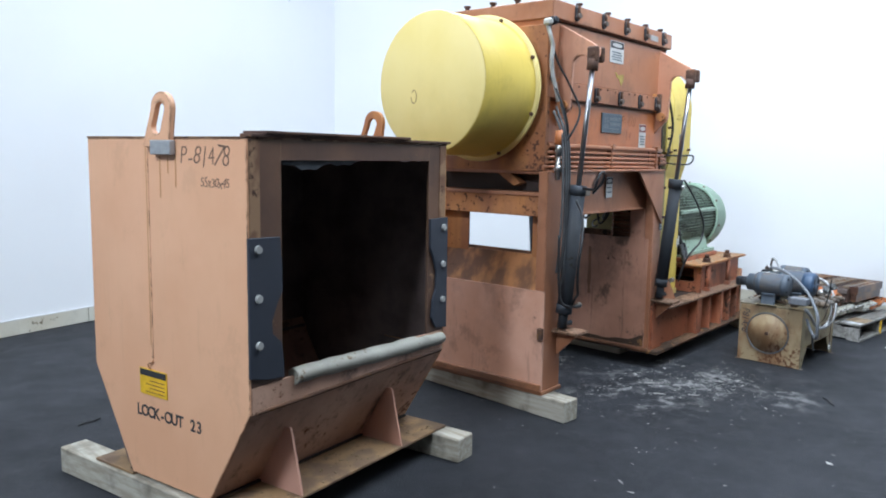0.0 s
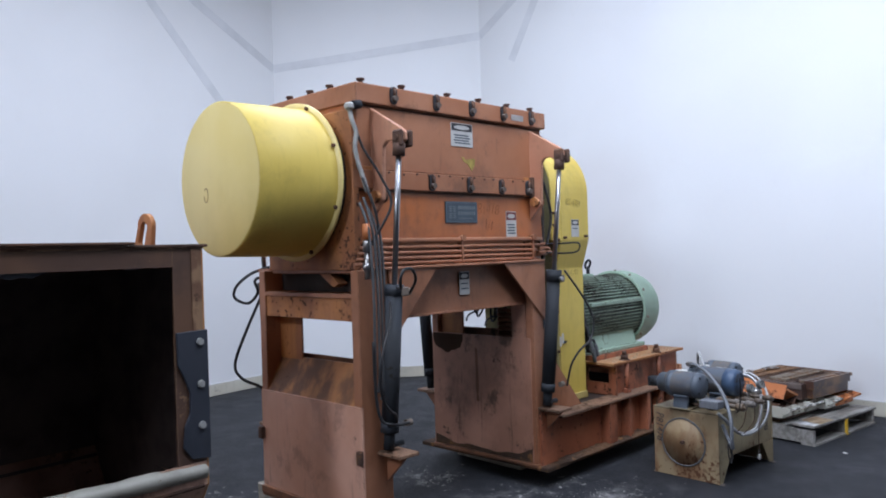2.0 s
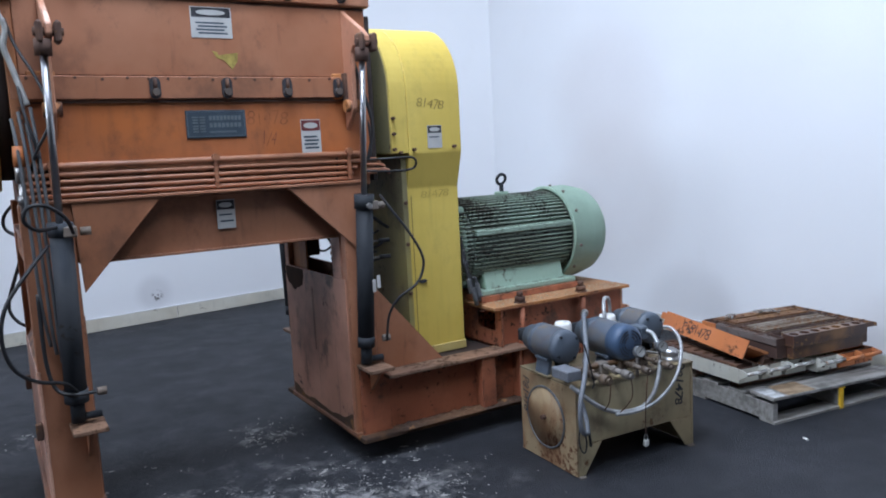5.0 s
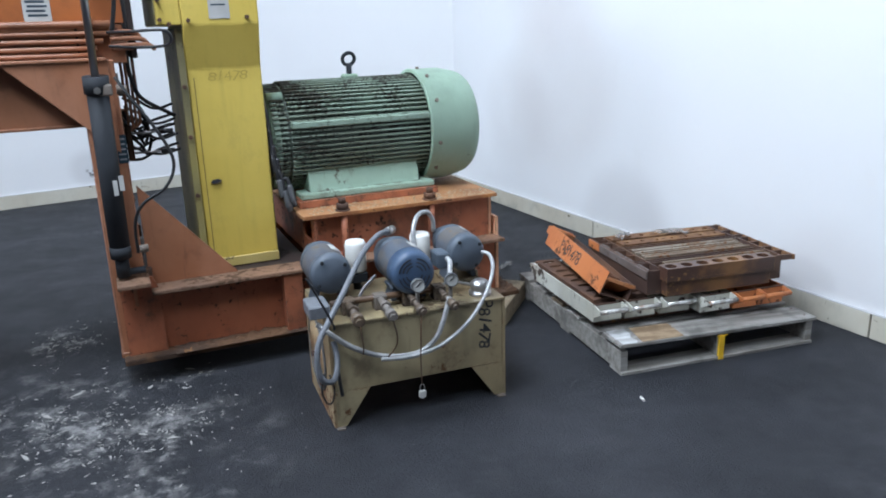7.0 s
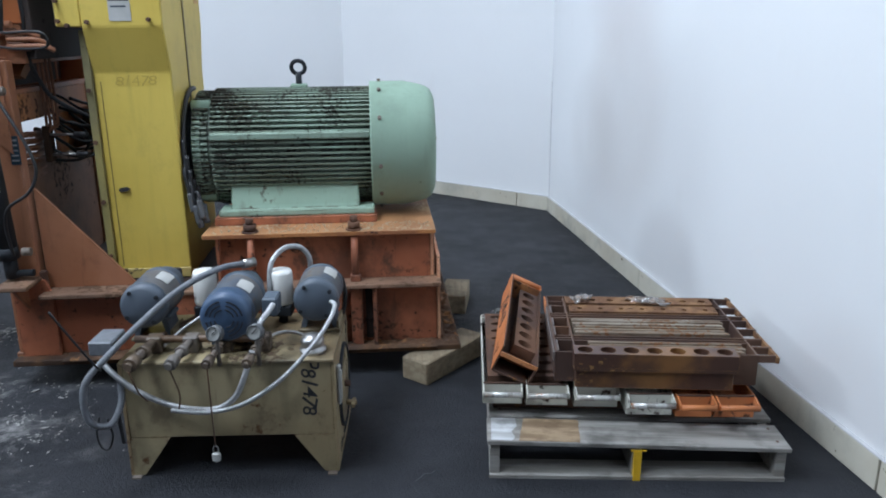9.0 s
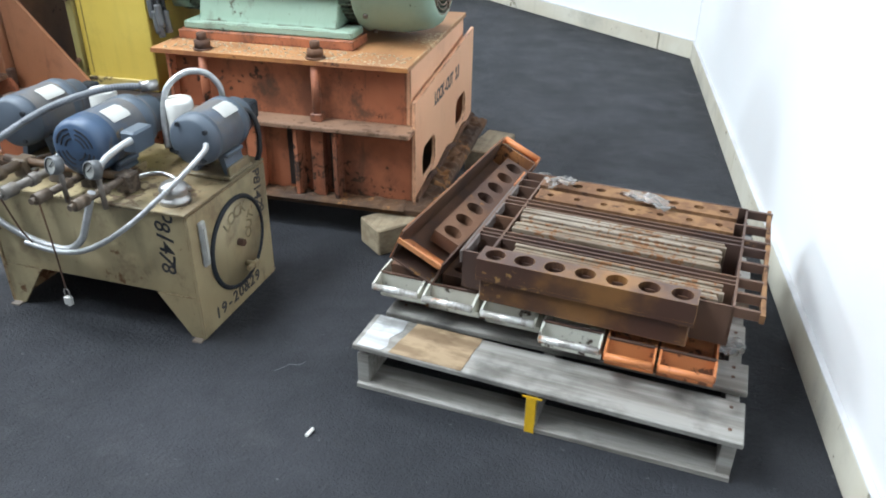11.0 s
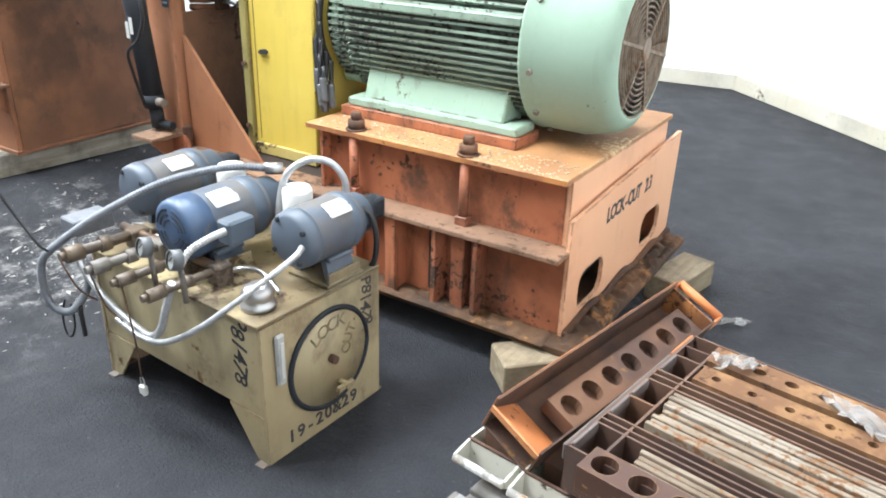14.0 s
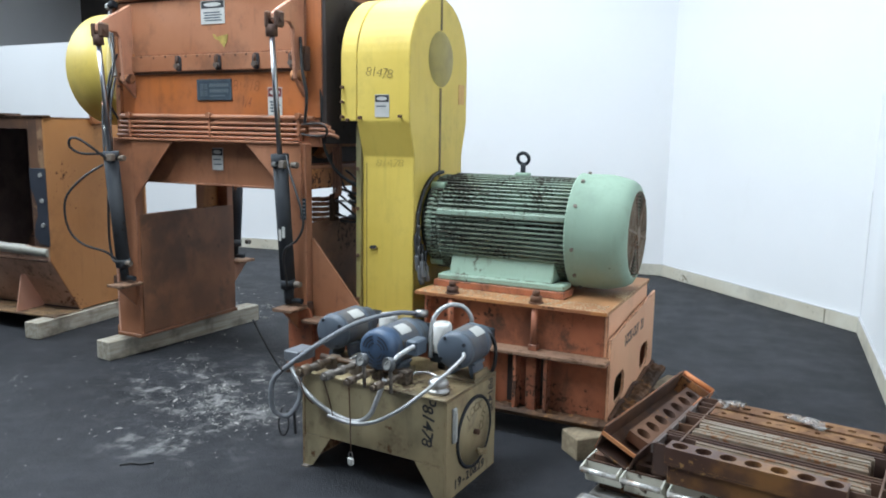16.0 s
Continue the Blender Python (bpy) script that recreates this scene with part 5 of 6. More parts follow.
part("sheave", Shape().lathe([(0, 0.06), (0.0, 0.25), (0.02, 0.262), (0.04, 0.25), (0.04, 0.06)], (6.362, *MC), (1, 0, 0), 48), BLACKSTEEL, motor)
for i, (x, y, z0, z1) in enumerate(((6.376, 3.05, 1.20, 0.86), (6.388, 3.04, 1.12, 0.80), (6.40, 3.03, 1.05, 0.83), (6.41, 3.045, 1.0, 0.78), (6.425, 3.06, 0.96, 0.80))):
    c = part("cable", Shape().tube([(x, y, z0), (x + 0.004, y - 0.012, z0 - 0.12), (x + 0.018 * (i % 3), y - 0.03, (z0 + z1) / 2), (x + 0.02 + 0.012 * (i % 3), y - 0.045, z1 + 0.06)], 0.011, 8, 5), HOSE, mill, "black motor lead")
    part("taped_end", Shape().tube([(x + 0.019 + 0.012 * (i % 3), y - 0.044, z1 + 0.075), (x + 0.024 + 0.012 * (i % 3), y - 0.05, z1 + 0.03), (x + 0.03 + 0.014 * (i % 3), y - 0.052, z1 - 0.02)], 0.016, 8, 3), GREYHOSE, c, "grey taped lead end")

ORIGIN[mill.name] = MILL_PLACE.inverted()
# ---- timbers under the machines ----
def timber_beam(x, y, turn, length, w, h, m, label):
    s = Shape().box(-w / 2, w / 2, 0, length, 0, h, 0.006)
    s.bm.transform(pose(x, y, 0, 0, 0, turn))
    ob = solo("timber_beam", s, m, label, "timber", "timbers under the machines")
    return ob


timber_beam(4.03, 2.64, -2, 1.50, 0.145, 0.14, BEAMWOOD, "weathered square timber under the mill leg")
timber_beam(7.537, 2.838, -40, 0.50, 0.165, 0.12, FRESHWOOD, "pale sawn timber block under the base plate")
timber_beam(7.77, 3.80, -8, 0.34, 0.16, 0.12, FRESHWOOD, "pale sawn timber block under the base plate")
timber_beam(5.85, 3.3, 0, 0.7, 0.18, 0.12, BEAMWOOD, "weathered timber under the base plate")

# ---- the hopper ----
HP = pose(1.68, 2.67, 0.0, 0, 0, 9.2)
hop = thing("feed_hopper", HP, "peach-painted steel feed hopper with open rusty mouth, on timbers", "hopper")
HL, HD, HT, HZ, HB = 1.43, 1.11, 1.745, 0.60, 0.645


def hpart(name, s, m, parent=hop, label=""):
    return part(name, s, m, parent, label, True)


END = [(0, HT), (0, HZ), (0.27, 0.15), (0.83, 0.15), (HD, HB), (HD, HT)]
for x0, label in ((0.0, "peach end plate with stencilled words"), (HL - 0.012, "orange end plate")):
    e = hpart("end_plate", Shape().prism(END, "x", x0, x0 + 0.012, bev=0.002), PEACH if x0 == 0.0 else STAINEDORANGE, hop, label)
    if x0 == 0.0:
        endp = e
hpart("back_plate", Shape().box(0.012, HL - 0.012, HD - 0.012, HD, HB, HT), PEACH)
hpart("roof_plate", Shape().box(-0.004, HL + 0.004, 0.0, HD, HT, HT + 0.008), RUSTYJAMB)
hpart("lid_strip", Shape().box(0.09, 1.07, -0.024, 0.12, HT + 0.022, HT + 0.034, 0.002), RUST)
hpart("lid_strip", Shape().box(0.02, HL + 0.02, -0.014, 0.06, HT + 0.008, HT + 0.021, 0.002), RUST)
for y0, y1, z1 in ((0.0, 0.27, HZ), (HD, 0.83, HB)):
    hpart("slope_plate", Shape().prism([(y0, z1), (y1, 0.15), (y1 + (0.012 if y1 < 0.5 else -0.012), 0.15), (y0 + (0.012 if y1 < 0.5 else -0.012), z1)], "x", 0.012, HL - 0.012), STAINEDPEACH)
hpart("floor_plate", Shape().box(0.012, HL - 0.012, 0.25, 0.87, 0.15, 0.16), SHADEIN)
# front frame round the mouth
for x0, x1 in ((0.012, 0.188), (HL - 0.165, HL - 0.012)):
    hpart("mouth_jamb", Shape().box(x0, x1, 0.0, 0.012, HZ, HT), JAMBRUST, hop, "rust-stained mouth frame")
    e0 = x0 if x0 < 0.5 else x1 - 0.055
    hpart("jamb_edge", Shape().box(e0, e0 + 0.055, -0.004, -0.0005, 1.33, HT - 0.003), RUSTYJAMB, hop, "rust-streaked outer edge strip")
hpart("mouth_head", Shape().box(0.188, HL - 0.165, 0.0, 0.012, 1.66, HT), JAMBRUST)
hpart("mouth_sill", Shape().box(0.012, HL - 0.012, -0.003, 0.012, HZ, 0.715), STAINEDPEACH, hop, "peach sill stained with rust")
q = Shape()
rows = []
for i in range(61):
    x = 0.255 + (HL - 0.275) * i / 60
    dent = 1 + 0.16 * noise.noise(Vector((x * 4.1, 3.0, 0))) + 0.09 * noise.noise(Vector((x * 13.0, 7.0, 0)))
    sag = 0.008 * noise.noise(Vector((x * 3.0, 9.0, 1)))
    rows.append([q.bm.verts.new((x, 0.02 - 0.054 * dent * math.cos(a), 0.715 - 0.04 * (x - 0.25) + sag + 0.044 * dent * math.sin(a) * (1.0 if a < 0.6 else 0.86))) for a in (math.radians(-80 + 18 * k) for k in range(10))])
    rows[-1].append(q.bm.verts.new((x, 0.035, 0.735 - 0.04 * (x - 0.25) + sag)))
    rows[-1].append(q.bm.verts.new((x, 0.03, 0.672 - 0.04 * (x - 0.25))))
for r0, r1 in zip(rows, rows[1:]):
    for k in range(12):
        q.bm.faces.new((r0[k], r1[k], r1[(k + 1) % 12], r0[(k + 1) % 12])).smooth = k < 9
q.bm.faces.new(rows[0]), q.bm.faces.new(rows[-1])
bmesh.ops.recalc_face_normals(q.bm, faces=q.bm.faces)
hpart("sill_lip", q, LIPZINC, hop, "dented dull grey rolled sill lip")
hpart("sill_weld", Shape().tube([(0.03, -0.004, HZ + 0.004), (0.4, -0.005, HZ + 0.001), (0.9, -0.004, HZ + 0.003), (HL - 0.03, -0.005, HZ)], 0.009, 6, 5, 0.4), RUST, hop)
random.seed(5)
rag = [(0.186 + 0.0454 * i, 1.668 - 0.022 * random.random() - (0.03 if i in (3, 4, 5, 6) else 0.012 if i < 12 else -0.004)) for i in range(25)]
hpart("torn_liner", Shape().prism([(0.186, 1.69)] + rag + [(1.276, 1.69)], "y", 0.013, 0.017), WEATHEREDGREY, hop, "torn grey liner edge")
for pts, bx in (([(-0.006, 1.345), (0.168, 1.34), (0.176, 1.23), (0.18, 1.107), (0.15, 1.06), (0.118, 0.985), (0.122, 0.93), (0.172, 0.885), (0.184, 0.80), (0.186, 0.73), (0.09, 0.738), (-0.004, 0.76)], 0.042), ([(HL + 0.004, 1.35), (1.268, 1.348), (1.272, 1.19), (1.30, 1.14), (1.332, 1.057), (1.33, 0.96), (1.30, 0.90), (1.29, 0.80), (1.335, 0.74), (HL + 0.006, 0.727)], 1.389)):
    rp = hpart("rubber_plate", Shape().prism(pts, "y", -0.015, -0.001, bev=0.002), NAVY, hop, "dark blue rubber sealing plate with bolts")
    for z in (1.296, 1.092, 0.894):
        hpart("bolt", Shape().rod((bx, -0.014, z), (bx, -0.027, z), 0.019, 0.016, seg=14), ZINC, rp)
# added lining sheets, rust-brown and darkened for the shade in the hopper
hpart("inner_liner", Shape().box(0.014, HL - 0.014, HD - 0.03, HD - 0.02, HB, HT - 0.01), SHADELINING)
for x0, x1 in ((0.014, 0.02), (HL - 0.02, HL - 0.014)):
    hpart("inner_liner", Shape().box(x0, x1, 0.02, HD - 0.03, 0.62, HT - 0.01), SHADELINING)
hpart("inner_liner", Shape().box(0.014, HL - 0.014, 0.02, HD - 0.03, HT - 0.015, HT - 0.005), SHADELINING)
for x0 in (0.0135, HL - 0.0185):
    hpart("inner_liner", Shape().prism([(0.02, HZ), (0.28, 0.165), (0.82, 0.165), (HD - 0.02, HB)], "x", x0, x0 + 0.005), SHADELINING)
hpart("inner_slope", Shape().prism([(0.04, HZ + 0.03), (0.3, 0.18), (0.9, 0.18), (HD - 0.04, HZ), (HD - 0.04, HZ - 0.02), (0.88, 0.165), (0.28, 0.165), (0.03, HZ)], "x", 0.02, HL - 0.02), SHADELINING)
# base flange with gussets
hpart("base_flange", Shape().box(-0.01, HL + 0.01, -0.02, 0.29, 0.135, 0.15, 0.003), FLANGEDIRT, hop, "rusty base flange littered with scraps")
hpart("base_flange", Shape().box(-0.01, HL + 0.01, 0.82, HD + 0.02, 0.135, 0.15, 0.003), FLANGEDIRT)
for x in (0.284, 1.024):
    hpart("gusset", Shape().prism([(-0.015, 0.15), (0.27, 0.15), (0.095, 0.45), (0.06, 0.455), (0.05, 0.44)], "x", x, x + 0.012), PINKPEACH)


def lug(x, y):
    """A plate lifting eye with a slotted hole."""
    out = circle(y - 0.045, HT + 0.128, 0.07, 16, None, 0, math.pi) + [(y - 0.092, HT - 0.04), (y + 0.09, HT - 0.04)]
    hole = circle(y - 0.036, HT + 0.12, 0.033, 10, None, 0, math.pi) + circle(y - 0.008, HT + 0.05, 0.033, 10, None, math.pi, 2 * math.pi)
    return Shape().prism(out, "x", x, x + 0.028, [hole], 0.003)


hpart("lifting_eye", lug(-0.03, 0.545), PEACH, hop, "peach lifting eye")
hpart("lifting_eye", lug(HL + 0.002, 0.57), RUSTY, hop, "rusty lifting eye")
hpart("eye_weld", Shape().box(-0.034, -0.001, 0.442, 0.58, HT - 0.072, HT - 0.008, 0.004), CONDUIT, hop, "grey welded patch under the eye")
for y, z in ((0.447, 0.21), (0.556, 0.26), (0.50, 0.15)):
    hpart("rust_run", Shape().box(-0.0012, -0.0002, y - 0.003, y + 0.003, HT - z, HT - 0.076), STAINEDORANGE)
hpart("seam_rib", Shape().box(-0.003, 0.0, 0.640, 0.652, 0.74, HT - 0.01, 0.0015), PEACH, hop)
hpart("rust_run", Shape().box(-0.0012, -0.0002, 0.6525, 0.66, 0.80, HT - 0.02), STAINEDORANGE)
tag = hpart("lockout_tag", Shape().box(-0.005, -0.001, 0.545, 0.745, 0.562, 0.685), TAGYELLOW, endp, "yellow lockout sticker with black header")
hpart("tag_header", Shape().box(-0.007, -0.005, 0.55, 0.74, 0.652, 0.681), INK, tag)
for i in range(4):
    hpart("text_bar", Shape().box(-0.0058, -0.005, 0.56, 0.70 - 0.03 * (i % 2), 0.575 + 0.018 * i, 0.579 + 0.018 * i), FADEDINK, tag)
hpart("tag_wire", Shape().tube([(-0.006, 0.66, 0.685), (-0.012, 0.67, 0.71), (-0.006, 0.65, 0.72), (-0.012, 0.63, 0.735)], 0.003, 5, 5), RUSTY, tag)
lettered("stencil", "LOCK-OUT 23", 0.055, HP @ pose(-0.0006, 0.545, 0.475, 90, 0, -90), INK, endp, 1.2, 0.0052, False)
lettered("marker_number", "P-81478", 0.088, HP @ pose(-0.0006, 0.255, HT - 0.075, 90, 0, -90), FADEDINK2, endp, 0.86, 0.0036, True, 12)
lettered("marker_note", "55x30x45", 0.042, HP @ pose(-0.0006, 0.19, HT - 0.185, 90, 0, -90), FADEDINK2, endp, 0.9, 0.0022, True, 14)
timber_beam(1.50, 4.10, -171, 1.42, 0.145, 0.135, BEAMWOOD, "weathered square timber under the hopper")
timber_beam(3.08, 2.70, 9, 1.45, 0.145, 0.135, BEAMWOOD, "weathered square timber under the hopper")

# ---- hydraulic power unit ----
tank = thing("hydraulic_power_unit", pose(6.83, 2.28, 0), "tan hydraulic tank with three small blue motors and grey conduit", "hydraulic unit")
TX0, TX1, TY0, TY1, TB, TT = 6.415, 7.235, 2.03, 2.53, 0.17, 0.49
part("reservoir", Shape().box(TX0 + 0.006, TX1 - 0.006, TY0, TY1, TB, TT - 0.006, 0.004), TAN, tank, "stained tan oil reservoir")
part("tank_top", Shape().box(TX0 - 0.004, TX1 + 0.004, TY0 - 0.012, TY1 + 0.012, TT - 0.006, TT + 0.006, 0.002), OILTAN, tank, "oil-stained tank top")
for x0, x1 in ((TX0 - 0.006, TX0 + 0.006), (TX1 - 0.006, TX1 + 0.006)):
    part("end_panel", Shape().prism([(TY0 - 0.004, 0.006), (TY1 + 0.004, 0.006), (TY1 + 0.004, TT - 0.007), (TY0 - 0.004, TT - 0.007)], "x", x0, x1), RUSTTAN if x0 < 6.8 else TAN, tank, "tan end panel with round cover")
for y in (TY0 - 0.002, TY1 - 0.006):
    part("leg_web", Shape().prism([(TX0, 0.006), (TX0 + 0.05, 0.006), (TX0 + 0.165, TB), (TX0, TB)], "y", y, y + 0.008), TAN, tank)
    part("leg_web", Shape().prism([(TX1, 0.006), (TX1 - 0.05, 0.006), (TX1 - 0.165, TB), (TX1, TB)], "y", y, y + 0.008), TAN, tank)
for x in (TX0 + 0.02, TX1 - 0.02):
    for y in (TY0 - 0.01, TY1 + 0.01):
        part("foot_tab", Shape().box(x - 0.018, x + 0.018, y - 0.016, y + 0.016, 0, 0.006), CASTIRON, tank)
for x, s in ((TX1 + 0.006, 1), (TX0 - 0.006, -1)):
    cv = part("access_cover", Shape().lathe([(0.0, 0.165), (0.006 * s, 0.165), (0.006 * s, 0.0)], (x, 2.295, 0.262), (1, 0, 0), 48), RUSTTAN if s < 0 else TAN, tank)
    part("gasket_ring", Shape().torus((x + 0.004 * s, 2.295, 0.262), (1, 0, 0), 0.17, 0.009 if s > 0 else 0.006, 48, 8), BLACKSTEEL if s > 0 else GREYHOSE, cv)
    part("cover_bolt", Shape().rod((x, 2.295, 0.262), (x + 0.03 * s, 2.295, 0.262), 0.014, seg=8), RUST, cv)
    if s > 0:
        lettered("stencil", "LOCK", 0.046, pose(x + 0.007, 2.285, 0.375, 90, -14, 90), TANINK, cv, 1.3, 0.0034, False, 1, 0.7)
        lettered("stencil", "OUT", 0.042, pose(x + 0.007, 2.375, 0.30, 90, -68, 90), TANINK, cv, 1.2, 0.0034, False, 1, 0.5)
        part("drain_cock", Shape().rod((x, 2.33, 0.155), (x + 0.05, 2.33, 0.155), 0.012, seg=8).box(x + 0.03, x + 0.045, 2.29, 2.36, 0.148, 0.162), TAN, cv)
lettered("stencil", "19-20&29", 0.045, pose(TX1 + 0.0066, 2.26, 0.058, 90, 0, 90), INK, tank, 1.35, 0.0042, False)
lettered("marker_number", "P81478", 0.05, pose(TX1 + 0.0066, 2.468, 0.39, 90, 90, 90), INK, tank, 1.0, 0.0034, True, 21)
lettered("marker_number", "P81478", 0.058, pose(TX0 - 0.0066, 2.487, 0.345, 90, 90, -90), INK, tank, 1.0, 0.0034, True, 23)
lettered("marker_number", "P81478", 0.062, pose(7.137, TY0 - 0.0006, 0.375, 90, 93, 0), INK, tank, 1.08, 0.0042, True, 25)
sg = part("sight_gauge", Shape().box(TX1 + 0.006, TX1 + 0.022, 2.07, 2.104, 0.275, 0.445, 0.006), ZINC, tank)
part("glass", Shape().box(TX1 + 0.022, TX1 + 0.026, 2.081, 2.094, 0.30, 0.42), LABELWHITE, sg)


def small_motor(x, y, z, r, length, front, vent):
    """A small foot-mounted motor lying along y, with its shaft end to the rear."""
    mo = part("pump_motor", Shape().lathe([(0.03, r * 0.97), (0.05, r), (length * 0.75, r), (length * 0.78, r * 0.97)], (x, y, z), (0, 1, 0), 40), MOTORBROWN, tank, "small dirt-browned blue electric motor with white label")
    part("front_bell", Shape().lathe([(0.0, 0.0), (0.0, r * 0.80), (0.012, r * 0.96), (0.03, r * 1.0), (0.09 if vent else 0.05, r * 1.02), (0.09 if vent else 0.05, r * 0.96)], (x, y, z), (0, 1, 0), 40), front, mo)
    part("rear_bell", Shape().lathe([(length * 0.62, r * 0.98), (length * 0.63, r * 1.02), (length * 0.74, r * 1.02), (length * 0.76, r * 0.8), (length * 0.98, r * 0.76), (length, r * 0.6), (length, 0.0)], (x, y, z), (0, 1, 0), 40), GREYBLUE, mo)
    if vent:
        for q in range(4):
            for ring in (0.35, 0.52, 0.69):
                a0 = math.pi / 2 * q + 0.18
                part("vent_slot", Shape().prism(circle(x, z, r * (ring + 0.05), 8, None, a0, a0 + 1.2) + circle(x, z, r * ring, 8, None, a0, a0 + 1.2)[::-1], "y", y - 0.0025, y + 0.0005), INK, mo)
    else:
        for q in range(4):
            a = math.pi / 2 * q + 0.6
            part("bell_bolt", Shape().rod((x + r * 0.8 * math.cos(a), y - 0.004, z + r * 0.8 * math.sin(a)), (x + r * 0.8 * math.cos(a), y + 0.02, z + r * 0.8 * math.sin(a)), 0.009, seg=6), BLACKSTEEL, mo)
    rnd = random.Random(int(x * 1000))
    bm = Shape()
    cuts = [(math.radians(74 - 5.0 * i), 0.106 + 0.004 * rnd.random() + (0.004 if i in (0, 7) else 0.0), 0.192 + 0.005 * rnd.random() - (0.005 if i in (0, 7) else 0.0) + 0.0015 * i) for i in range(8)]
    for (a0, p0, q0), (a1, p1, q1) in zip(cuts, cuts[1:]):
        vs = [bm.bm.verts.new((x + (r + 0.0022) * math.cos(a), y + yy, z + (r + 0.0022) * math.sin(a))) for a, yy in ((a0, p0), (a0, q0), (a1, q1), (a1, p1))]
        bm.bm.faces.new(vs)
    bmesh.ops.remove_doubles(bm.bm, verts=bm.bm.verts, dist=0.0005)
    got = bmesh.ops.extrude_face_region(bm.bm, geom=bm.bm.faces[:])["geom"]
    bmesh.ops.translate(bm.bm, verts=[g for g in got if isinstance(g, bmesh.types.BMVert)], vec=(0.001, 0, 0.001))
    bmesh.ops.recalc_face_normals(bm.bm, faces=bm.bm.faces)
    part("paper_label", bm, LABELWHITE, mo, "scuffed white label")
    part("mount", Shape().box(x - r * 0.95, x + r * 0.95, y + 0.07, y + 0.23, TT + 0.006, TT + 0.018, 0.003).box(x + r * 0.80, x + r * 0.92, y + 0.08, y + 0.22, TT + 0.018, TT + 0.05, 0.002), OILTAN, mo, "tan motor bracket")
    for k in (-1, 1):
        part("motor_leg", Shape().prism([(x + k * r * 0.85, TT + 0.018), (x + k * r * 0.62, TT + 0.018), (x + k * r * 0.40, z - r * 0.86), (x + k * r * 0.62, z - r * 0.70)], "y", y + 0.09, y + 0.20), GREYBLUE, mo, "dusty blue motor leg")
    part("motor_foot", Shape().box(x - r * 0.85, x + r * 0.85, y + 0.09, y + 0.2, z - r * 0.92, z - r * 0.74, 0.004), GREYBLUE, mo)
    part("pump", Shape().rod((x, y + length, z), (x, y + length + 0.07, z), 0.04, seg=16).box(x - 0.032, x + 0.032, y + length + 0.045, y + length + 0.10, z - 0.038, z + 0.034, 0.008), BLACKSTEEL, mo)
    return mo


small_motor(6.475, 2.165, 0.668, 0.092, 0.34, GREYBLUE, False)
m2 = small_motor(6.822, 2.068, 0.652, 0.100, 0.40, BLUE, True)
small_motor(7.148, 2.236, 0.656, 0.092, 0.31, GREYBLUE, False)
part("junction_box", Shape().box(6.955, 7.015, 2.13, 2.23, 0.635, 0.71, 0.007), GREYBLUE, m2)
part("junction_box", Shape().box(6.33, 6.42, 1.98, 2.12, 0.545, 0.60, 0.005), DARKCONDUIT, tank, "grey metal junction box")
for x, y, h in ((6.651, 2.44, 0.735), (6.977, 2.44, 0.732)):
    fl = part("oil_filter", Shape().lathe([(0.0, 0.0), (0.0, 0.046), (0.01, 0.05), (0.135, 0.05), (0.15, 0.044), (0.15, 0.0)], (x, y, h - 0.15), (0, 0, 1), 28), WHITE, tank, "white spin-on oil filter")
    part("filter_head", Shape().box(x - 0.045, x + 0.045, y - 0.045, y + 0.045, h - 0.20, h - 0.15, 0.006).rod((x, y, TT), (x, y, h - 0.19), 0.02, seg=10), BLACKSTEEL, fl)
part("breather_cap", Shape().lathe([(0.0, 0.0), (0.0, 0.052), (0.02, 0.052), (0.022, 0.042), (0.035, 0.044), (0.05, 0.048), (0.065, 0.040), (0.075, 0.025), (0.075, 0.0)], (7.15, 2.105, TT + 0.004), (0, 0, 1), 32), STEEL, tank, "dull metal filler breather cap")
# valves, gauges
for x, m, r in ((6.527, VALVEIRON, 0.022), (6.672, CASTIRON, 0.019), (6.805, VALVEIRON, 0.016), (6.952, VALVEIRON, 0.016)):
    v = part("relief_valve", Shape().rod((x, 2.14, 0.545), (x - 0.01, 1.93, 0.545), r * 0.8, seg=12).rod((x - 0.01, 1.94, 0.545), (x - 0.012, 1.885, 0.545), r * 1.25, seg=8).rod((x - 0.012, 1.885, 0.545), (x - 0.013, 1.868, 0.545), r * 0.7, seg=8).rod((x - 0.004, 2.03, 0.545), (x - 0.006, 2.0, 0.545), r * 1.3, seg=6).box(x - 0.03, x + 0.03, 2.10, 2.16, 0.496, 0.565, 0.006), m, tank, "grimy brass and iron relief valve")
part("valve_rail", Shape().rod((6.45, 2.13, 0.55), (6.98, 2.13, 0.545), 0.015, seg=10), OLDRAIL, tank)
part("valve_rail", Shape().rod((6.50, 2.20, 0.52), (6.60, 2.45, 0.52), 0.012, seg=8), OLDRAIL, tank)
for x, y, z in ((6.804, 1.965, 0.632), (6.957, 1.96, 0.638)):
    g = part("pressure_gauge", Shape().lathe([(0.0, 0.026), (0.0, 0.030), (0.03, 0.032), (0.034, 0.024), (0.034, 0.0)], (x, y, z), (0.25, 1, -0.25), 28), GREYHOSE, tank, "round pressure gauge with white dial")
    part("dial", Shape().lathe([(0.006, 0.0), (0.006, 0.028)], (x, y, z), (0.25, 1, -0.25), 28), ZINC, g)
    part("needle", Shape().rod((x + 0.012, y + 0.002, z + 0.014), (x - 0.008, y + 0.004, z - 0.006), 0.002, seg=5), INK, g)
    part("stem", Shape().rod((x + 0.004, y + 0.03, z - 0.03), (x + 0.004, y + 0.035, TT), 0.009, seg=8), CASTIRON, g)
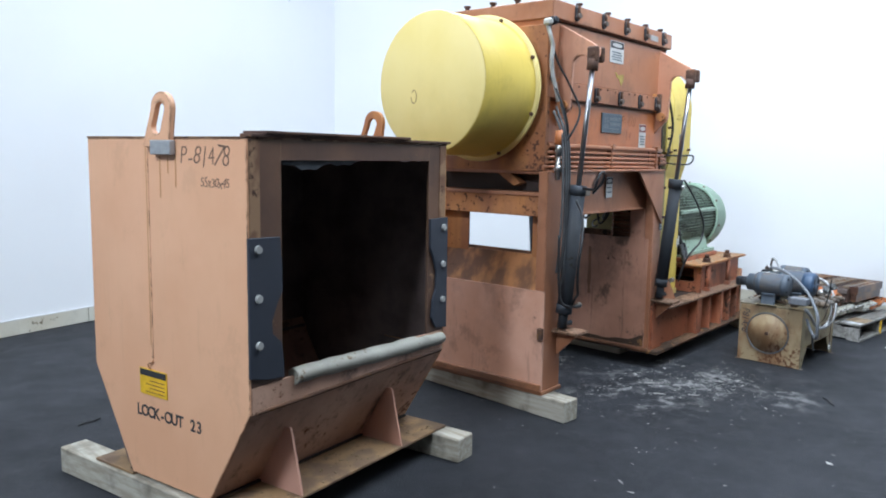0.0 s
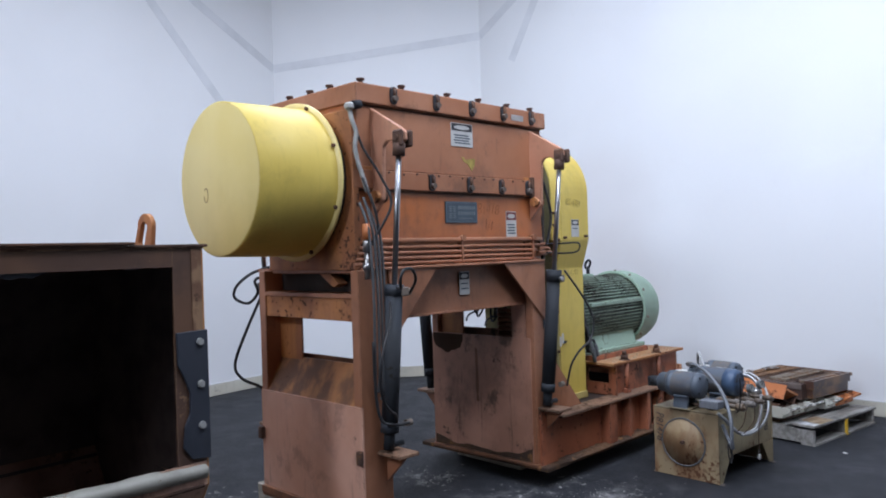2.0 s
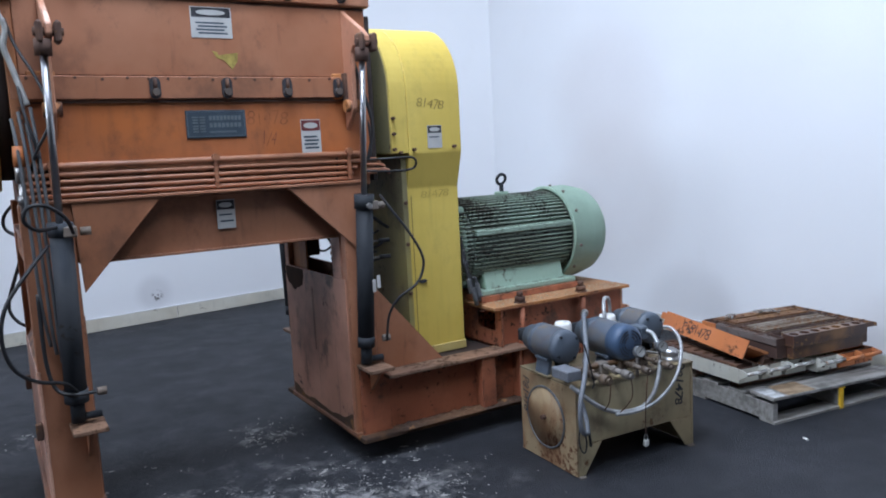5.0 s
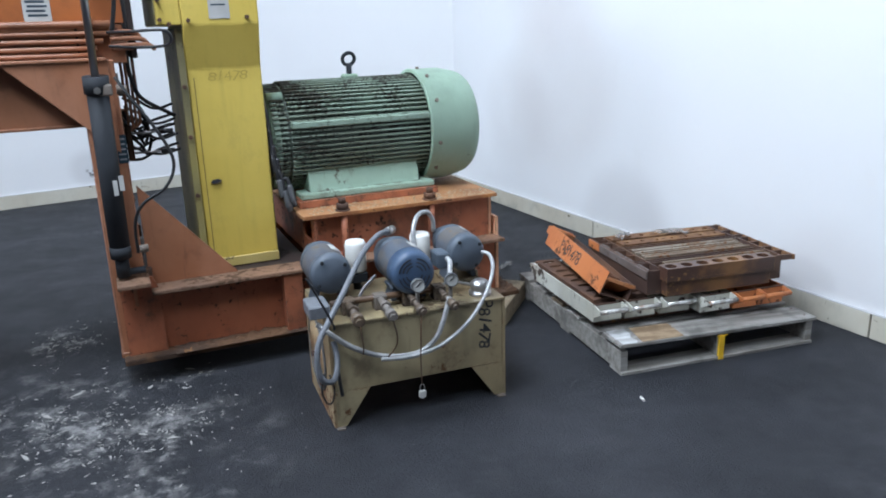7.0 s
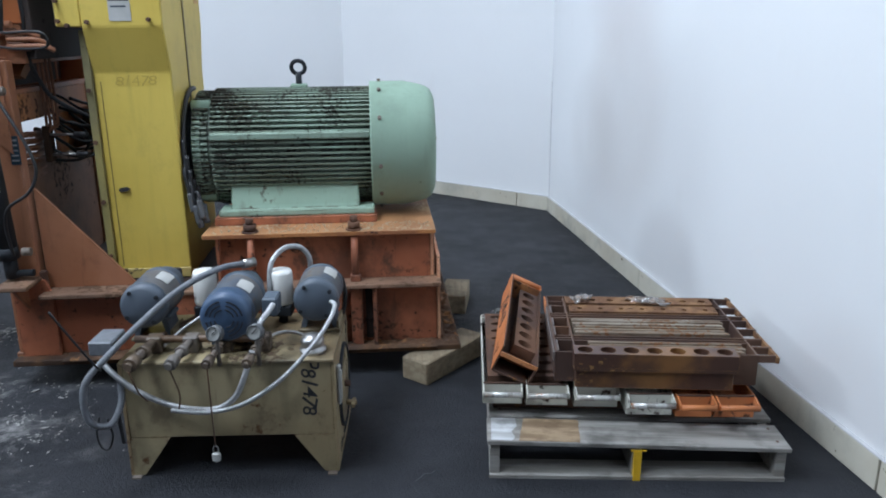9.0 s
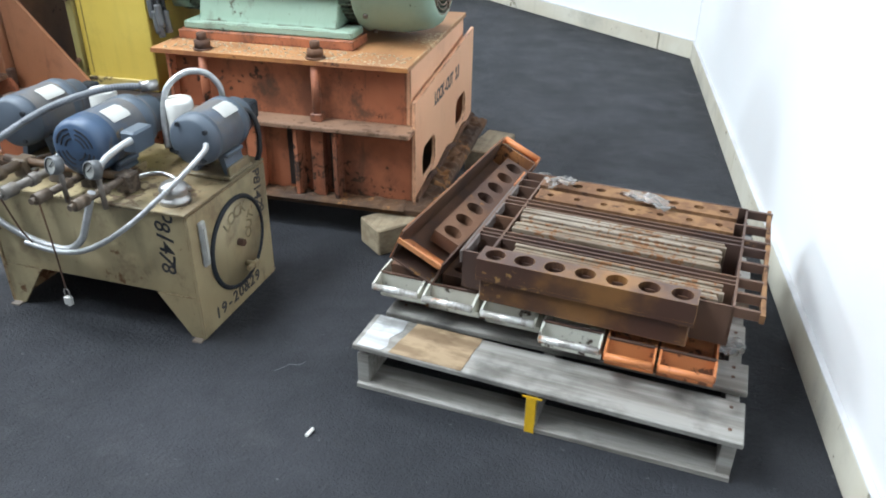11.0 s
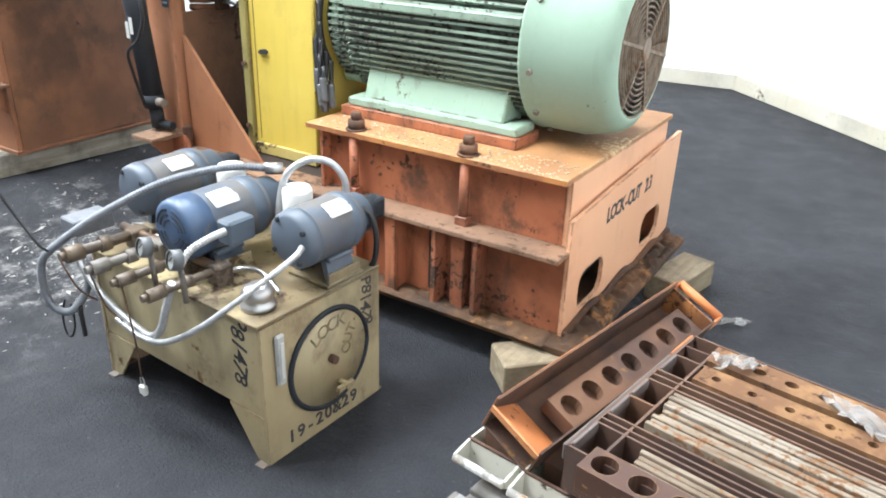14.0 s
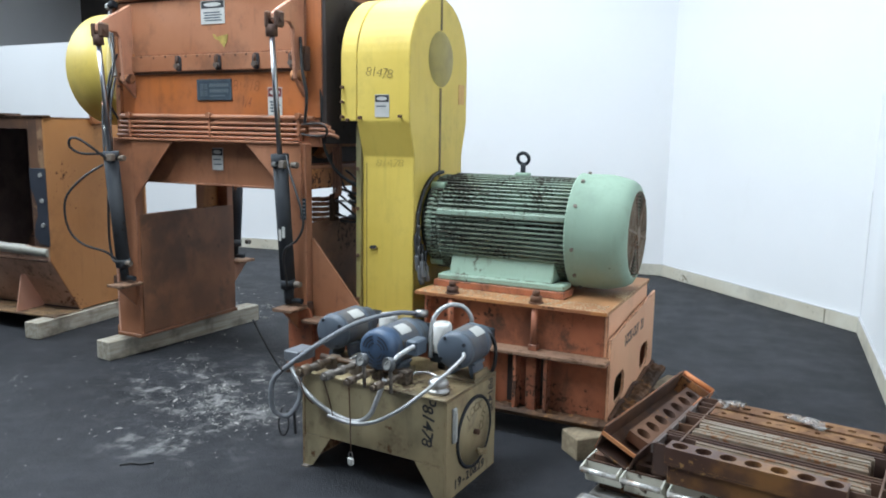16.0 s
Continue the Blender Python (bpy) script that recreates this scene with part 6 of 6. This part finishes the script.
# conduits
part("conduit", Shape().tube([(6.828, 2.465, 0.753), (6.74, 2.36, 0.765), (6.62, 2.20, 0.73), (6.50, 2.04, 0.64), (6.40, 1.94, 0.545), (6.345, 1.895, 0.48), (6.33, 1.885, 0.40), (6.345, 1.89, 0.315), (6.40, 1.92, 0.29), (6.43, 1.97, 0.35), (6.425, 2.0, 0.43)], 0.0122, 10, 30, 0.22), DARKCONDUIT, tank, "flexible grey conduit")
part("conduit_end", Shape().rod((6.815, 2.45, 0.755), (6.855, 2.495, 0.752), 0.021, seg=10), STEEL, tank)
part("conduit", Shape().tube([(6.36, 2.0, 0.52), (6.42, 1.975, 0.465), (6.50, 1.97, 0.40), (6.60, 1.975, 0.345), (6.70, 1.975, 0.32), (6.80, 1.96, 0.33), (6.87, 1.955, 0.38), (6.91, 1.955, 0.46), (6.945, 1.965, 0.56)], 0.0108, 10, 15, 0.28), SILVER, tank, "ribbed metal conduit")
part("conduit", Shape().tube([(6.62, 1.96, 0.325), (6.76, 1.95, 0.318), (6.90, 1.94, 0.355), (7.04, 1.96, 0.44), (7.15, 2.02, 0.54), (7.215, 2.10, 0.615), (7.235, 2.18, 0.655), (7.215, 2.225, 0.66)], 0.0086, 10, 17, 0.28), SILVER, tank, "long silver conduit looping in front")
part("conduit", Shape().tube([(6.957, 1.985, 0.60), (6.97, 2.02, 0.65), (6.995, 2.08, 0.68), (7.0, 2.13, 0.685)], 0.0108, 10, 15, 0.28), SILVER, tank)
part("pipe_loop", Shape().tube([(6.945, 2.38, 0.56), (6.935, 2.40, 0.68), (6.945, 2.43, 0.77), (6.99, 2.48, 0.815), (7.05, 2.52, 0.81), (7.085, 2.545, 0.76), (7.09, 2.55, 0.70)], 0.0115, 10, 8), SILVER, tank, "bent silver suction pipe")
part("oil_pipe", Shape().tube([(6.93, 2.12, 0.515), (6.99, 2.18, 0.54), (7.06, 2.2, 0.54), (7.16, 2.18, 0.512)], 0.008, 8, 6), STEEL, tank)
part("oil_pipe", Shape().tube([(6.56, 2.12, 0.52), (6.62, 2.22, 0.56), (6.70, 2.28, 0.6)], 0.008, 8, 6), STEEL, tank)
part("hose", Shape().tube([(7.19, 2.50, 0.70), (7.225, 2.52, 0.67), (7.24, 2.525, 0.60), (7.235, 2.525, 0.53), (7.22, 2.52, 0.487)], 0.010, 8, 6), HOSE, tank)
part("cable", Shape().tube([(6.30, 1.80, 0.79), (6.35, 1.825, 0.68), (6.40, 1.86, 0.565), (6.41, 1.885, 0.53)], 0.0045, 6, 5), HOSE, tank, "stiff black cable end")
part("cable", Shape().tube([(6.425, 1.945, 0.31), (6.43, 1.942, 0.25), (6.435, 1.94, 0.20)], 0.008, 6, 4), HOSE, tank, "thick black cable end")
part("cable", Shape().tube([(6.36, 1.93, 0.32), (6.345, 1.92, 0.25), (6.36, 1.915, 0.195), (6.385, 1.92, 0.19), (6.40, 1.93, 0.24), (6.385, 1.935, 0.31)], 0.004, 6, 6), HOSE, tank, "thin black wire loop")
pl = part("padlock", Shape().box(-0.016, 0.016, -0.009, 0.009, -0.022, 0.014, 0.005, Matrix.Translation((6.787, 1.918, 0.150))).rod((6.787, 1.918, 0.128), (6.787, 1.918, 0.124), 0.006, seg=8), LABELWHITE, tank, "small white padlock hanging on a wire")
part("shackle", Shape().tube([(6.777, 1.918, 0.162), (6.777, 1.918, 0.182), (6.781, 1.918, 0.190), (6.787, 1.918, 0.193), (6.793, 1.918, 0.190), (6.797, 1.918, 0.182), (6.797, 1.918, 0.162)], 0.0026, 6, 3), STEEL, pl)
part("wire", Shape().tube([(6.787, 1.918, 0.192), (6.786, 1.917, 0.32), (6.79, 1.90, 0.53)], 0.003, 5, 3), RUST, pl)
part("wire", Shape().tube([(6.66, 1.88, 0.53), (6.68, 1.90, 0.42), (6.65, 1.96, 0.33)], 0.003, 5, 4), RUST, tank)
part("wire", Shape().tube([(6.515, 1.87, 0.53), (6.53, 1.90, 0.43), (6.54, 1.95, 0.37)], 0.003, 5, 4), RUST, tank)

# ---- pallet with screens and dies ----
PP = pose(7.842, 1.955, 0.0, 0, 0, -3.6)
pal = thing("pallet", PP, "weathered grey wooden pallet under rusty machine parts", "pallet")
PW, PDP, PH = 1.155, 1.30, 0.148


def ppart(name, s, m, parent=pal, label=""):
    return part(name, s, m, parent, label, True)


random.seed(14)
for y0, y1, m in ((0.0, 0.185, PALLETGREY), (0.235, 0.38, PALLETGREY), (0.46, 0.60, PALLETGREY), (0.68, 0.82, PALLETBROWN), (0.90, 1.04, PALLETGREY), (1.14, PDP, PALLETGREY)):
    lift = Matrix.Translation((PW, 0, PH)) @ Matrix.Rotation(math.radians(1.05 if y0 == 0.0 else 0.0), 4, "Y") @ Matrix.Translation((-PW, 0, -PH))
    ppart("deck_board", Shape().box(-0.012 + 0.02 * random.random(), PW + 0.02 * random.random(), y0, y1, PH - 0.02, PH, 0.003, lift), m, pal, "warped front board lifting at one end" if y0 == 0.0 else "")
lift = Matrix.Translation((PW, 0, PH)) @ Matrix.Rotation(math.radians(1.05), 4, "Y") @ Matrix.Translation((-PW, 0, -PH))
tear = random.Random(5)
rim = [(0.112 + 0.0028 * i + 0.003 * tear.random(), 0.003 + 0.0179 * i) for i in range(10, -1, -1)] + [(0.352 + 0.0012 * i + 0.004 * tear.random(), 0.003 + 0.0179 * i) for i in range(11)]
patch = Shape().prism(rim, "z", PH + 0.0003, PH + 0.0022)
patch.bm.transform(lift)
ppart("patch_board", patch, OILPATCH, pal, "brown patch on the front board")
pale = Shape().prism([(0.006, 0.004), (0.085, 0.002), (0.100, 0.03), (0.088, 0.075), (0.112, 0.12), (0.108, 0.181), (0.008, 0.182)], "z", PH + 0.0003, PH + 0.0018)
pale.bm.transform(lift)
ppart("pale_end", pale, PALEWOOD, pal, "whitened end of the front board")
for x in (0.0, PW / 2 - 0.02, PW - 0.04):
    ppart("stringer", Shape().box(x, x + 0.04, 0.012, PDP - 0.01, 0.018, PH - 0.02, 0.002), PALLETGREY)
for y0, y1 in ((0.0, 0.12), (0.58, 0.70), (1.16, 1.29)):
    ppart("bottom_board", Shape().box(0.0, PW, y0, y1, 0.0, 0.018, 0.002), PALLETGREY)
ppart("yellow_mark", Shape().box(0.563, 0.592, -0.004, 0.011, 0.0, 0.127), TAGYELLOW, pal, "yellow paint-marked stringer end")
ppart("yellow_mark", Shape().box(0.55, 0.61, -0.0035, -0.0005, 0.130, 0.135), TAGYELLOW)
nl = ppart("nail", Shape().rod((0.05, 0.05, PH), (0.05, 0.05, PH + 0.002), 0.006, seg=8), RUST)
for x, y in ((0.05, 0.15), (0.56, 0.05), (0.6, 0.15), (1.13, 0.05), (1.13, 0.15), (1.13, 0.30), (1.13, 0.35), (0.05, 0.3), (1.13, 0.95), (1.13, 0.55)):
    again(nl, (x - 0.05, y - 0.05, 0))


def at_pallet(x, y, z, turn=0, rx=0, ry=0):
    return PP @ pose(x, y, z, rx, ry, turn)


def tray(x, y, z, w, d, h, m, label):
    """An open box tray with a rod handle across each end."""
    o = thing("steel_tray", at_pallet(x, y, z), label, "steel tray", "painted steel trays on the pallet")
    for n, b in (("side", (0, w, 0, 0.006, 0, h)), ("side", (0, w, d - 0.006, d, 0, h)), ("end", (0, 0.006, 0.006, d - 0.006, 0, h)), ("end", (w - 0.006, w, 0.006, d - 0.006, 0, h)), ("bottom", (0.006, w - 0.006, 0.006, d - 0.006, 0, 0.006))):
        part(n, Shape().box(*b), m, o, "", True)
    for yy in (-0.065, d + 0.065):
        part("handle", Shape().rod((0.004, yy, h - 0.022), (w - 0.004, yy, h - 0.022), 0.0118, seg=12), TRAYBAR if m is WHITEWORN else m, o, "round bar handle", True)
        for x0 in (0.0, w - 0.007):
            part("handle_arm", Shape().prism([(0 if yy < 0 else d, h - 0.07), (0 if yy < 0 else d, h), (yy, h - 0.013), (yy, h - 0.033)], "x", x0, x0 + 0.007), m, o, "", True)
    part("rim", Shape().box(0.0, w, -0.0015, 0.0065, h - 0.005, h + 0.0015), RUST, o, "rusty worn rim", True)
    return o


for x, y, w, m, lab in ((-0.025, 0.235, 0.165, WHITEWORN, "worn white steel tray on the pallet"), (0.155, 0.225, 0.175, WHITEWORN, "worn white steel tray on the pallet"), (0.355, 0.215, 0.18, WHITEWORN, "chipped white steel tray on the pallet"), (0.558, 0.15, 0.185, WHITEWORN, "chipped white steel tray on the pallet"), (0.755, 0.135, 0.145, TRAYORANGE, "orange steel tray on the pallet"), (0.908, 0.135, 0.16, TRAYORANGE, "orange steel tray on the pallet")):
    tray(x, y + 0.02, PH + 0.05, w, 0.76, 0.095, m, lab)
for y in (0.31, 0.62, 0.86):
    s = Shape().box(0.0, 1.02, 0.0, 0.07, 0.0, 0.049, 0.003)
    ob = solo("steel_bearer", s, RUST, "rusty flat steel bearer between trays and pallet", "steel bar", "rusty bearers under the trays", keep=True)
    ob.matrix_world = at_pallet(0.02, y, PH + 0.0005)


def slotted(w, d, h, n, radius, rv=None, square=False):
    """A bar with a row of holes in its top, from its corner."""
    hs = [circle(w * (i + 0.5) / n, d * 0.5, radius, 4 if square else 16, rv, math.pi / 4 if square else 0.0, 2 * math.pi + (math.pi / 4 if square else 0.0)) for i in range(n)]
    return Shape().prism([(0, 0), (w, 0), (w, d), (0, d)], "z", 0.012, h, hs).box(0.0005, w - 0.0005, 0.0005, d - 0.0005, 0, 0.012)


def die_block(shape, place, m, label):
    o = solo("die_block", shape, m, label, "die block", "rusty die blocks on the pallet", keep=True)
    o.matrix_world = place
    return o


GZ = PH + 0.145 + 0.022
GP = pose(8.13, 2.15, GZ, 0, 0, -5.5)
grate = thing("screen_grate", GP, "rusty steel screen grate filled with flat bars", "screen grate")


def gpart(name, s, m, parent=grate, label=""):
    return part(name, s, m, parent, label, True)


GH = 0.135
for y in (0.02, 0.145, 0.165, 0.19, 0.40, 0.43, 0.455, 0.565, 0.69):
    gpart("long_web", Shape().box(0.0, 0.806, y, y + 0.006, 0.0, GH - 0.002 * (y * 100 % 3)), GRATERUST)
for x in (-0.004, 0.075, 0.80):
    gpart("cross_web", Shape().box(x, x + 0.007, 0.02, 0.69, 0.0, GH - 0.004), GRATERUST)
gpart("end_bar", Shape().prism([(0.874, 0.012), (0.888, 0.012), (0.884, 0.3), (0.888, 0.42), (0.882, 0.73), (0.870, 0.73), (0.874, 0.4)], "z", GH - 0.034, GH - 0.008), RUSTBRIGHT, grate, "bent rusty end bar")
for i, y in enumerate((0.02, 0.105, 0.19, 0.30, 0.40, 0.455, 0.565, 0.69)):
    gpart("end_finger", Shape().box(0.806, 0.876 + 0.012 * (i % 2), y, y + 0.011, GH - 0.036, GH - 0.004, 0.002), GRATERUST)
gpart("end_bar", Shape().box(-0.013, -0.006, 0.02, 0.56, GH - 0.05, GH - 0.006, 0.002), MAUVESTEEL, grate, "grey flat end bar")
gpart("end_bar", Shape().box(-0.013, -0.006, 0.565, 0.70, GH - 0.05, GH - 0.004, 0.002), TRAYORANGE, grate, "orange flat end bar")
for y0, y1 in ((0.03, 0.142), (0.20, 0.295), (0.31, 0.396), (0.465, 0.56)):
    gpart("cell_rim", Shape().box(0.004, 0.012, y0, y1, GH - 0.03, GH + 0.001, 0.002), MAUVESTEEL)
for y in (0.30, 0.63):
    gpart("short_web", Shape().box(0.0, 0.075, y, y + 0.007, 0.0, GH - 0.006), RUST)
for y0, n, x0, x1, m in ((0.035, 5, 0.135, 0.775, BARSTEEL), (0.213, 5, 0.092, 0.755, BARSTEEL), (0.312, 4, 0.086, 0.76, GREYBAR)):
    for i in range(n):
        random.seed(int(y0 * 1000) + i)
        gpart("flat_bar", Shape().box(x0 + 0.012 * random.random(), x1 - 0.02 * random.random(), y0 + i * 0.0182, y0 + i * 0.0182 + 0.0142, 0.03, GH + 0.006 - 0.010 * random.random(), 0.002), m)
die_block(slotted(0.645, 0.088, 0.074, 7, 0.0315), GP @ pose(0.066, -0.05, 0.08), DIERUST, "heavy rusty die block with seven round holes")
part("shelf_block", Shape().box(0.075, 0.70, -0.036, 0.018, 0.0, 0.079, 0.003), DIERUST, grate, "", True)
die_block(slotted(0.675, 0.085, 0.11, 7, 0.0125), GP @ pose(0.095, 0.472, 0.03), RUSTBRIGHT, "rusty bar with a row of small holes")
die_block(slotted(0.69, 0.09, 0.11, 8, 0.0185, 0.015), GP @ pose(0.085, 0.585, 0.03), RUSTBRIGHT, "rusty bar with a row of oval holes")
for x in (0.0, 0.185):
    die_block(slotted(0.74, 0.135, 0.10, 8, 0.018, 0.042), at_pallet(x + 0.132, 0.30, PH + 0.055, 90), RUST, "rusty slotted die bar lying in a tray")
# orange tray leaning askew on the others
TP = pose(7.868, 2.215, GZ + 0.035, 0, 0, -8.2) @ pose(0, 0, 0, 2.6, 24, 0)
tilt = thing("die_tray", TP, "open orange tray with a holed die bar, leaning askew", "die tray")
for n, b, m in (("painted_skin", (-0.0015, 0, 0, 0.86, 0, 0.125), TRAYORANGE), ("side", (0.0002, 0.006, 0, 0.86, 0, 0.1245), RUST), ("side", (0.164, 0.17, 0, 0.86, 0, 0.10), RUST), ("bottom", (0.006, 0.164, 0, 0.86, 0, 0.006), RUST), ("lip", (0.002, 0.168, -0.011, -0.004, 0.082, 0.100), CHIPPEDLIP), ("end", (0.006, 0.164, 0.854, 0.86, 0.006, 0.10), RUSTY), ):
    part(n, Shape().box(*b), m, tilt, "", True)
part("sloped_end", Shape().prism([(0.122, 0.007), (0.127, 0.010), (-0.002, 0.092), (-0.004, 0.088)], "x", 0.0065, 0.1635), TRAYORANGE, tilt, "orange sloping end plate", True)
s = slotted(0.66, 0.10, 0.05, 7, 0.030, 0.033)
s.bm.transform(pose(0.162, 0.155, 0.03, 0, 0, 90))
part("die_bar", s, RUST, tilt, "rusty die bar with seven holes", True)
part("handle", Shape().rod((0.003, 0.905, 0.095), (0.167, 0.905, 0.095), 0.0145, seg=12), TRAYORANGE, tilt, "orange round bar handle", True)
for x0 in (0.0, 0.164):
    part("handle_arm", Shape().box(x0, x0 + 0.006, 0.86, 0.915, 0.06, 0.105), TRAYORANGE, tilt, "", True)
lettered("marker_number", "P-81478", 0.07, TP @ pose(-0.0021, 0.50, 0.062, 90, 0, -90), INK, tilt, 1.0, 0.0035, True, 27)


def film_scrap(m, w, d, seed, label):
    """A crumpled scrap of clear film."""
    rnd = random.Random(seed)
    s = Shape()
    n = 9
    grid = [[s.bm.verts.new(m @ Vector((w * (i / n - 0.5) * (1 + 0.3 * rnd.random()), d * (j / n - 0.5) * (1 + 0.3 * rnd.random()), 0.006 + 0.03 * rnd.random()))) for j in range(n + 1)] for i in range(n + 1)]
    for i in range(n):
        for j in range(n):
            if (i - n / 2) ** 2 + (j - n / 2) ** 2 < n * n * (0.12 + 0.16 * rnd.random()):
                s.bm.faces.new((grid[i][j], grid[i + 1][j], grid[i + 1][j + 1], grid[i][j + 1]))
    bmesh.ops.delete(s.bm, geom=[v for v in s.bm.verts if not v.link_faces], context="VERTS")
    return solo("film_scrap", s, FOIL, label, "plastic scrap")


film_scrap(GP @ pose(0.16, 0.60, GH + 0.004, 0, 0, 35), 0.13, 0.065, 3, "crumpled clear plastic scrap on the rusty bars")
film_scrap(GP @ pose(0.46, 0.58, GH + 0.004, 0, 0, -25), 0.18, 0.07, 8, "crumpled clear plastic scrap on the rusty bars")
film_scrap(PP @ pose(1.10, 0.42, PH + 0.0, 0, 0, 40), 0.12, 0.07, 11, "crumpled plastic scrap on the pallet")
film_scrap(pose(8.08, 3.80, 0.0, 0, 0, 35), 0.16, 0.05, 15, "flattened plastic scrap on the floor")

# ---- litter on the floor ----
rnd = random.Random(21)
s = Shape()


def flake(x, y, r):
    n = rnd.randint(4, 6)
    a0 = rnd.random() * 6
    ca, sa, long = math.cos(a0 * 3), math.sin(a0 * 3), 0.8 + 1.1 * rnd.random()
    ring = [(r * long * (0.6 + 0.8 * rnd.random()) * math.cos(6.283 * i / n), r * (0.25 + 0.5 * rnd.random()) * math.sin(6.283 * i / n)) for i in range(n)]
    ring = [(x + ca * u - sa * v, y + sa * u + ca * v) for u, v in ring]
    lo = [s.bm.verts.new((u, v, 0.0005)) for u, v in ring]
    hi = [s.bm.verts.new((u, v, 0.001 + r * 0.25 * rnd.random())) for u, v in ring]
    s.bm.faces.new(hi)
    for i in range(n):
        s.bm.faces.new((lo[i], lo[(i + 1) % n], hi[(i + 1) % n], hi[i]))


for cx, cy, sx, sy, n, r in ((5.42, 2.5, 0.25, 0.2, 720, 0.0045), (5.55, 2.25, 0.22, 0.2, 350, 0.005), (5.0, 2.75, 0.35, 0.25, 300, 0.0045), (5.19, 3.65, 0.12, 0.08, 280, 0.006), (4.95, 2.6, 0.5, 0.4, 420, 0.0045), (5.2, 1.95, 0.5, 0.35, 80, 0.004), (4.5, 2.3, 0.4, 0.3, 90, 0.005), (3.7, 4.4, 0.2, 0.12, 160, 0.007), (3.2, 4.8, 0.15, 0.1, 80, 0.007), (4.28, 3.48, 0.15, 0.1, 60, 0.006), (6.5, 1.2, 1.5, 0.8, 30, 0.004), (4.0, 1.2, 2.0, 1.2, 50, 0.004), (8.2, 4.0, 0.5, 1.2, 24, 0.005), (5.4, 2.5, 0.3, 0.25, 60, 0.013), (4.5, 2.3, 0.5, 0.4, 12, 0.013)):
    heaps = [(rnd.gauss(cx, sx), rnd.gauss(cy, sy), 0.02 + 0.09 * rnd.random() ** 2) for i in range(max(3, n // 28))]
    for i in range(n * 2 // 3):
        hx, hy, hs = heaps[rnd.randrange(len(heaps))] if n > 100 and rnd.random() < 0.72 else (cx, cy, sx * 1.3)
        flake(rnd.gauss(hx, hs), rnd.gauss(hy, hs), r * (0.3 + 1.9 * rnd.random() ** 3))
solo("debris", s, plain("white_debris", (0.40, 0.388, 0.365), 0.8, 0.0, 0.5, 12), "scattered white flakes and dust on the floor", "debris", kind="stuff")
s = Shape().rod((7.79, 1.69, 0.006), (7.796, 1.725, 0.006), 0.006, seg=10)
solo("chalk_stub", s, WHITE, "small white chalk stub on the floor", "chalk")
s = Shape().tube([(7.55, 1.945, 0.003), (7.572, 1.972, 0.004), (7.585, 1.99, 0.006), (7.612, 1.996, 0.004), (7.626, 2.02, 0.003)], 0.0012, 5, 4)
solo("wire_scrap", s, GREYHOSE, "thin bent wire scrap on the floor", "wire")

for x, y, turn in ((5.64, 1.53, 35), (1.75, 4.70, 10)):
    s = Shape().tube([(0, 0, 0.005), (0.05, 0.012, 0.008), (0.10, 0.004, 0.006), (0.16, 0.02, 0.005)], 0.005, 6, 4)
    s.bm.transform(pose(x, y, 0, 0, 0, turn))
    solo("rubber_scrap", s, HOSE, "thin black rubber scrap on the floor", "scrap")


def crumbs(m, x0, x1, y0, y1, n, r, seed):
    """Loose flakes lying on a flat place of m."""
    rnd = random.Random(seed)
    q = Shape()
    for k in range(n):
        x, y = x0 + (x1 - x0) * rnd.random(), y0 + (y1 - y0) * rnd.random()
        rr, a0, c = r * (0.4 + rnd.random() ** 2), rnd.random() * 6, rnd.randint(4, 6)
        ring = [(x + rr * (0.5 + rnd.random()) * math.cos(a0 + 6.283 * i / c), y + rr * (0.4 + 0.8 * rnd.random()) * math.sin(a0 + 6.283 * i / c)) for i in range(c)]
        lo = [q.bm.verts.new(m @ Vector((u, v, 0.0))) for u, v in ring]
        hi = [q.bm.verts.new(m @ Vector((u, v, 0.002 + rr * 0.5 * rnd.random()))) for u, v in ring]
        q.bm.faces.new(hi)
        for i in range(c):
            q.bm.faces.new((lo[i], lo[(i + 1) % c], hi[(i + 1) % c], hi[i]))
    return q


CRUMB = plain("pale_crumbs", (0.60, 0.49, 0.34), 0.8, 0.0, 0.5, 60)
solo("crumbs", crumbs(mill.matrix_world @ MILL_PLACE.inverted() @ pose(0.028, -0.105, 0.7555), 6.50, 7.60, 2.955, 3.12, 380, 0.0050, 4), CRUMB, "pale crumbs lying on the motor plate", "debris", kind="stuff")
solo("crumbs", crumbs(HP @ pose(0, 0, 0.1505), 0.05, 1.40, 0.0, 0.26, 150, 0.006, 6), plain("brown_crumbs", (0.24, 0.17, 0.10), 0.8, 0.0, 0.5, 60), "brown crumbs lying on the hopper flange", "debris", kind="stuff")
